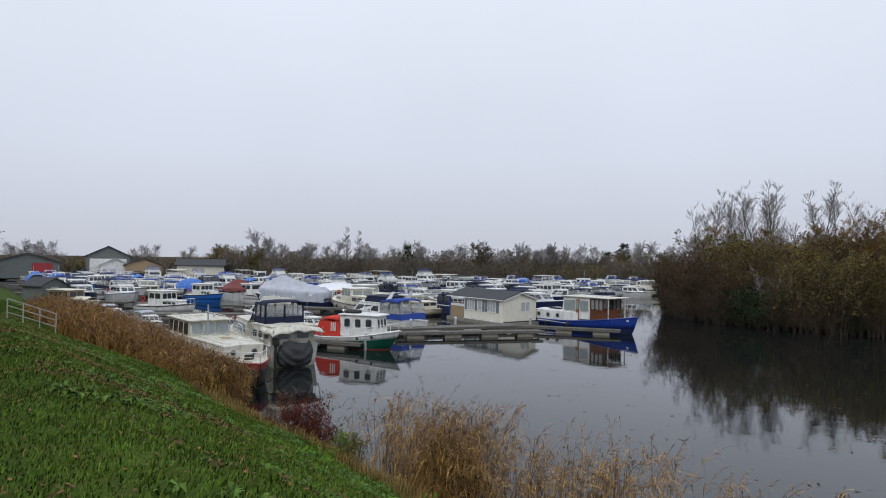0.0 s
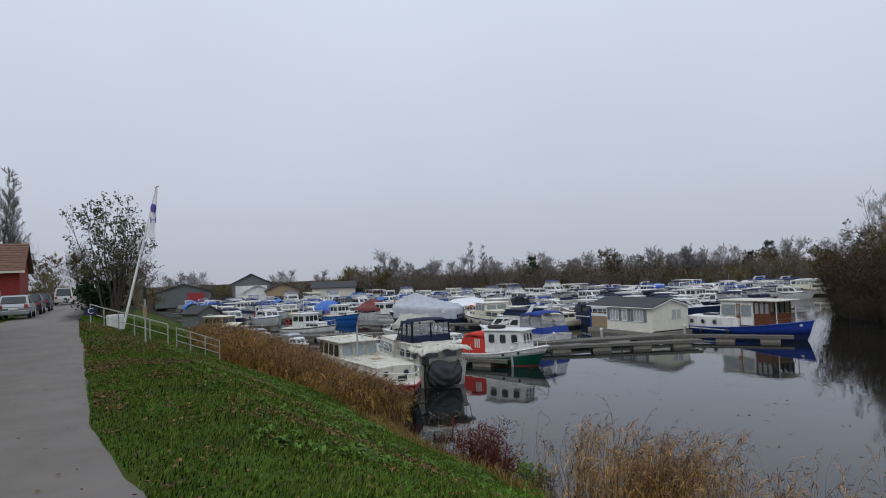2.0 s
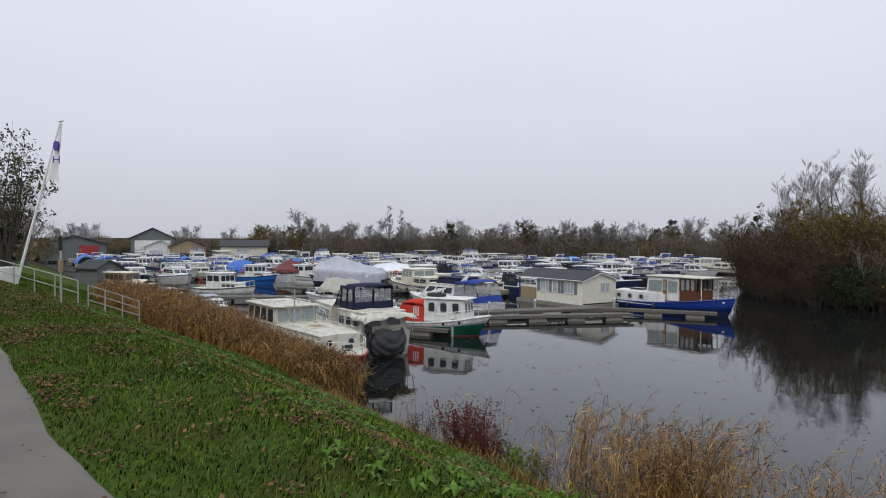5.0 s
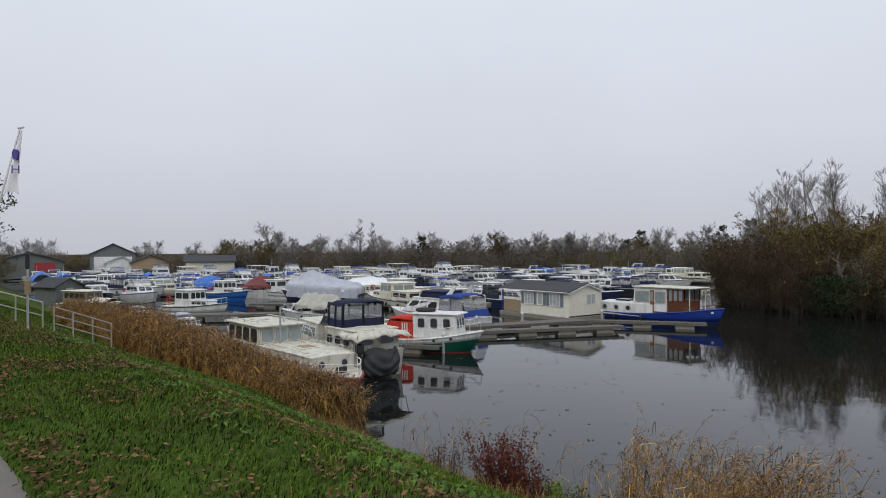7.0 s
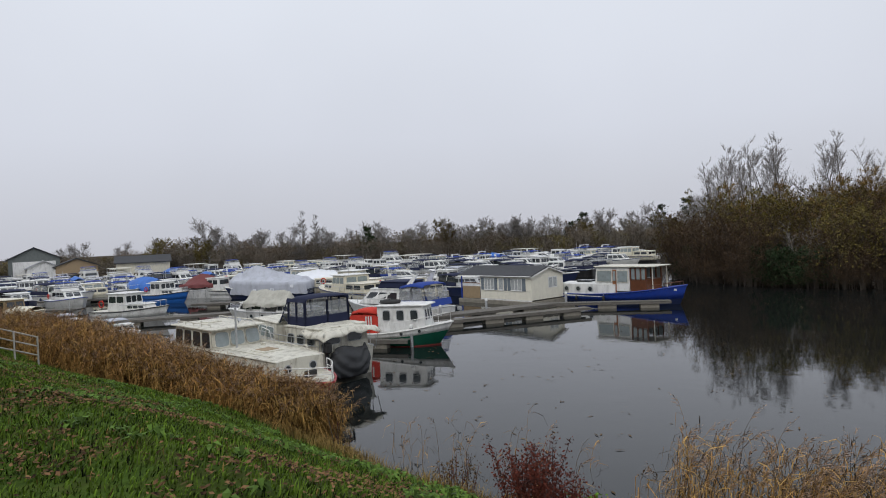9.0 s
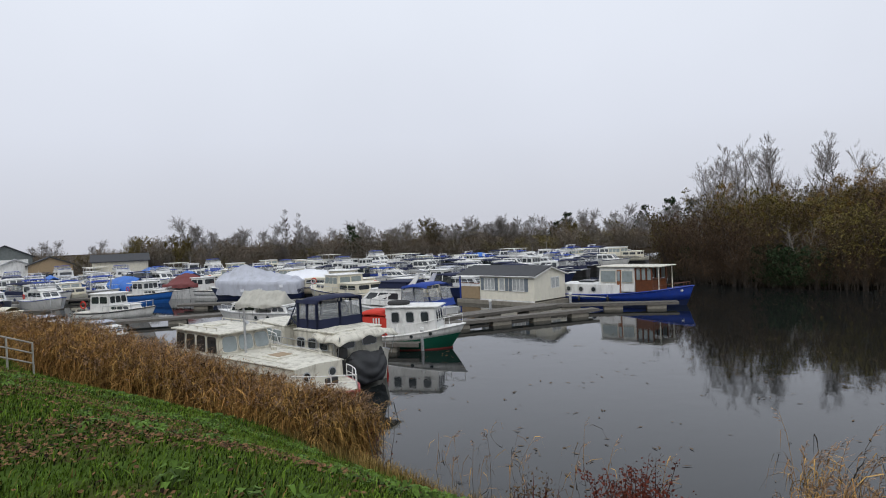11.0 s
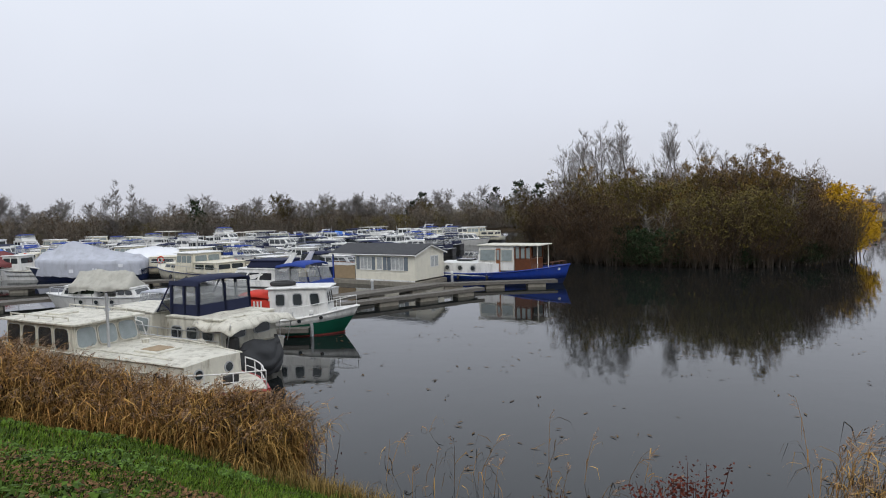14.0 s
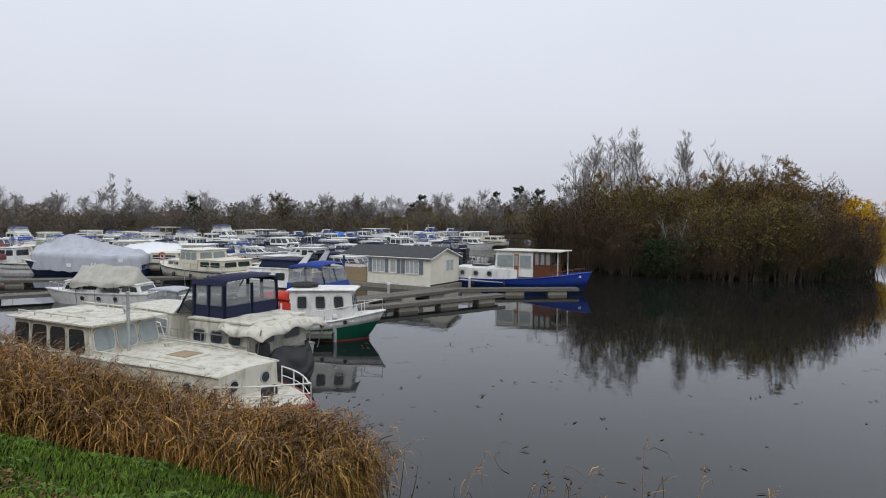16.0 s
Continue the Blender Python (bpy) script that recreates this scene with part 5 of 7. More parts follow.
build_cabin(b, -0.4, 2.5, 1.0, 0.8, 0.75, 0.7, 0.35, 0.05, 0.08, WHITE, WHITE, 2, 2, 1, GLASS, WHITE, 0.3, 0.85, 0.03)
build_cabin(b, -3.1, -1.6, 1.0, 1.0, 0.7, 0.55, 0.2, 0.3, 0.08, WHITE, WHITE, 2, 1, 1, GLASS, WHITE, 0.3, 0.85, 0.03, "aft_screen")
build_shroud(b, h, -2.6, 1.7, lambda u: 2.5 - 0.28 * abs(u - 0.62), lambda u: 1.38 + 0.1 * u, lambda u: 1.15 + 0.08 * math.sin(u * 12), BUFFTARP, 8, "cabin_cover", 0.0, "creased buff cover over a ridge pole", 0.9)
build_rail(b, h, 0.6, 0.98, 0.4, 4)
build_portholes(b, h, (0.3, 0.45, 0.6), 0.55, 0.13)
berth(3, -11.2, 52.0, -38, 0.85)


def brown_launch():
    m, L = moored((-45.5, 72.4), (-38.2, 69.0))
    b = thing("old_launch", m, "old cream launch with a brown wooden cabin", "boat", MAR)
    h = Hull(L, 2.6, 0.8, 1.15, 0.4, 2.6, 0.06)
    build_hull(b, h, CREAM, 0.3, BLACK, CREAM, CREAM)
    build_cabin(b, -3.0, 0.6, 1.1, 1.0, 0.8, 1.3, 0.15, 0.05, 0.05, TAN, CREAM, 4, 2, 2, GLASS, None, 0.45, 0.85, 0.15, "cabin")
    build_tarp(b, h, 0.6, 3.2, lambda u: 1.45, 0.5, CREAM, 0.1, "deck_cover", seed=12)


brown_launch()


def boat_hut():
    m = pose(-47.4, 74.2, WATER, 0, 0, -25)
    b = thing("boat_hut", m, "small grey-green wooden hut on a float", "hut")
    part("float", box(bmesh.new(), -2.2, 2.2, -1.9, 1.9, -0.3, 0.4, 0.05), FLOAT, b)
    bm = bmesh.new()
    loft(bm, [[(x, -1.5, 0.4), (x, -1.5, 2.5), (x, 0, 3.3), (x, 1.5, 2.5), (x, 1.5, 0.4)] for x in (-1.8, 1.8)])
    wall = part("wall", bm, SHED, b)
    for sgn in (1, -1):
        bm = bmesh.new()
        loft(bm, [[(x, sgn * 1.8, 2.33), (x, 0, 3.32), (x, 0, 3.42), (x, sgn * 1.8, 2.43)] for x in (-2.05, 2.05)])
        part("roof", bm, ROOFING, b)
    for k in range(12):
        y = -1.42 + k * 0.258
        part("board", box(bmesh.new(), 1.8, 1.82, y - 0.12, y + 0.12, 0.42, 2.45), SHED, wall)
    part("door", box(bmesh.new(), 1.82, 1.85, -0.4, 0.45, 0.45, 2.3), GALV, b, "pale grey door")


boat_hut()

# ---- plants ----
BARK = material("grey_brown_bark", (0.060, 0.048, 0.037), 0.95, vary=0.25, scale=3)
PALEBARK = material("pale_birch_bark", (0.30, 0.27, 0.23), 0.9, vary=0.2, scale=3)
TWIG = material("bare_brown_twigs", (0.088, 0.062, 0.044), 0.95, vary=0.28, islands=True, bump=0, spec=0.12)
# bark of the far woods, its colour lightened to paint in mist
HAZEBARK = material("hazed_grey_bark", (0.16, 0.145, 0.125), 0.95, vary=0.2, scale=3)
# brown twigs of the far scrub, with distance haze mixed into the colour
HAZETWIG = material("hazed_grey_brown_twigs", (0.205, 0.180, 0.150), 0.95, vary=0.25, islands=True, bump=0, spec=0.12)
# grey twigs, base colour raised as painted haze; some island trees share it
HAZEGREYTWIG = material("hazed_bare_grey_twigs", (0.21, 0.195, 0.185), 0.95, vary=0.25, islands=True, bump=0, spec=0.12)
OLIVELEAF = material("olive_autumn_leaves", (0.118, 0.096, 0.027), 0.85, vary=0.3, islands=True, bump=0, spec=0.12)
YELLOWLEAF = material("yellow_autumn_leaves", (0.52, 0.32, 0.014), 0.8, vary=0.25, islands=True, bump=0, spec=0.12)
OCHRELEAF = material("ochre_autumn_leaves", (0.165, 0.10, 0.026), 0.85, vary=0.3, islands=True, bump=0, spec=0.12)
RUSTLEAF = material("rust_brown_leaves", (0.092, 0.060, 0.032), 0.9, vary=0.3, islands=True, bump=0, spec=0.12)
DARKLEAF = material("evergreen_leaves", (0.022, 0.038, 0.016), 0.8, vary=0.3, islands=True, bump=0, spec=0.12)
GREENLEAF = material("fresh_green_leaves", (0.10, 0.19, 0.022), 0.8, vary=0.25, islands=True, bump=0, spec=0.12)


def ribs(verts, faces, pts, radii, sides=3):
    """A tapered stem appended to plain lists."""
    base = len(verts)
    for i, p in enumerate(pts):
        d = (pts[min(i + 1, len(pts) - 1)] - pts[max(i - 1, 0)])
        d = d.normalized() if d.length > 1e-6 else Vector((0, 0, 1))
        u = d.orthogonal().normalized()
        v = d.cross(u)
        for k in range(sides):
            a = 2 * math.pi * k / sides
            verts.append(tuple(p + (u * math.cos(a) + v * math.sin(a)) * radii[i]))
    for i in range(len(pts) - 1):
        for k in range(sides):
            a, b = base + i * sides + k, base + i * sides + (k + 1) % sides
            faces.append((a, b, b + sides, a + sides))


def sliver(verts, faces, a, b, w, rnd):
    """A far twig: one tapering blade."""
    side = Vector((rnd.uniform(-1, 1), rnd.uniform(-1, 1), rnd.uniform(-0.4, 0.4))).normalized() * w
    k = len(verts)
    verts += [tuple(a - side), tuple(a + side), tuple(b)]
    faces.append((k, k + 1, k + 2))


def strip(verts, faces, pts, widths, rnd):
    """A twig seen only from afar: a narrow flat sliver."""
    side = Vector((rnd.uniform(-1, 1), rnd.uniform(-1, 1), rnd.uniform(-0.4, 0.4))).normalized()
    base = len(verts)
    for p, w in zip(pts, widths):
        verts += [tuple(p - side * w), tuple(p + side * w)]
    for i in range(len(pts) - 1):
        a = base + 2 * i
        faces.append((a, a + 1, a + 3, a + 2))


def leaf_at(verts, faces, p, size, rnd):
    u = Vector((rnd.uniform(-1, 1), rnd.uniform(-1, 1), rnd.uniform(-1, 1))).normalized()
    v = u.orthogonal().normalized() * size * 0.55
    u = u * size
    b = len(verts)
    verts += [tuple(p - u), tuple(p + v), tuple(p + u), tuple(p - v)]
    faces.append((b, b + 1, b + 2, b + 3))


def wander(rnd, p, d, length, steps, wobble, up=0.0):
    pts = [p]
    for _ in range(steps):
        d = (d + Vector((rnd.gauss(0, wobble), rnd.gauss(0, wobble), rnd.gauss(0, wobble) + up))).normalized()
        p = p + d * (length / steps)
        pts.append(p)
    return pts, d


def tree(name, label, seed, height, stems, spread, branches, twigs, leaves, leaf_size, bark, twig, leafmat, lean=0.0, low=0.25, upward=0.06,
         twig_r=0.012, group="", category="tree", leaf_low=0.0, trunk_r=None, reach=0.38, limb=0.5):
    """A tree or thicket: tapered stems, limbs, twigs and separate leaves, all as real geometry."""
    rnd = random.Random(seed)
    tv, tf, cv, cf, lv, lf = [], [], [], [], [], []
    r0 = trunk_r or height * 0.012
    for s in range(stems):
        a = rnd.uniform(0, 6.283)
        off = Vector((math.cos(a), math.sin(a), 0)) * (rnd.uniform(0, spread) if stems > 1 else 0)
        d = (Vector((0, 0, 1)) + off * (0.35 / max(spread, 0.3)) * (1 if stems > 1 else 0) + Vector((rnd.gauss(0, lean), rnd.gauss(0, lean), 0))).normalized()
        hgt = height * rnd.uniform(0.72, 1.0)
        pts, _ = wander(rnd, off * 0.5, d, hgt, 7, 0.06, 0.02)
        pts[0] = pts[0] - Vector((0, 0, 0.4))
        ribs(tv, tf, pts, [r0 * (1 - 0.93 * i / 7) for i in range(8)], 5)
        for b in range(branches):
            k = rnd.uniform(low, 0.98)
            i = min(int(k * 7), 6)
            o = pts[i].lerp(pts[i + 1], k * 7 - i)
            a = rnd.uniform(0, 6.283)
            bd = Vector((math.cos(a), math.sin(a), rnd.uniform(0.25, 1.1))).normalized()
            bl = hgt * reach * (1.15 - k) * rnd.uniform(0.5, 1.2) + 0.5
            bp, _ = wander(rnd, o, bd, bl, 4, 0.14, upward)
            br = r0 * (1 - 0.85 * k) * limb
            if br > 0.02:
                ribs(tv, tf, bp, [br, br * 0.75, br * 0.55, br * 0.35, br * 0.12], 3)
            else:
                strip(cv, cf, bp, [br * 1.2, br, br * 0.75, br * 0.5, br * 0.15], rnd)
            for w in range(twigs):
                j = rnd.uniform(0.2, 1.0) * 4
                q = min(int(j), 3)
                o2 = bp[q].lerp(bp[q + 1], j - q)
                wd = (bp[q + 1] - bp[q]).normalized() + Vector((rnd.gauss(0, 0.6), rnd.gauss(0, 0.6), rnd.gauss(0.15, 0.5)))
                wl_ = bl * rnd.uniform(0.2, 0.6)
                wp, _ = wander(rnd, o2, wd.normalized(), wl_, 2, 0.2, upward)
                sliver(cv, cf, wp[0], wp[2], twig_r, rnd)
                sliver(cv, cf, wp[1], wp[1] + (wp[2] - wp[1]).cross(Vector((0.6, 0.3, 1))) * 0.6 + (wp[2] - wp[0]) * 0.3, twig_r * 0.8, rnd)
                for _ in range(leaves):
                    if rnd.random() < 0.9 and o2.z > leaf_low:
                        leaf_at(lv, lf, wp[1].lerp(wp[2], rnd.random()) + Vector((rnd.gauss(0, 0.08), rnd.gauss(0, 0.08), rnd.gauss(0, 0.08))), leaf_size * rnd.uniform(0.6, 1.3), rnd)
    t = new(name)
    tagged(t, label, category, group)
    raw("trunk", tv, tf, bark, t)
    raw("crown", cv, cf, twig, t)
    if lf:
        raw("leaves", lv, lf, leafmat, t)
    return t


def plant(proto, x, y, z, turn, size, tall=1.0):
    c = copy_thing(proto, pose(x, y, z, 0, 0, turn))
    c.scale = (size, size, size * tall)
    return c


ISL = "trees on the wooded island"
isl = [
    tree("tree", "tall bare grey poplar with upright branches", 11, 17, 1, 0, 64, 30, 0, 0, BARK, HAZEGREYTWIG, None, 0.02, 0.22, 0.2, 0.012, ISL, trunk_r=0.12, reach=0.22, limb=0.28),
    tree("tree", "tall slender bare tree with fine grey twigs", 12, 15, 2, 0.8, 44, 28, 0, 0, BARK, HAZEGREYTWIG, None, 0.03, 0.2, 0.18, 0.012, ISL, trunk_r=0.10, reach=0.24, limb=0.28),
    tree("thicket", "brown leafless thicket at the water's edge", 13, 7.5, 16, 3.2, 13, 9, 1, 0.085, BARK, TWIG, RUSTLEAF, 0.12, 0.06, 0.08, 0.017, ISL, "thicket", trunk_r=0.05, reach=0.42),
    tree("thicket", "thicket with fading olive leaves", 14, 9.0, 13, 3.0, 13, 7, 3, 0.095, BARK, TWIG, OLIVELEAF, 0.1, 0.12, 0.08, 0.014, ISL, "thicket", trunk_r=0.055, reach=0.40),
    tree("tree", "young tree with sparse ochre leaves", 15, 11.0, 4, 1.2, 28, 10, 7, 0.07, BARK, TWIG, OCHRELEAF, 0.06, 0.25, 0.1, 0.014, ISL, reach=0.32, leaf_low=3.5),
    tree("thicket", "bright yellow-leaved bush over the water", 16, 7.0, 9, 2.2, 15, 8, 9, 0.10, BARK, TWIG, YELLOWLEAF, 0.12, 0.1, 0.05, 0.012, ISL, "thicket", trunk_r=0.045, reach=0.42),
    tree("thicket", "low dark evergreen scrub on the bank", 17, 4.0, 10, 1.8, 12, 6, 5, 0.11, BARK, TWIG, DARKLEAF, 0.15, 0.05, 0.03, 0.012, ISL, "thicket", trunk_r=0.04, reach=0.5),
    tree("tree", "bare round-headed tree with dark twigs", 18, 13.5, 1, 0, 44, 34, 0, 0, BARK, TWIG, None, 0.04, 0.35, 0.07, 0.013, ISL, reach=0.42, limb=0.4),
    tree("tree", "pale-barked slender birch leaning to the water", 19, 9.5, 2, 0.6, 24, 20, 0, 0, PALEBARK, HAZEGREYTWIG, None, 0.1, 0.3, 0.1, 0.012, ISL, reach=0.3),
]
rnd = random.Random(5)
IC, IA, IB = Vector((46.0, 69.7, 0)), Vector((0.67, -0.74, 0)), Vector((0.74, 0.67, 0))


def on_island(a, b):
    p = IC + IA * (a * 0.68 if a > 0 else a * 0.92) + IB * b
    s, n = p.dot(ALONG), p.dot(ACROSS)
    return p, float(ground_level(s, n))


def island_tree(k, a, b, size, tall=1.0):
    p, z = on_island(a, b)
    plant(isl[k], p.x, p.y, max(z, WATER + 0.05), rnd.uniform(0, 360), size, tall)


# the rim of scrub, then the inner trees
for i in range(46):
    t = math.pi * (0.62 + 1.30 * i / 45)
    a, b = math.cos(t) * 20.5, math.sin(t) * 17.3
    side = math.cos(t)
    k = 2 if rnd.random() < 0.62 else (6 if rnd.random() < 0.45 else 3)
    island_tree(k, a + rnd.uniform(-0.8, 0.8), b + rnd.uniform(-0.6, 0.8), rnd.uniform(0.72, 1.0))
for i in range(44):
    t = math.pi * (0.62 + 1.36 * i / 43)
    island_tree(rnd.choice((2, 2, 6, 3)), math.cos(t) * 21.3 + rnd.uniform(-0.5, 0.5), math.sin(t) * 18.1 + rnd.uniform(-0.4, 0.4), rnd.uniform(0.34, 0.55))
for i in range(52):
    t, r = rnd.uniform(0, 2 * math.pi), math.sqrt(rnd.uniform(0.0, 0.72))
    a, b = math.cos(t) * 20 * r, math.sin(t) * 17 * r
    k = rnd.choice((2, 2, 3, 3, 3, 4, 3, 2))
    island_tree(k, a, b, rnd.uniform(0.95, 1.25) if k != 4 else rnd.uniform(0.72, 0.95))
for a, b, size in ((-16.5, -2.5, 0.95), (-17.5, 0.5, 0.95), (-16.0, 2.0, 1.0), (-15.5, -4.0, 1.0), (-13.5, 2.0, 1.12), (-11.5, -5, 0.9), (-9.0, 4.5, 1.0), (-6.5, 0, 0.95), (-4.0, 5.5, 1.02), (-1.5, 1.0, 0.92), (-16, 3, 1.05), (-12, 5, 1.1), (-8, -3, 1.05), (-3, -3, 0.95), (2.5, 4, 1.0), (-14.5, -8, 0.9), (-5.5, 8, 1.1), (7, 5, 0.85), (-10, 0, 1.08)):
    island_tree(rnd.choice((0, 1)), a, b, size)
for a, b, k, size in ((5.5, 3.0, 7, 1.05), (15.5, 9.5, 8, 1.5), (13, -11.5, 8, 0.95), (-4.0, -15.5, 8, 0.8), (-12.5, -12, 8, 0.8), (3.5, -15.5, 8, 0.7), (9, -13.5, 8, 0.75)):
    island_tree(k, a, b, size)
for a, b, size in ((22.6, -1.5, 0.72), (22.8, 1.5, 0.85), (21.6, -4.0, 0.42), (22.0, 4.5, 1.0), (21.0, 8.5, 1.2), (19.0, 12.0, 1.3)):
    island_tree(5, a, b, size)
for a, b, size in ((1.5, -4, 0.95), (-8.5, -6, 0.85), (10.5, 2, 0.95), (-2, -9, 0.85)):
    island_tree(4, a, b, size)
for p in isl:
    FAR_AWAY.append(p)

# the woods round the lake
WDS = "trees on the far bank"
woods = [
    tree("tree", "bare spreading tree on the far bank", 31, 11, 2, 0.5, 44, 46, 0, 0, HAZEBARK, HAZEGREYTWIG, None, 0.05, 0.2, 0.05, 0.017, WDS, trunk_r=0.13, reach=0.45, limb=0.26),
    tree("tree", "bare upright poplar on the far bank", 32, 13, 1, 0, 70, 50, 0, 0, HAZEBARK, HAZEGREYTWIG, None, 0.02, 0.15, 0.2, 0.015, WDS, trunk_r=0.10, reach=0.15, limb=0.26),
    tree("tree", "far tree with fading yellow-green leaves", 33, 10, 3, 1.2, 22, 14, 4, 0.12, HAZEBARK, TWIG, OLIVELEAF, 0.05, 0.2, 0.08, 0.03, WDS, reach=0.38),
    tree("thicket", "brown scrub along the far bank", 34, 6.0, 14, 3.6, 10, 7, 1, 0.12, HAZEBARK, HAZETWIG, RUSTLEAF, 0.12, 0.05, 0.06, 0.042, WDS, "thicket", trunk_r=0.06, reach=0.45),
    tree("tree", "dark conifer on the far bank", 35, 11, 1, 0, 70, 9, 6, 0.15, HAZEBARK, TWIG, DARKLEAF, 0.02, 0.15, -0.05, 0.03, WDS, reach=0.3),
    tree("thicket", "olive-brown scrub along the far bank", 36, 5.0, 12, 3.4, 9, 7, 2, 0.13, HAZEBARK, HAZETWIG, OLIVELEAF, 0.12, 0.05, 0.05, 0.042, WDS, "thicket", trunk_r=0.06, reach=0.45),
]
rnd = random.Random(8)


def far_tree(k, x, y, size, tall=1.0):
    p = Vector((x, y, 0))
    z = float(ground_level(p.dot(ALONG), p.dot(ACROSS)))
    plant(woods[k], x, y, max(z, WATER + 0.2), rnd.uniform(0, 360), size, tall)


def bank_y(x):
    return 160 + 0.10 * x


for i in range(64):
    x = -62 + 172 * i / 63 + rnd.uniform(-1, 1)
    far_tree(rnd.choice((3, 3, 5)), x, bank_y(x) + rnd.uniform(0, 5), rnd.uniform(0.75, 1.15))
    if i % 2:
        far_tree(rnd.choice((3, 5, 3)), x, bank_y(x) + rnd.uniform(8, 16), rnd.uniform(1.0, 1.4))
for x, dy, k, size in ((-47, 8, 0, 1.15), (-43.5, 8, 0, 1.0), (-29, 4, 0, 0.95), (-22, 5, 1, 0.95), (-25, 4, 1, 1.02), (-19, 9, 0, 0.9), (-9, 3, 4, 0.85), (-5.5, 5, 0, 0.95), (2, 8, 0, 0.9),
                       (10.5, 5, 2, 1.1), (12, 9, 0, 1.0), (18, 7, 0, 0.95), (24.5, 6, 0, 0.92), (27, 5, 0, 0.95), (30, 8, 0, 0.9), (33, 5, 0, 0.88), (45, 10, 4, 0.75), (55, 30, 4, 1.05), (58, 28, 0, 1.1),
                       (62, 26, 0, 1.1), (66, 14, 2, 0.9), (71, 22, 0, 1.2), (76, 20, 4, 1.15), (80, 14, 2, 1.0), (86, 18, 0, 1.2), (92, 24, 4, 1.35), (97, 26, 4, 1.3), (104, 20, 2, 1.1), (-55, 6, 3, 1.1)):
    far_tree(k, x, bank_y(x) + dy, size * 1.02)
for i in range(46):
    x = -60 + 165 * i / 45 + rnd.uniform(-2, 2)
    far_tree(rnd.choice((0, 0, 0, 2)), x, bank_y(x) + rnd.uniform(3, 22), rnd.uniform(0.62, 0.98))
for i in range(46):
    x = -160 + 105 * i / 45
    far_tree(rnd.choice((3, 0, 5)), x, 195 + rnd.uniform(-12, 30), rnd.uniform(0.75, 1.0))
for i in range(30):
    x = -128 + 62 * i / 29
    far_tree(rnd.choice((3, 5, 3)), x, 174 + rnd.uniform(-3, 6), rnd.uniform(0.65, 0.9))
# the east shore beyond the island
for s, n, k, size in ((22, 176, 4, 1.0), (30, 178, 4, 0.9), (8, 172, 0, 0.95), (-4, 174, 0, 0.8), (-12, 178, 4, 0.7), (38, 174, 0, 0.9), (46, 172, 3, 1.0), (54, 172, 5, 1.0), (-20, 176, 3, 0.9), (64, 172, 3, 1.0), (74, 174, 0, 1.0), (84, 174, 3, 1.1), (-30, 176, 3, 0.9)):
    q = sn(s, n)
    far_tree(k, q.x, q.y, size)
for i in range(44):
    q = sn(-70 + 3.6 * i + rnd.uniform(-1, 1), 166 + rnd.uniform(-2, 3))
    far_tree(rnd.choice((3, 5, 3)), q.x, q.y, rnd.uniform(0.3, 0.55))
for p in woods:
    FAR_AWAY.append(p)

# ---- grass, leaves and reeds on the bank ----
BLADE = material("grass_blades", (0.074, 0.124, 0.013), 0.7, vary=0.44, scale=0.5, islands=True, bump=0, spec=0.12)
WEEDLEAF = material("broad_weed_leaves", (0.07, 0.125, 0.02), 0.7, vary=0.3, islands=True, bump=0, spec=0.15)
DRYBLADE = material("dry_grass_blades", (0.20, 0.135, 0.045), 0.85, vary=0.3, islands=True, bump=0, spec=0.12)
DEADLEAF = material("fallen_brown_leaves", (0.125, 0.070, 0.034), 0.9, vary=0.42, islands=True, bump=0, spec=0.12)
REED = material("dry_reed_stems", (0.25, 0.14, 0.048), 0.8, vary=0.45, scale=0.5, islands=True, bump=0, spec=0.12)
REEDLEAF = material("dry_reed_leaves", (0.285, 0.172, 0.054), 0.85, vary=0.5, scale=0.5, islands=True, bump=0, spec=0.12)
PLUME = material("reed_plumes", (0.235, 0.155, 0.10), 0.95, vary=0.35, islands=True, bump=0, spec=0.12)
RUSTREED = material("rust_reed_leaves", (0.22, 0.117, 0.037), 0.85, vary=0.5, scale=0.5, islands=True, bump=0, spec=0.12)
DOCK = material("dark_red_dock_stalks", (0.085, 0.022, 0.014), 0.9, vary=0.3, islands=True, bump=0, spec=0.12)


def levels(s, n):
    """Height of the ground sheet itself, read between its grid points."""
    s, n = np.asarray(s, float), np.asarray(n, float)
    i = np.clip(np.searchsorted(ss, s) - 1, 0, len(ss) - 2)
    j = np.clip(np.searchsorted(nn, n) - 1, 0, len(nn) - 2)
    u, v = (s - ss[i]) / (ss[i + 1] - ss[i]), (n - nn[j]) / (nn[j + 1] - nn[j])
    return (Z[i, j] * (1 - u) + Z[i + 1, j] * u) * (1 - v) + (Z[i, j + 1] * (1 - u) + Z[i + 1, j + 1] * u) * v


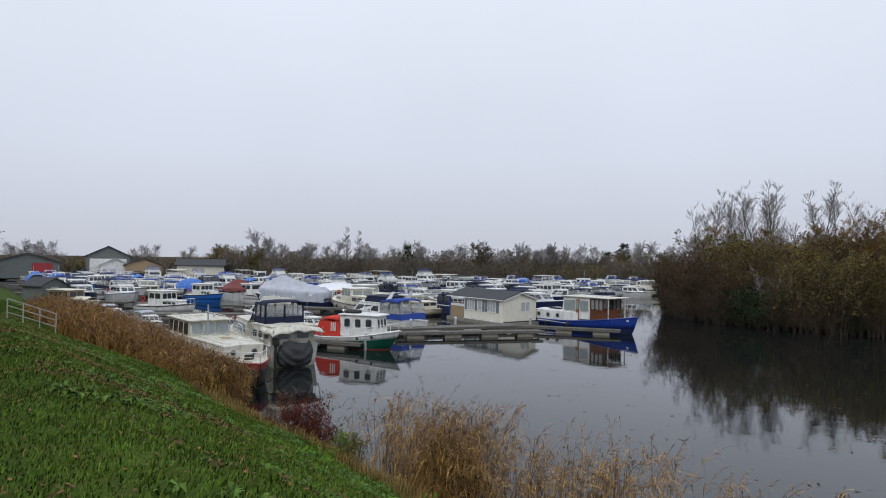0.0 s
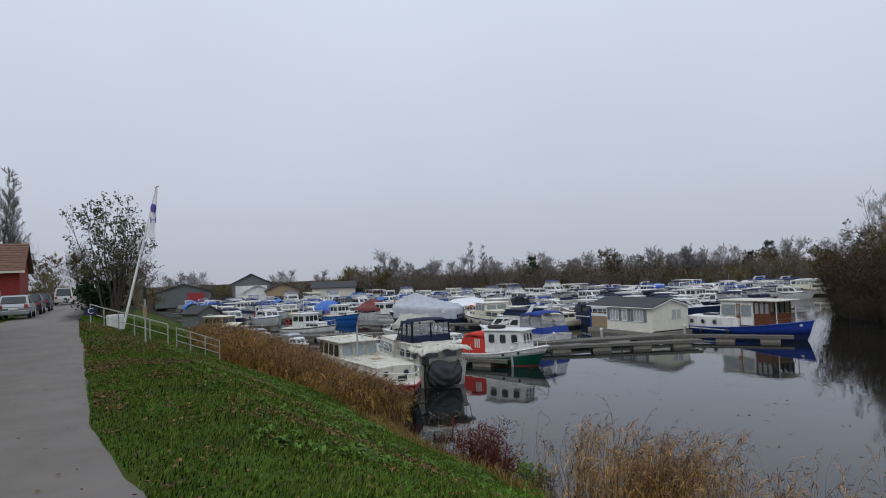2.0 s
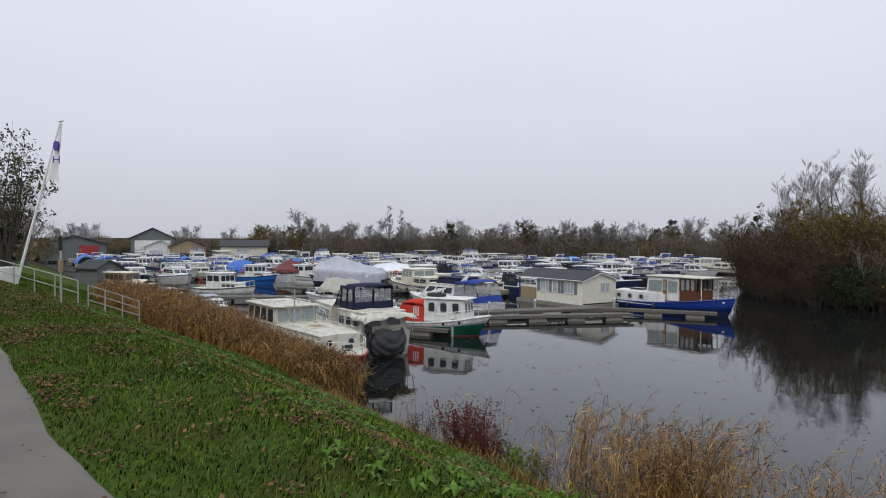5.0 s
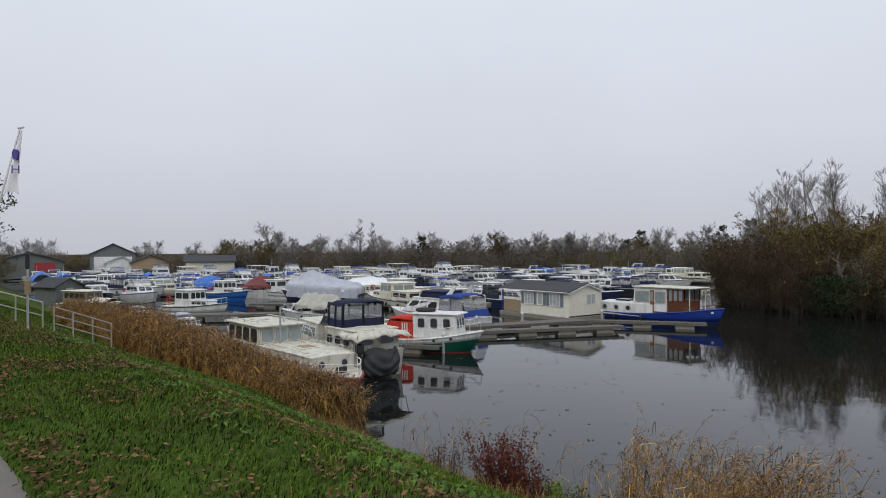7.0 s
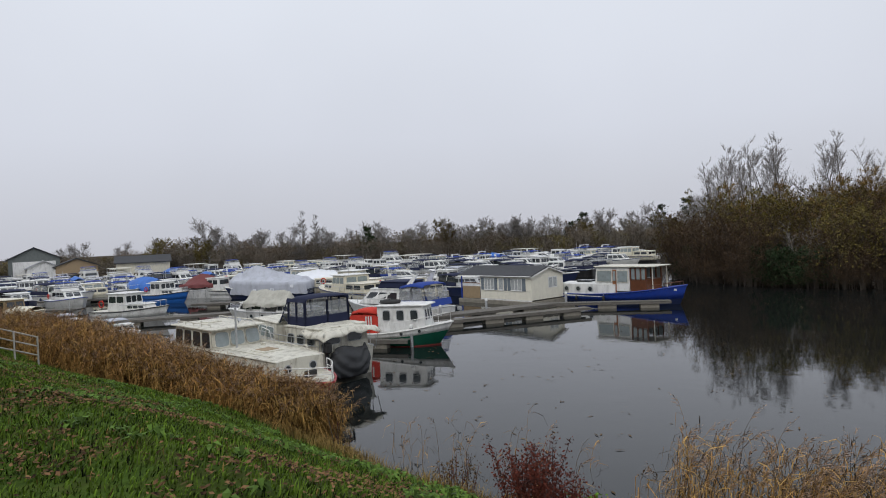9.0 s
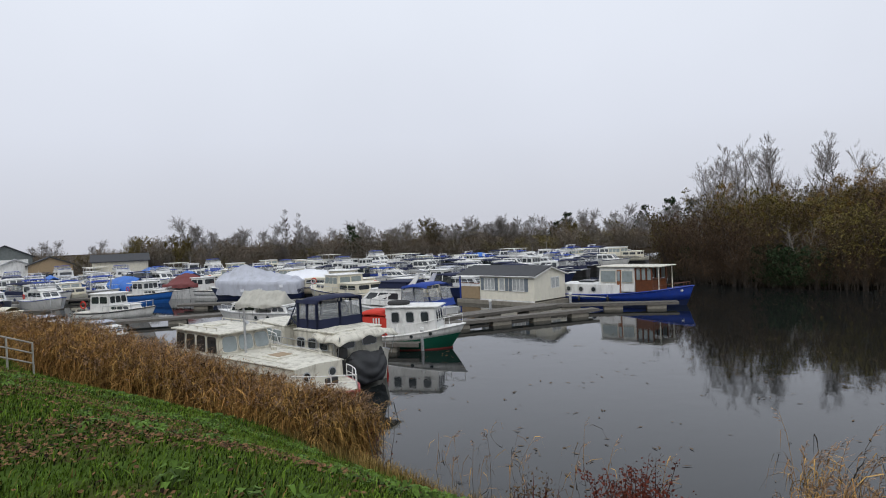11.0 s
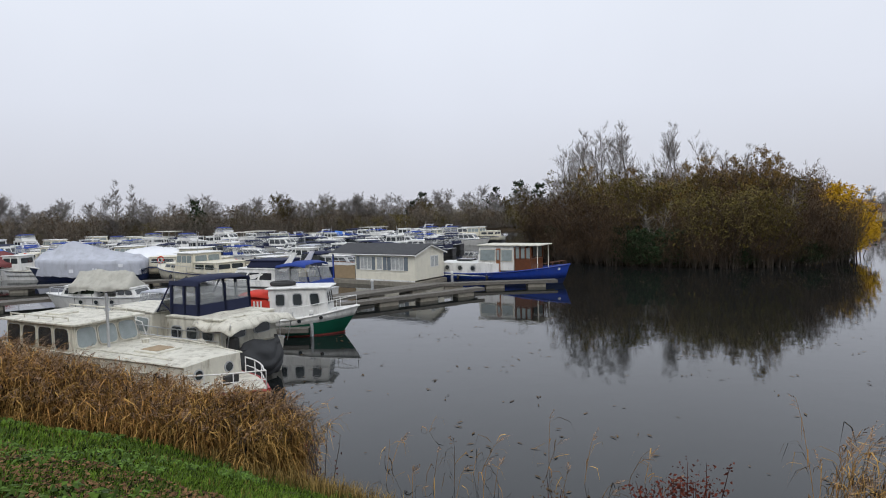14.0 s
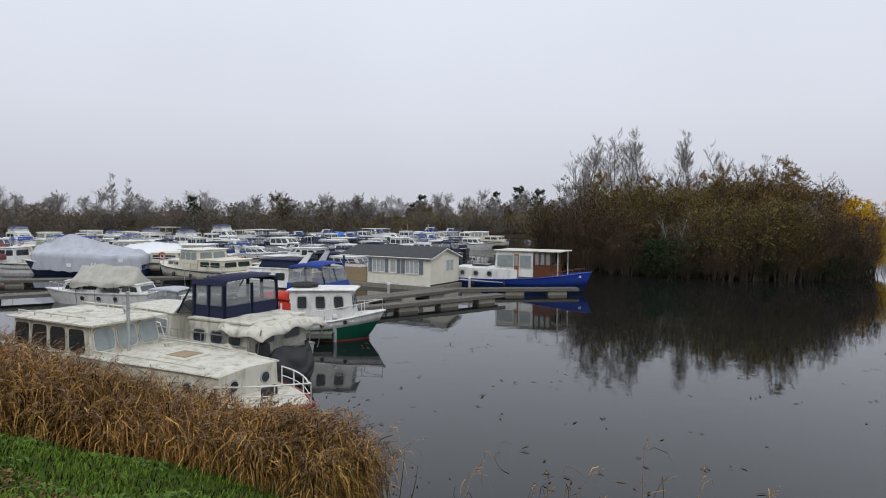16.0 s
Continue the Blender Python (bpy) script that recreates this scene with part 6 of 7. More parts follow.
def blades(name, label, count, s0, s1, n0, n1, hgt, width, mat, seed, bias=1.0, clump=0.0):
    rg = np.random.default_rng(seed)
    s = s0 + (s1 - s0) * rg.random(count) ** bias
    n = np.maximum(n0, edge_line(s) - 0.02) + (n1 - np.maximum(n0, edge_line(s))) * rg.random(count)
    if clump:
        dense = np.sin(s * 2.1 + 3 * np.sin(n * 1.3)) * np.sin(n * 2.7 + 2 * np.sin(s * 0.9))
        keep = rg.random(count) < np.clip(0.55 + clump * dense, 0.05, 1)
        s, n = s[keep], n[keep]
    c = len(s)
    z = levels(s, n) - 0.005
    h = hgt * rg.uniform(0.5, 1.3, c)
    a = rg.uniform(0, 6.283, c)
    lean = h * rg.uniform(0.2, 0.9, c)
    x, y = ALONG.x * s + ACROSS.x * n, ALONG.y * s + ACROSS.y * n
    wx, wy = np.cos(a) * width, np.sin(a) * width
    lx, ly = -np.sin(a) * lean + ACROSS.x * 0.02, np.cos(a) * lean
    base = np.stack([x, y, z], -1)
    W_ = np.stack([wx, wy, 0 * wx], -1)
    m1 = base + np.stack([lx * 0.35, ly * 0.35, h * 0.65], -1)
    tip = base + np.stack([lx, ly, h], -1)
    v = np.stack([base - W_, base + W_, m1 + W_ * 0.7, m1 - W_ * 0.7, tip], 1).reshape(-1, 3)
    i = np.arange(c)[:, None] * 5
    f4 = (i + [0, 1, 2, 3]).tolist()
    f3 = (i + [3, 2, 4]).tolist()
    ob = raw(name, v.tolist(), f4 + f3, mat)
    return tagged(ob, label, "grass", kind="stuff")


blades("grass", "lush green grass on the dike bank", 230000, -3, 24, -2.0, 9.0, 0.045, 0.006, BLADE, 1)
blades("grass", "lush green grass on the dike bank", 60000, 24, 62, -2.8, 8.0, 0.08, 0.012, BLADE, 2)
blades("grass", "rank tufts of green grass on the dike bank", 60000, -3, 40, 0.2, 9.2, 0.085, 0.007, BLADE, 3, 1.0, 1.3)
blades("grass", "straw-coloured blades among the grass", 14000, -3, 34, 0.4, 9.2, 0.07, 0.005, DRYBLADE, 7, 1.0, 1.2)
blades("dry_grass", "dry yellow-brown grass above the water's edge", 15000, -2, 40, 7.8, 10.0, 0.30, 0.007, DRYBLADE, 4)


def broad_weeds(count, seed):
    """Low rosettes of broad pale leaves scattered in drifts through the turf."""
    rnd = random.Random(seed)
    verts, faces = [], []
    while len(faces) < count * 16:
        s0, n0 = rnd.uniform(-2, 34), rnd.uniform(1.2, 8.8)
        if noise.noise((s0 * 0.6, n0 * 0.6, 11.0)) < 0.12:
            continue
        o = sn(s0, n0, float(levels(s0, n0)) + 0.01)
        for k in range(8):
            a = rnd.uniform(0, 6.283)
            out = Vector((math.cos(a), math.sin(a), 0))
            L = rnd.uniform(0.05, 0.12)
            w = Vector((-out.y, out.x, 0)) * L * 0.22
            m1 = o + out * L * 0.5 + Vector((0, 0, L * rnd.uniform(0.5, 0.9)))
            tip = o + out * L * 1.1 + Vector((0, 0, L * rnd.uniform(0.2, 0.7)))
            c = len(verts)
            verts += [tuple(o), tuple(m1 - w), tuple(m1 + w), tuple(tip)]
            faces += [(c, c + 1, c + 2), (c + 1, c + 3, c + 2)]
    tagged(raw("weeds", verts, faces, WEEDLEAF), "low broad-leaved green weeds among the grass", "weeds", kind="stuff")


broad_weeds(1500, 15)

# fallen leaves in drifts
rg = np.random.default_rng(6)
cnt = 330000
s = -2 + 44 * rg.random(cnt)
n = edge_line(s) + 0.05 + 5.2 * rg.random(cnt) ** 1.15
drift = np.array([0.62 * noise.noise((a * 0.5, b * 0.75, 7.0)) + 0.5 * noise.noise((a * 1.9, b * 2.3, 2.0)) for a, b in zip(s, n)])
keep = rg.random(cnt) < np.clip(-0.20 + 0.85 * drift + 0.016 * np.clip(s, 0, 26), 0.012, 0.30)
s, n = s[keep], n[keep]
z = levels(s, n) + 0.03 + 0.03 * rg.random(len(s))
verts, faces = [], []
for a, b, c in zip(s, n, z):
    p = sn(float(a), float(b), float(c))
    t, r = rg.uniform(0, 6.283), rg.uniform(0.015, 0.032)
    u = Vector((math.cos(t), math.sin(t), rg.uniform(-0.5, 0.5))) * r
    v = Vector((-math.sin(t), math.cos(t), rg.uniform(-0.5, 0.5))) * r * 0.6
    k = len(verts)
    verts += [tuple(p - u), tuple(p - u * 0.1 + v), tuple(p + u), tuple(p - u * 0.1 - v)]
    faces.append((k, k + 1, k + 2, k + 3))
for k in range(260):
    a = float(rg.uniform(-1, 30))
    b = float(edge_line(a)) - 0.05 - 3.2 * float(rg.random()) ** 1.8
    p = sn(a, b, float(path_level(a)) + 0.045)
    t, r = rg.uniform(0, 6.283), rg.uniform(0.017, 0.04)
    u = Vector((math.cos(t), math.sin(t), 0.1)) * r
    v = Vector((-math.sin(t), math.cos(t), -0.1)) * r * 0.6
    k = len(verts)
    verts += [tuple(p - u), tuple(p - u * 0.1 + v), tuple(p + u), tuple(p - u * 0.1 - v)]
    faces.append((k, k + 1, k + 2, k + 3))
tagged(raw("fallen_leaves", verts, faces, DEADLEAF), "brown fallen leaves lying in drifts on the grass", "leaves", kind="stuff")


def reed_bed(name, label, places, seed, tall=2.1, leafy=6, plume=1.0, rust=0.6):
    """Reeds: bent stems, long arching leaves and nodding feathery plumes."""
    rnd = random.Random(seed)
    sv, sf, lv, lf, rv, rf, pv, pf = [], [], [], [], [], [], [], []
    for x, y, z, k0 in places:
        h = tall * k0 * rnd.choice((rnd.uniform(0.6, 0.95), rnd.uniform(0.85, 1.22)))
        a = rnd.uniform(0, 6.283)
        d = Vector((math.cos(a) * 0.16 + 0.05, math.sin(a) * 0.16 - 0.05, 1)).normalized()
        o = Vector((x, y, z - 0.1))
        bend = Vector((rnd.uniform(-0.12, 0.34), rnd.uniform(-0.34, 0.12), 0)) * h
        pts = [o, o + d * h * 0.5 + bend * 0.15, o + d * h * 0.85 + bend * 0.45, o + d * h + bend * 0.8]
        ribs(sv, sf, pts, [0.007, 0.006, 0.004, 0.003], 3)
        tuft = noise.noise((x * 0.9, y * 0.9, 3.0)) * 0.9
        for k in range(leafy):
            t = rnd.uniform(0.10, 0.95)
            p = pts[0].lerp(pts[1], t / 0.5) if t < 0.5 else pts[1].lerp(pts[2], min((t - 0.5) / 0.35, 1.1))
            b = rnd.gauss(math.atan2(bend.y, bend.x), 1.3)
            out = Vector((math.cos(b), math.sin(b), 0))
            L = rnd.uniform(0.28, 0.68)
            w = Vector((-out.y, out.x, rnd.uniform(-0.5, 0.5))) * rnd.uniform(0.0045, 0.010)
            rise_ = rnd.uniform(0.15, 0.55)
            q1 = p + out * L * 0.32 + Vector((0, 0, L * rise_))
            q2 = p + out * L * 0.70 + Vector((0, 0, L * (rise_ + rnd.uniform(-0.25, 0.1))))
            q3 = p + out * L * rnd.uniform(0.85, 1.0) + Vector((0, 0, L * (rise_ - rnd.uniform(0.25, 0.95))))
            V, F = (rv, rf) if rnd.random() < rust + tuft else (lv, lf)
            c = len(V)
            V += [tuple(p), tuple(q1 - w), tuple(q1 + w), tuple(q2 - w * 0.8), tuple(q2 + w * 0.8), tuple(q3)]
            F += [(c, c + 1, c + 2), (c + 1, c + 3, c + 4, c + 2), (c + 3, c + 5, c + 4)]
        if rnd.random() < plume:
            top, back = pts[3], pts[2]
            ax = (top - back).normalized()
            nod = (bend.normalized() * 0.8 + Vector((0, 0, -0.25))) if bend.length > 1e-4 else Vector((0.5, 0, -0.2))
            size = rnd.uniform(0.75, 1.25)
            for k in range(20):
                t = k / 19
                p = back.lerp(top, 0.45).lerp(top + ax * 0.12, t) + nod * 0.13 * t * t
                b = rnd.uniform(0, 6.283)
                L = 0.17 * size * (1 - 0.7 * t) * rnd.uniform(0.6, 1.25)
                out = (Vector((math.cos(b), math.sin(b), 0)) * 0.5 + ax * 0.75 + nod * 0.45).normalized()
                w = Vector((rnd.uniform(-1, 1), rnd.uniform(-1, 1), rnd.uniform(-0.3, 0.3))).normalized() * 0.011 * size
                c = len(pv)
                q = p + out * L + Vector((0, 0, -0.25 * L))
                pv += [tuple(p), tuple(p.lerp(q, 0.6) + w), tuple(q), tuple(p.lerp(q, 0.6) - w)]
                pf.append((c, c + 1, c + 2, c + 3))
    root = new(name)
    tagged(root, label, "reeds", kind="stuff")
    raw("stems", sv, sf, REED, root)
    raw("blades", lv, lf, REEDLEAF, root, "straw-coloured reed leaves")
    raw("blades", rv, rf, RUSTREED, root, "rust-brown reed leaves")
    if pf:
        raw("plumes", pv, pf, PLUME, root)
    return root


rnd = random.Random(21)


def reed_places(count, s0, s1, n0, n1, patch=None, rise=False):
    out = []
    while len(out) < count:
        s = rnd.uniform(s0, s1)
        up = n0 if not rise else n0 - min(max(0.3 * (s - 26), 0), 2.9)
        off = rnd.uniform(up, n1 - (0.9 * max(0.0, 1 - (s - s0) / 6) if rise else 0))
        n = off + float(shore_line(s))
        if patch and rnd.random() > patch(s, n):
            continue
        p = sn(s, n)
        out.append((p.x, p.y, max(float(ground_level(s, n)), WATER - 0.35), (0.82 + 0.28 * min(max((s - 29) / 7, 0), 1)) * min(0.45 + 0.5 * (off - up), 1.0) if rise else 1.0))
    return out


reed_bed("reed_bed", "dense belt of dry rust-brown reeds along the bank", reed_places(5200, 26.2, 42, -2.4, 0.8, None, True), 1, 1.75, 10, 0.9, 0.62)
reed_bed("reed_bed", "golden edge of the reed belt", reed_places(700, 25.2, 27.4, -2.0, 0.8, None, True), 9, 1.75, 11, 0.8, 0.2)
reed_bed("reed_bed", "dense belt of dry rust-brown reeds along the bank", reed_places(2400, 42, 54, -2.4, 1.0, None, True), 2, 1.6, 8, 0.8, 0.5)
reed_bed("reed_clump", "tall clump of pale brown plumed reeds", reed_places(380, 11.4, 15.9, -0.2, 2.4, lambda s, n: 0.12 + 0.88 * math.exp(-((s - 13.0) / 0.9) ** 2) + 0.5 * math.exp(-((s - 15.3) / 0.4) ** 2)), 3, 2.4, 12, 1.0, 0.3)
reed_bed("reed_clump", "loose clump of pale brown plumed reeds", reed_places(150, 8.4, 11.6, 0.2, 3.4, lambda s, n: max(0.03, math.sin(s * 4.4)) ** 2), 4, 2.3, 12, 1.0, 0.25)
reed_bed("reed_clump", "thin clump of pale brown plumed reeds", reed_places(150, 3.0, 8.4, 0.3, 4.2, lambda s, n: max(0.04, math.sin(s * 3.2 + 0.6)) ** 2), 5, 2.3, 12, 1.0, 0.25)
reed_bed("reed_clump", "scattered pale reeds in shallow water", reed_places(22, 17, 25, 0.2, 3.8), 6, 1.4, 5, 0.6)

# ---- things on the dike ----


def ground_at(s, n):
    return float(ground_level(s, n))


def sign_post():
    z = ground_at(25.2, 0.95)
    top = 1.5 - z
    p = thing("marker_post", Matrix.Translation(sn(25.2, 0.95, z)), "grey steel marker post with a tan plate", "post")
    part("pole", tube(bmesh.new(), [(0, 0, -0.4), (0, 0, top - 0.1)], 0.028, 8), GALV, p)
    part("lamp_head", tube(bmesh.new(), [(0, 0, top - 0.42), (0, 0, top - 0.36), (0, 0, top - 0.06), (0, 0, top)], [0.032, 0.046, 0.046, 0.02], 8), RUBBER, p)
    bm = bmesh.new()
    box(bm, -0.055, 0.055, -0.04, 0.04, top - 1.02, top - 0.68, 0.01)
    part("plate", bm, TAN, p, "weathered tan plate")


def bank_railing():
    g = thing("gangway_railing", Matrix.Identity(4), "white tubular railing along the edge of the bank", "railing")
    posts = [(41.0, -0.9), (39.5, -0.25), (38.0, 0.4), (36.5, 1.05), (35.0, 1.65), (33.5, 2.3)]
    tops, mids = [], []
    for s, n in posts:
        z = ground_at(s, n)
        tops.append(sn(s, n, z + 1.0))
        mids.append(sn(s, n, z + 0.52))
        part("post", tube(bmesh.new(), [sn(s, n, z - 0.2), sn(s, n, z + 1.0)], 0.028, 7), RAILPAINT, g)
    part("top_rail", tube(bmesh.new(), tops, 0.024, 7), RAILPAINT, g)
    part("middle_rail", tube(bmesh.new(), mids, 0.02, 7), RAILPAINT, g)
    c = thing("letter_sign", Matrix.Translation(sn(39.2, -0.85, ground_at(39.2, -0.6) + 0.75)) @ Matrix.Rotation(math.atan2(ALONG.y, ALONG.x) + math.pi, 4, "Z"), "small dark plate with a white letter C", "sign")
    part("plate", box(bmesh.new(), -0.0, 0.02, -0.3, 0.3, -0.2, 0.2), NAVY, c)
    part("bracket", tube(bmesh.new(), [(-0.03, 0, -0.9), (-0.03, 0, 0.2)], 0.025, 6), GALV, c)
    cu = bpy.data.curves.new("letter", "FONT")
    cu.body, cu.size, cu.align_x, cu.align_y, cu.extrude = "C", 0.4, "CENTER", "CENTER", 0.004
    cu.materials.append(WHITE)
    t = new("letter", cu)
    t.parent = c
    t.matrix_local = pose(0.028, 0, 0, 90, 0, 90)
    low = thing("gangway_railing", Matrix.Identity(4), "white landing rail on the bank", "railing")
    q = [(33.9, 2.7), (33.9, 3.3), (33.95, 3.95), (34.0, 4.6)]
    feet = [sn(a, c, ground_at(a, c)) for a, c in q]
    for hgt in (0.35, 0.65, 0.95):
        part("rail", tube(bmesh.new(), [p + Vector((0, 0, hgt)) for p in feet], 0.026, 6), RAILPAINT, low)
    for p in feet:
        part("post", tube(bmesh.new(), [p - Vector((0, 0, 0.3)), p + Vector((0, 0, 0.97))], 0.028, 6), RAILPAINT, low)


def flag_pole():
    base = sn(42.9, 0.7, ground_at(42.9, 0.7))
    top = Vector((-25.18, 34.64, 7.35))
    f = thing("flag_pole", Matrix.Translation(base), "leaning white flag pole with a limp banner", "flag pole")
    t = top - base
    part("pole", tube(bmesh.new(), [t * -0.03, t * 0.35, t * 0.7, t], [0.075, 0.065, 0.05, 0.04], 8), WHITE, f)
    part("cap", tube(bmesh.new(), [t + Vector((-0.1, 0, 0)), t + Vector((0.2, -0.05, 0.02))], 0.05, 6), WHITE, f)
    bm = bmesh.new()
    rows = []
    for i in range(15):
        v = i / 14
        row_ = []
        for j in range(7):
            u = j / 6
            wide = 0.12 + 0.85 * v ** 1.3
            p = t * (1 - 0.33 * v) + Vector((0.05, -0.06, -0.12)) + Vector((u * wide * 0.85, -0.1 * u * wide, -0.25 * u * v - 0.12 * abs(math.sin(u * 5)) * v)) + Vector((0.03, 0.10, 0)) * math.sin(u * 9 + v * 3) * (0.3 + v)
            row_.append(bm.verts.new(p))
        rows.append(row_)
    for a, c in zip(rows, rows[1:]):
        for k in range(6):
            bm.faces.new((a[k], a[k + 1], c[k + 1], c[k]))
    c = part("banner", bm, FLAGCLOTH, f, "white banner with a purple emblem", smooth=True)
    bm = bmesh.new()
    o = t * 0.86 + Vector((0.24, -0.14, -0.15))
    for k in range(2):
        rr = [bm.verts.new(o + Vector((0.13 * math.cos(2 * math.pi * i / 16), -0.05 + (k - 0.5) * 0.16, 0.26 * math.sin(2 * math.pi * i / 16)))) for i in range(16)]
        bm.faces.new(rr)
    part("emblem", bm, PURPLE, c, "purple disc")
    cu2 = bpy.data.curves.new("letter", "FONT")
    cu2.body, cu2.size, cu2.align_x, cu2.align_y, cu2.extrude = "H", 0.55, "CENTER", "CENTER", 0.004
    cu2.materials.append(PURPLE)
    h2 = new("letter", cu2)
    h2.parent = c
    h2.matrix_local = Matrix.Translation(o + Vector((0.06, -0.16, -0.72))) @ pose(0, 0, 0, 90, 0, 20)
    f2 = thing("planter_box", Matrix.Translation(sn(41.8, 0.3, ground_at(41.8, 0.3))), "white concrete block at the pole's foot", "block")
    part("block", box(bmesh.new(), -0.35, 0.35, -0.3, 0.3, -0.1, 0.75, 0.03), WHITE, f2)


sign_post()
bank_railing()
flag_pole()
dike_tree = tree("tree", "small dike tree with last dark green leaves", 51, 8.6, 16, 1.6, 9, 6, 3, 0.09, BARK, TWIG, HALFLEAF, 0.10, 0.3, 0.10, 0.014, "", reach=0.24, trunk_r=0.06, leaf_low=2.4)
dike_tree.matrix_world = Matrix.Translation(sn(47.0, 0.2, ground_at(47.0, 0.2)))
hedge = tree("bush", "low evergreen bush at the foot of a tree", 52, 2.4, 9, 1.2, 10, 5, 5, 0.12, BARK, TWIG, DARKLEAF, 0.15, 0.05, 0.03, 0.012, "", "bush", trunk_r=0.03, reach=0.5)
hedge.matrix_world = Matrix.Translation(sn(49.0, -0.6, ground_at(49.0, -0.6)))

# ---- the land side of the path ----


def panel_hall():
    b = thing("concrete_hall", Matrix.Identity(4), "tall stained pale concrete panel building", "building")
    for k in range(6):
        s1 = 36.0 - k * 6.0
        for j in range(2):
            bm = bmesh.new()
            z = -0.6 + j * 3.3
            q = [sn(s1 - 5.97, -7.2 - 0.1, z), sn(s1, -7.2 - 0.1, z), sn(s1, -17, z), sn(s1 - 5.97, -17, z)]
            loft(bm, [q, [p + Vector((0, 0, 3.27)) for p in q]])
            part("panel", bm, CONCRETE, b)
    bm = bmesh.new()
    q = [sn(-0.2, -7.1, 5.98), sn(36.1, -7.1, 5.98), sn(36.1, -17.1, 6.9), sn(-0.2, -17.1, 6.9)]
    loft(bm, [q, [p + Vector((0, 0, 0.18)) for p in q]])
    part("roof", bm, GALV, b)


def plank_fence():
    f = thing("board_fence", Matrix.Identity(4), "weathered grey upright board fence along the road", "fence")
    bm = bmesh.new()
    me = None
    for k in range(110):
        s = 36.3 + k * 0.19
        n = -7.25 + 0.07 * (s - 36.3) / 3
        z = -0.35
        a = sn(s, n, z)
        b = box(bmesh.new(), -0.085, 0.085, -0.012, 0.012, 0, 1.9 + 0.03 * math.sin(k * 2.3))
        o = part("board", b, FENCEWOOD, f)
        o.matrix_world = Matrix.Translation(a) @ Matrix.Rotation(math.atan2(ALONG.y, ALONG.x), 4, "Z")
    bm.free()


def red_house():
    b = thing("red_house", Matrix.Identity(4), "red-painted wooden house with a brown tiled roof", "house")
    s0, s1, n0, n1, z0, ze, zr = 77.0, 85.0, -20.0, -7.6, -0.6, 3.7, 6.3
    bm = bmesh.new()
    sm = (s0 + s1) / 2
    prof = lambda n: [sn(s0, n, z0), sn(s0, n, ze), sn(sm, n, zr - 0.1), sn(s1, n, ze), sn(s1, n, z0)]
    loft(bm, [prof(n0), prof(n1)])
    wall = part("wall", bm, REDWOOD, b)
    for sgn, sa in ((-1, s0 - 0.6), (1, s1 + 0.6)):
        bm = bmesh.new()
        loft(bm, [[sn(sa, n, ze - 0.35), sn(sm, n, zr), sn(sm, n, zr + 0.15), sn(sa, n, ze - 0.2)] for n in (n0 - 0.4, n1 + 0.5)])
        r = part("roof", bm, ROOFTILE, b)
        if sgn < 0:
            for k in range(11):
                t0, t1 = k / 11, (k + 1) / 11
                pa = lambda n, t: sn(sa + (sm - sa) * t, n, ze - 0.2 + (zr + 0.35 - ze) * t)
                bm = bmesh.new()
                loft(bm, [[pa(n, t0) + Vector((0, 0, 0.07)), pa(n, t1) + Vector((0, 0, 0.02)), pa(n, t1), pa(n, t0)] for n in (n0 - 0.4, n1 + 0.5)])
                part("tile_course", bm, ROOFTILE, r)
    bm = bmesh.new()
    loft(bm, [[sn(s0 - 0.62, n, ze - 0.42), sn(s0 - 0.62, n, ze - 0.2), sn(s0 - 0.55, n, ze - 0.2), sn(s0 - 0.55, n, ze - 0.42)] for n in (n0 - 0.4, n1 + 0.5)])
    part("fascia", bm, CREAM, b)
    for n, w, z, h in ((-12.6, 2.2, 2.2, 1.1), (-17.0, 1.4, 2.2, 1.0)):
        bm = bmesh.new()
        q = [sn(s0 - 0.03, n + w, z), sn(s0 - 0.03, n, z), sn(s0 - 0.03, n, z + h), sn(s0 - 0.03, n + w, z + h)]
        fr = part("window", pane(bm, q, 0.02, 0.08), WOOD, b)
        part("pane", pane(bmesh.new(), q, 0.035), GLASS, fr, "dark window glass")
    bm = bmesh.new()
    q = [sn(78.6, -16.2, 4.72), sn(78.6, -17.6, 4.72), sn(79.6, -17.6, 5.4), sn(79.6, -16.2, 5.4)]
    pane(bm, q, 0.05)
    part("skylight", bm, GLASS, b)


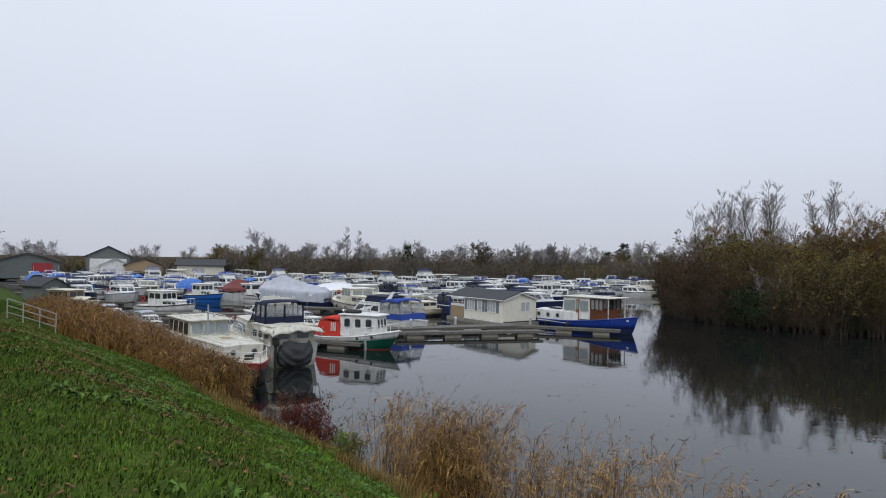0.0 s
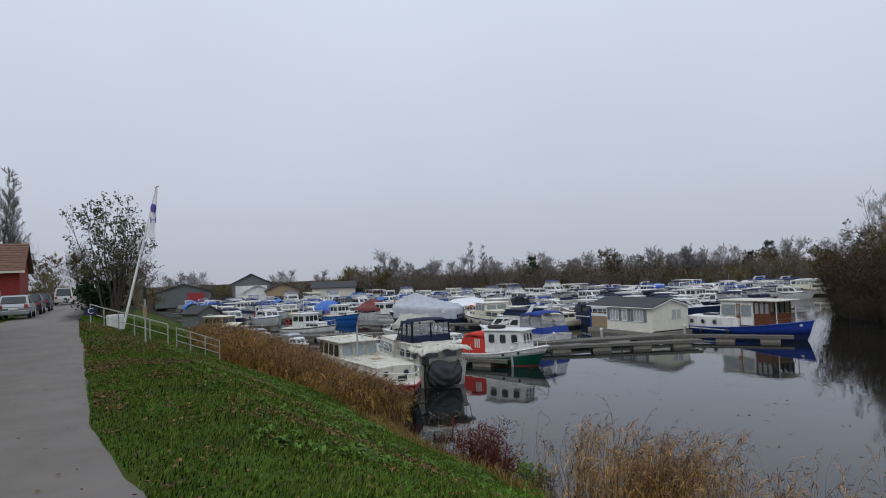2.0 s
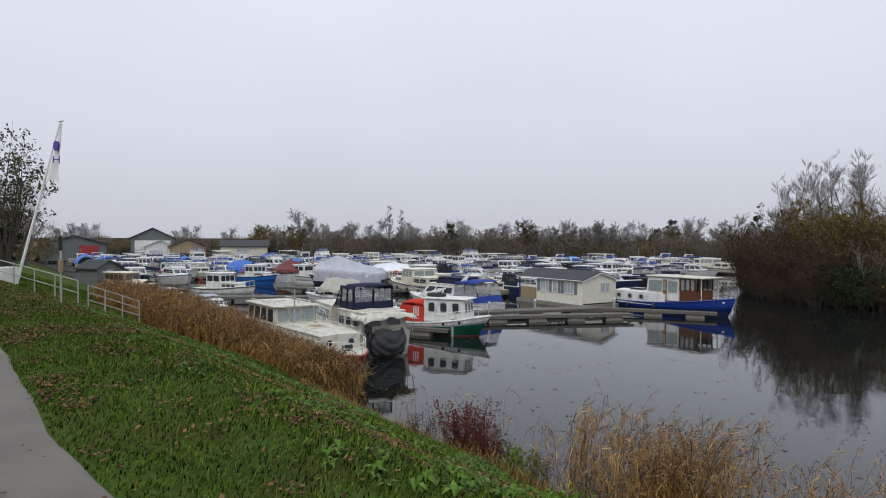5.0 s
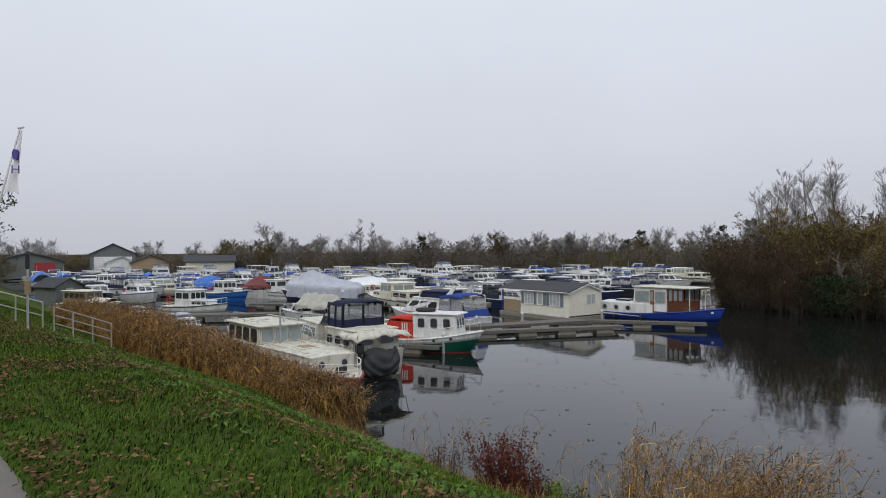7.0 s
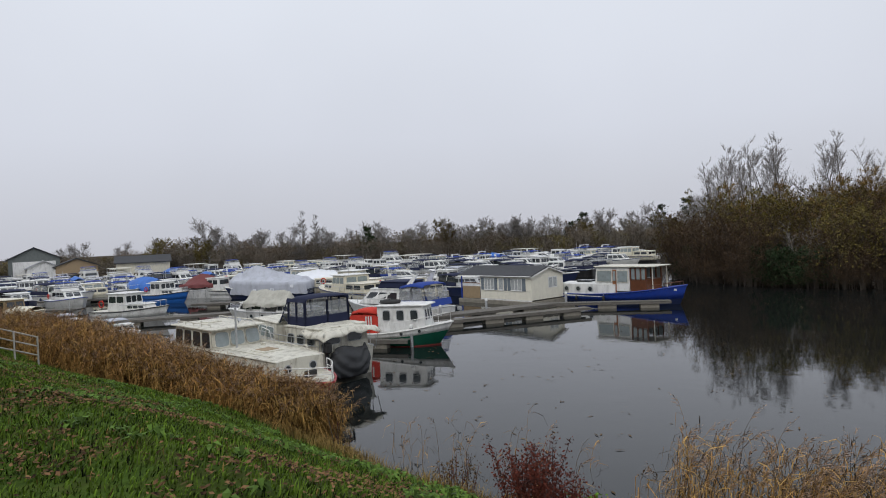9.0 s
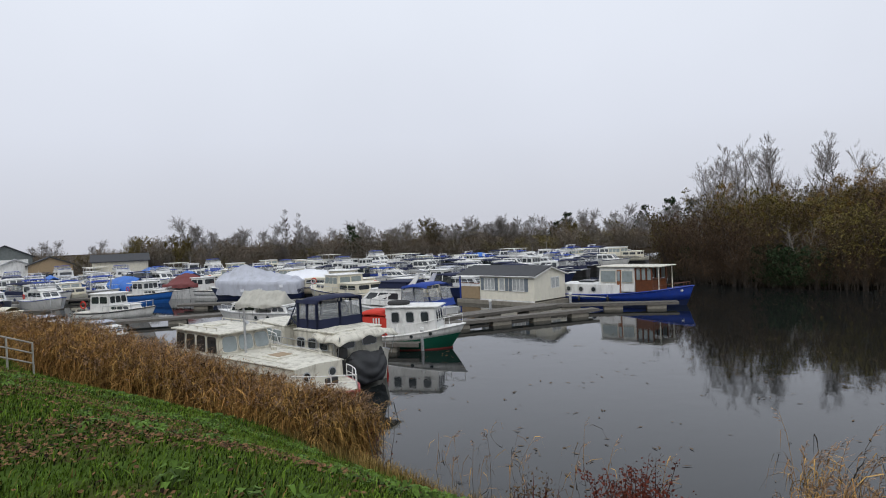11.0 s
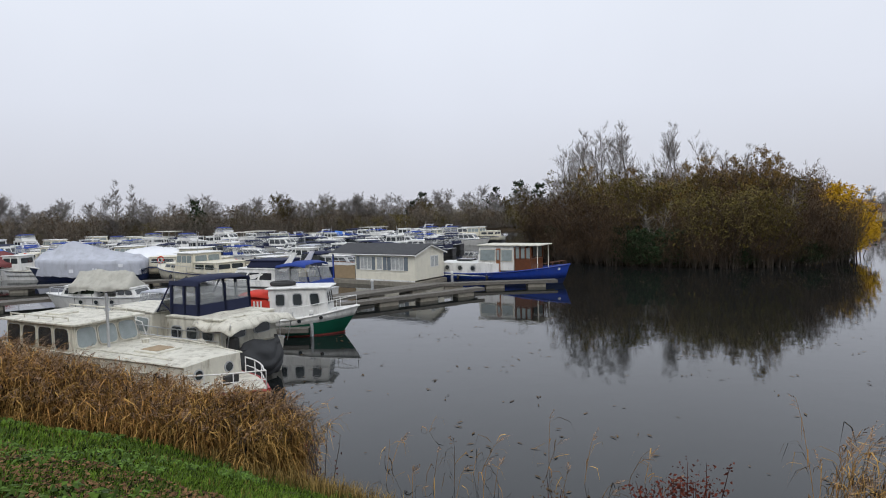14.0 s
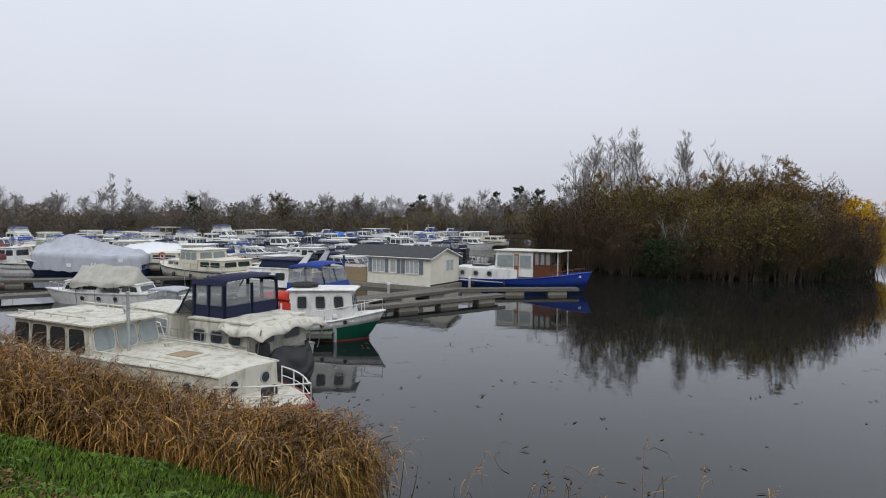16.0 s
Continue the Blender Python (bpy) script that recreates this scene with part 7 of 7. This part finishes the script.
def car(s, n, label, paint, van=False):
    c = thing("car", Matrix.Translation(sn(s, n, float(path_level(s)) + 0.0)) @ Matrix.Rotation(math.atan2(ALONG.y, ALONG.x), 4, "Z"), label, "car", "parked cars")
    H, L, W2 = (1.9, 4.8, 0.92) if van else (1.5, 4.3, 0.86)
    prof = [(-L / 2, 0.35), (-L / 2 - 0.05, 0.75), (-L / 2 + 0.12, 0.95), (-L / 2 + 0.45, H), (L * 0.05, H), (L * 0.24, 0.98), (L / 2 - 0.1, 0.85), (L / 2, 0.6), (L / 2, 0.35)]
    bm = bmesh.new()
    loft(bm, [[(x, -W2, z) if z < 1 else (x, -W2 * 0.82, z) for x, z in prof], [(x, W2, z) if z < 1 else (x, W2 * 0.82, z) for x, z in prof]])
    bmesh.ops.bevel(bm, geom=list(bm.edges), offset=0.05, segments=2, affect="EDGES")
    part("body", bm, paint, c, smooth=False)
    part("rear_window", pane(bmesh.new(), [(-L / 2 + 0.14, W2 * 0.78, 1.0), (-L / 2 + 0.14, -W2 * 0.78, 1.0), (-L / 2 + 0.42, -W2 * 0.7, H - 0.1), (-L / 2 + 0.42, W2 * 0.7, H - 0.1)], 0.03), GLASS, c)
    for sg in (1, -1):
        q = [(-L / 2 + 0.5, sg * W2 * 0.98, 0.98), (L * 0.2, sg * W2 * 0.98, 0.98), (L * 0.04, sg * W2 * 0.84, H - 0.1), (-L / 2 + 0.6, sg * W2 * 0.84, H - 0.1)]
        part("side_window", pane(bmesh.new(), q if sg < 0 else [q[1], q[0], q[3], q[2]], 0.03), GLASS, c)
        part("tail_light", box(bmesh.new(), -L / 2 - 0.08, -L / 2 + 0.05, sg * W2 * 0.78 - 0.1, sg * W2 * 0.78 + 0.1, 0.7, 0.92), RED, c)
        for x in (-L * 0.3, L * 0.3):
            w = part("wheel", tube(bmesh.new(), [(x, sg * (W2 - 0.18), 0.31), (x, sg * (W2 + 0.01), 0.31)], 0.31, 16), RUBBER, c)
            part("rim", tube(bmesh.new(), [(x, sg * (W2 - 0.16), 0.31), (x, sg * (W2 + 0.025), 0.31)], 0.19, 12), STEEL, w)
    part("bumper", box(bmesh.new(), -L / 2 - 0.1, -L / 2 + 0.1, -W2 * 0.95, W2 * 0.95, 0.3, 0.55, 0.03), paint, c)
    part("number_plate", box(bmesh.new(), -L / 2 - 0.115, -L / 2 - 0.09, -0.26, 0.26, 0.6, 0.72), WHITE, c)


def street_lamp(s, n):
    l = thing("street_lamp", Matrix.Translation(sn(s, n, -0.35)), "grey street lamp with a flat head", "lamp")
    part("pole", tube(bmesh.new(), [(0, 0, -0.2), (0, 0, 2.4), (0, 0, 4.9)], [0.07, 0.055, 0.045], 8), GALV, l)
    part("arm", tube(bmesh.new(), [(0, 0, 4.85), tuple(ACROSS * 0.5 + Vector((0, 0, 4.95)))], 0.03, 6), GALV, l)
    part("head", box(bmesh.new(), -0.55, 0.7, -0.14, 0.14, 4.9, 5.02, 0.03), PALEGREY, l)


def bin_(s, n):
    b = thing("litter_bin", Matrix.Translation(sn(s, n, -0.35)), "dark litter bin beside a pale bollard", "bin")
    part("body", tube(bmesh.new(), [(0, 0, -0.05), (0, 0, 1.15)], [0.42, 0.46], 12), FENCEWOOD, b)
    part("lid", tube(bmesh.new(), [(0, 0, 1.15), (0, 0, 1.28), (0, 0, 1.33)], [0.48, 0.47, 0.3], 12), RUBBER, b)


panel_hall()
plank_fence()
red_house()
car(51.4, -5.2, "silver car parked beside the board fence", SILVER)
car(58.0, -5.1, "dark estate car parked by the road", DARKCAR)
car(64.5, -5.0, "dark car parked by the road", DARKCAR)
car(86.0, -4.2, "white van parked at the end of the road", WHITE, True)
street_lamp(36.0, -5.9)
bin_(32.6, -6.3)


def wire_fence():
    f = thing("post_and_rail_fence", Matrix.Identity(4), "low wooden post and rail fence before the hall", "fence")
    for k in range(7):
        s = 31.5 - k * 2.0
        part("post", box(bmesh.new(), -0.05, 0.05, -0.05, 0.05, -0.5, 0.75), FENCEWOOD, f).matrix_world = Matrix.Translation(sn(s, -6.6, -0.3))
    for z in (0.05, 0.35):
        part("rail", tube(bmesh.new(), [sn(31.6, -6.55, z), sn(19.4, -6.55, z)], 0.04, 5), FENCEWOOD, f)


wire_fence()
blades("verge_grass", "rough grass verge along the fence", 9000, 20, 60, -7.1, -5.3, 0.2, 0.012, BLADE, 9) if False else None
for s, n, size in ((96, -18.4, 1.2), (98, -16.6, 1.0), (97, -14.2, 1.4), (97.5, -13.6, 1.3), (99, -11.2, 1.4), (99, -10.7, 1.3)):
    q = sn(s, n, -0.4)
    plant(woods[1], q.x, q.y, q.z, s * 37 % 360, size)
for s, n, k, size in ((100, -2, 2, 0.75), (104, 2, 0, 0.9), (110, -8, 2, 0.8), (96, -6, 5, 0.8), (104, -12, 3, 1.0), (120, -4, 0, 0.9), (112, 4, 3, 1.0), (92, -7.4, 5, 0.55), (126, 2, 3, 1.2), (118, -14, 0, 1.0), (58, 3, 5, 0.35), (54, 1.5, 5, 0.35)):
    q = sn(s, n, -0.4)
    plant(woods[k], q.x, q.y, q.z, s * 53 % 360, size)
g = thing("road_barrier", Matrix.Identity(4), "white gate across the end of the road", "gate")
for n in (-5.4, -3.3, -1.2):
    part("post", box(bmesh.new(), -0.1, 0.1, -0.1, 0.1, -0.4, 1.5), WHITE, g).matrix_world = Matrix.Translation(sn(91, n, -0.3))
for z in (0.5, 1.0):
    part("bar", tube(bmesh.new(), [sn(91, -5.4, z), sn(91, -1.2, z)], 0.06, 5), WHITE, g)

# ---- sheds and houses round the lake ----


def shed(name, label, x, y, turn, L, W2, eave, ridge, wallmat, roofmat, z=WATER + 0.9, doors=(), category="shed"):
    b = thing(name, pose(x, y, z, 0, 0, turn), label, category)
    bm = bmesh.new()
    loft(bm, [[(x0, -W2, -0.5), (x0, -W2, eave), (x0, 0, ridge - 0.1), (x0, W2, eave), (x0, W2, -0.5)] for x0 in (-L / 2, L / 2)])
    part("wall", bm, wallmat, b)
    for sg in (1, -1):
        bm = bmesh.new()
        k = (ridge - eave) / W2
        loft(bm, [[(x0, sg * (W2 + 0.5), eave - 0.5 * k), (x0, 0, ridge), (x0, 0, ridge + 0.2), (x0, sg * (W2 + 0.5), eave + 0.2 - 0.5 * k)] for x0 in (-L / 2 - 0.4, L / 2 + 0.4)])
        part("roof", bm, roofmat, b)
    for y0, y1, z1, mat in doors:
        part("door", box(bmesh.new(), -L / 2 - 0.08, -L / 2 + 0.02, y0, y1, 0, z1), mat, b)
    return b


shed("boat_shed", "grey gabled boat shed behind the marina", -86.0, 160, 118, 16, 4.8, 4.8, 7.2, SHED, ROOFING, doors=((-4, 4, 4.2, WHITE),))
shed("boat_shed", "white gabled shed behind the marina", -80.0, 152, 118, 8, 3.0, 2.8, 4.2, WHITE, GALV)
shed("boat_shed", "wide dark low shed with a rust-red door", -101, 151, 124, 20, 6.5, 3.2, 5.2, SHED, ROOFING, doors=((-5, -1, 3.0, RED),))
shed("boat_shed", "dark brown low shed behind the boats", -75, 156, 116, 12, 4.0, 2.8, 4.4, TAN, ROOFING)
shed("long_hall", "long pale cream hall with a dark roof", -59.0, 152, 20, 10.5, 4.0, 3.0, 4.3, CREAM, ROOFING, category="hall")
shed("boat_shed", "low grey shed beyond the marina", -117, 150, 124, 14, 6, 4.2, 6.6, TAN, ROOFING)
for s, n, turn, L, wm, e, r in ((24, 182, 10, 9, BRICKISH, 2.6, 5.0), (12, 184, -10, 12, TAN, 2.4, 4.8), (-2, 186, 15, 10, BEIGE, 2.6, 5.2), (-16, 184, 0, 11, BRICKISH, 2.5, 5.2), (-30, 186, 5, 11, BEIGE, 2.6, 5.2)):
    q = sn(s, n)
    shed("house", "low brick house with brown tiled roof by the lake", q.x, q.y, turn, L, 4.0, e, r, wm, ROOFTILE, category="house")
bm = bmesh.new()
q = [sn(-14, 150, WATER + 0.5), sn(14, 147, WATER + 0.5), sn(14, 149.5, WATER + 0.5), sn(-14, 152.5, WATER + 0.5)]
loft(bm, [q, [p - Vector((0, 0, 0.3)) for p in q]])
tagged(part("lake_jetty", bm, PLANK), "long low jetty on the far shore", "jetty")

# ---- small plants and drift at the water's edge ----


def dock_clump(s, n, label, mat, seed, count, tall, leafy, leafmat):
    rnd = random.Random(seed)
    z = ground_at(s, n)
    sv, sf, lv, lf = [], [], [], []
    for k in range(count):
        a, r = rnd.uniform(0, 6.283), rnd.uniform(0, 0.4)
        o = Vector((math.cos(a) * r, math.sin(a) * r, -0.1))
        pts, _ = wander(rnd, o, Vector((math.cos(a) * 0.2, math.sin(a) * 0.2, 1)).normalized(), tall * rnd.uniform(0.6, 1.05), 4, 0.07, 0.02)
        ribs(sv, sf, pts, [0.012, 0.011, 0.009, 0.007, 0.003], 4)
        for _ in range(leafy):
            t = rnd.uniform(0.15, 1.0) * 4
            i = min(int(t), 3)
            p = pts[i].lerp(pts[i + 1], t - i)
            leaf_at(lv, lf, p + Vector((rnd.gauss(0, 0.08), rnd.gauss(0, 0.08), rnd.gauss(0, 0.05))), rnd.uniform(0.015, 0.04) * (1.5 if leafmat is GREENLEAF else 1.0), rnd)
    t = new("waterside_plant")
    t.matrix_world = Matrix.Translation(sn(s, n, z))
    tagged(t, label, "plant", kind="stuff")
    raw("stalks", sv, sf, mat, t)
    raw("foliage", lv, lf, leafmat, t)


dock_clump(17.3, 8.9, "dark red seeded dock stalks at the water's edge", DOCK, 1, 34, 1.7, 130, DOCK)
dock_clump(16.8, 9.2, "dark red seeded dock stalks at the water's edge", DOCK, 2, 22, 1.4, 110, DOCK)
dock_clump(19.4, 9.0, "withered brown stalks at the water's edge", DOCK, 3, 18, 1.1, 30, RUSTLEAF)
dock_clump(16.9, 10.1, "small bright green shrub at the water's edge", BARK, 4, 16, 1.6, 90, GREENLEAF)
dock_clump(16.5, 9.9, "small green shrub at the water's edge", BARK, 5, 12, 1.1, 80, GREENLEAF)
dock_clump(15.7, 9.5, "yellow-green weeds at the water's edge", BARK, 6, 16, 0.9, 60, OLIVELEAF)
dock_clump(24.5, 9.6, "brown withered stalks with red hips", BARK, 7, 8, 1.6, 12, DOCK)
dock_clump(9.0, 8.6, "yellow-green weeds on the bank", BARK, 8, 14, 0.5, 50, GREENLEAF)
dock_clump(6.6, 4.8, "pale green weeds in the grass", BARK, 9, 16, 0.28, 50, GREENLEAF)
dock_clump(11.6, 6.2, "pale green weeds in the grass", BARK, 10, 16, 0.28, 50, GREENLEAF)

# leaves and broken reeds adrift
rg = np.random.default_rng(14)
verts, faces = [], []
for k in range(900):
    s, n = (rg.uniform(4, 60), 11.5 + 26 * rg.random() ** 1.2) if k < 420 else (rg.normal(17, 9), 55 + 6 * math.sin(k * 0.37) + rg.normal(0, 1.6))
    c = sn(float(s), float(n), WATER + 0.012)
    for _ in range(int(rg.integers(1, 4))):
        p = c + Vector((float(rg.normal(0, 0.25)), float(rg.normal(0, 0.25)), float(rg.uniform(0, 0.01))))
        t, r = rg.uniform(0, 6.283), rg.uniform(0.03, 0.16)
        u = Vector((math.cos(t), math.sin(t), 0)) * r
        v = Vector((-math.sin(t), math.cos(t), 0)) * min(r * 0.35, 0.03)
        i = len(verts)
        verts += [tuple(p - u), tuple(p + v), tuple(p + u), tuple(p - v)]
        faces.append((i, i + 1, i + 2, i + 3))
tagged(raw("drifting_leaves", verts, faces, RUSTLEAF), "fallen leaves and reed scraps adrift on the water", "leaves", kind="stuff")

# the patterns that the copies were taken from
for proto in FAR_AWAY:
    for ob in [*proto.children_recursive, proto]:
        bpy.data.objects.remove(ob)
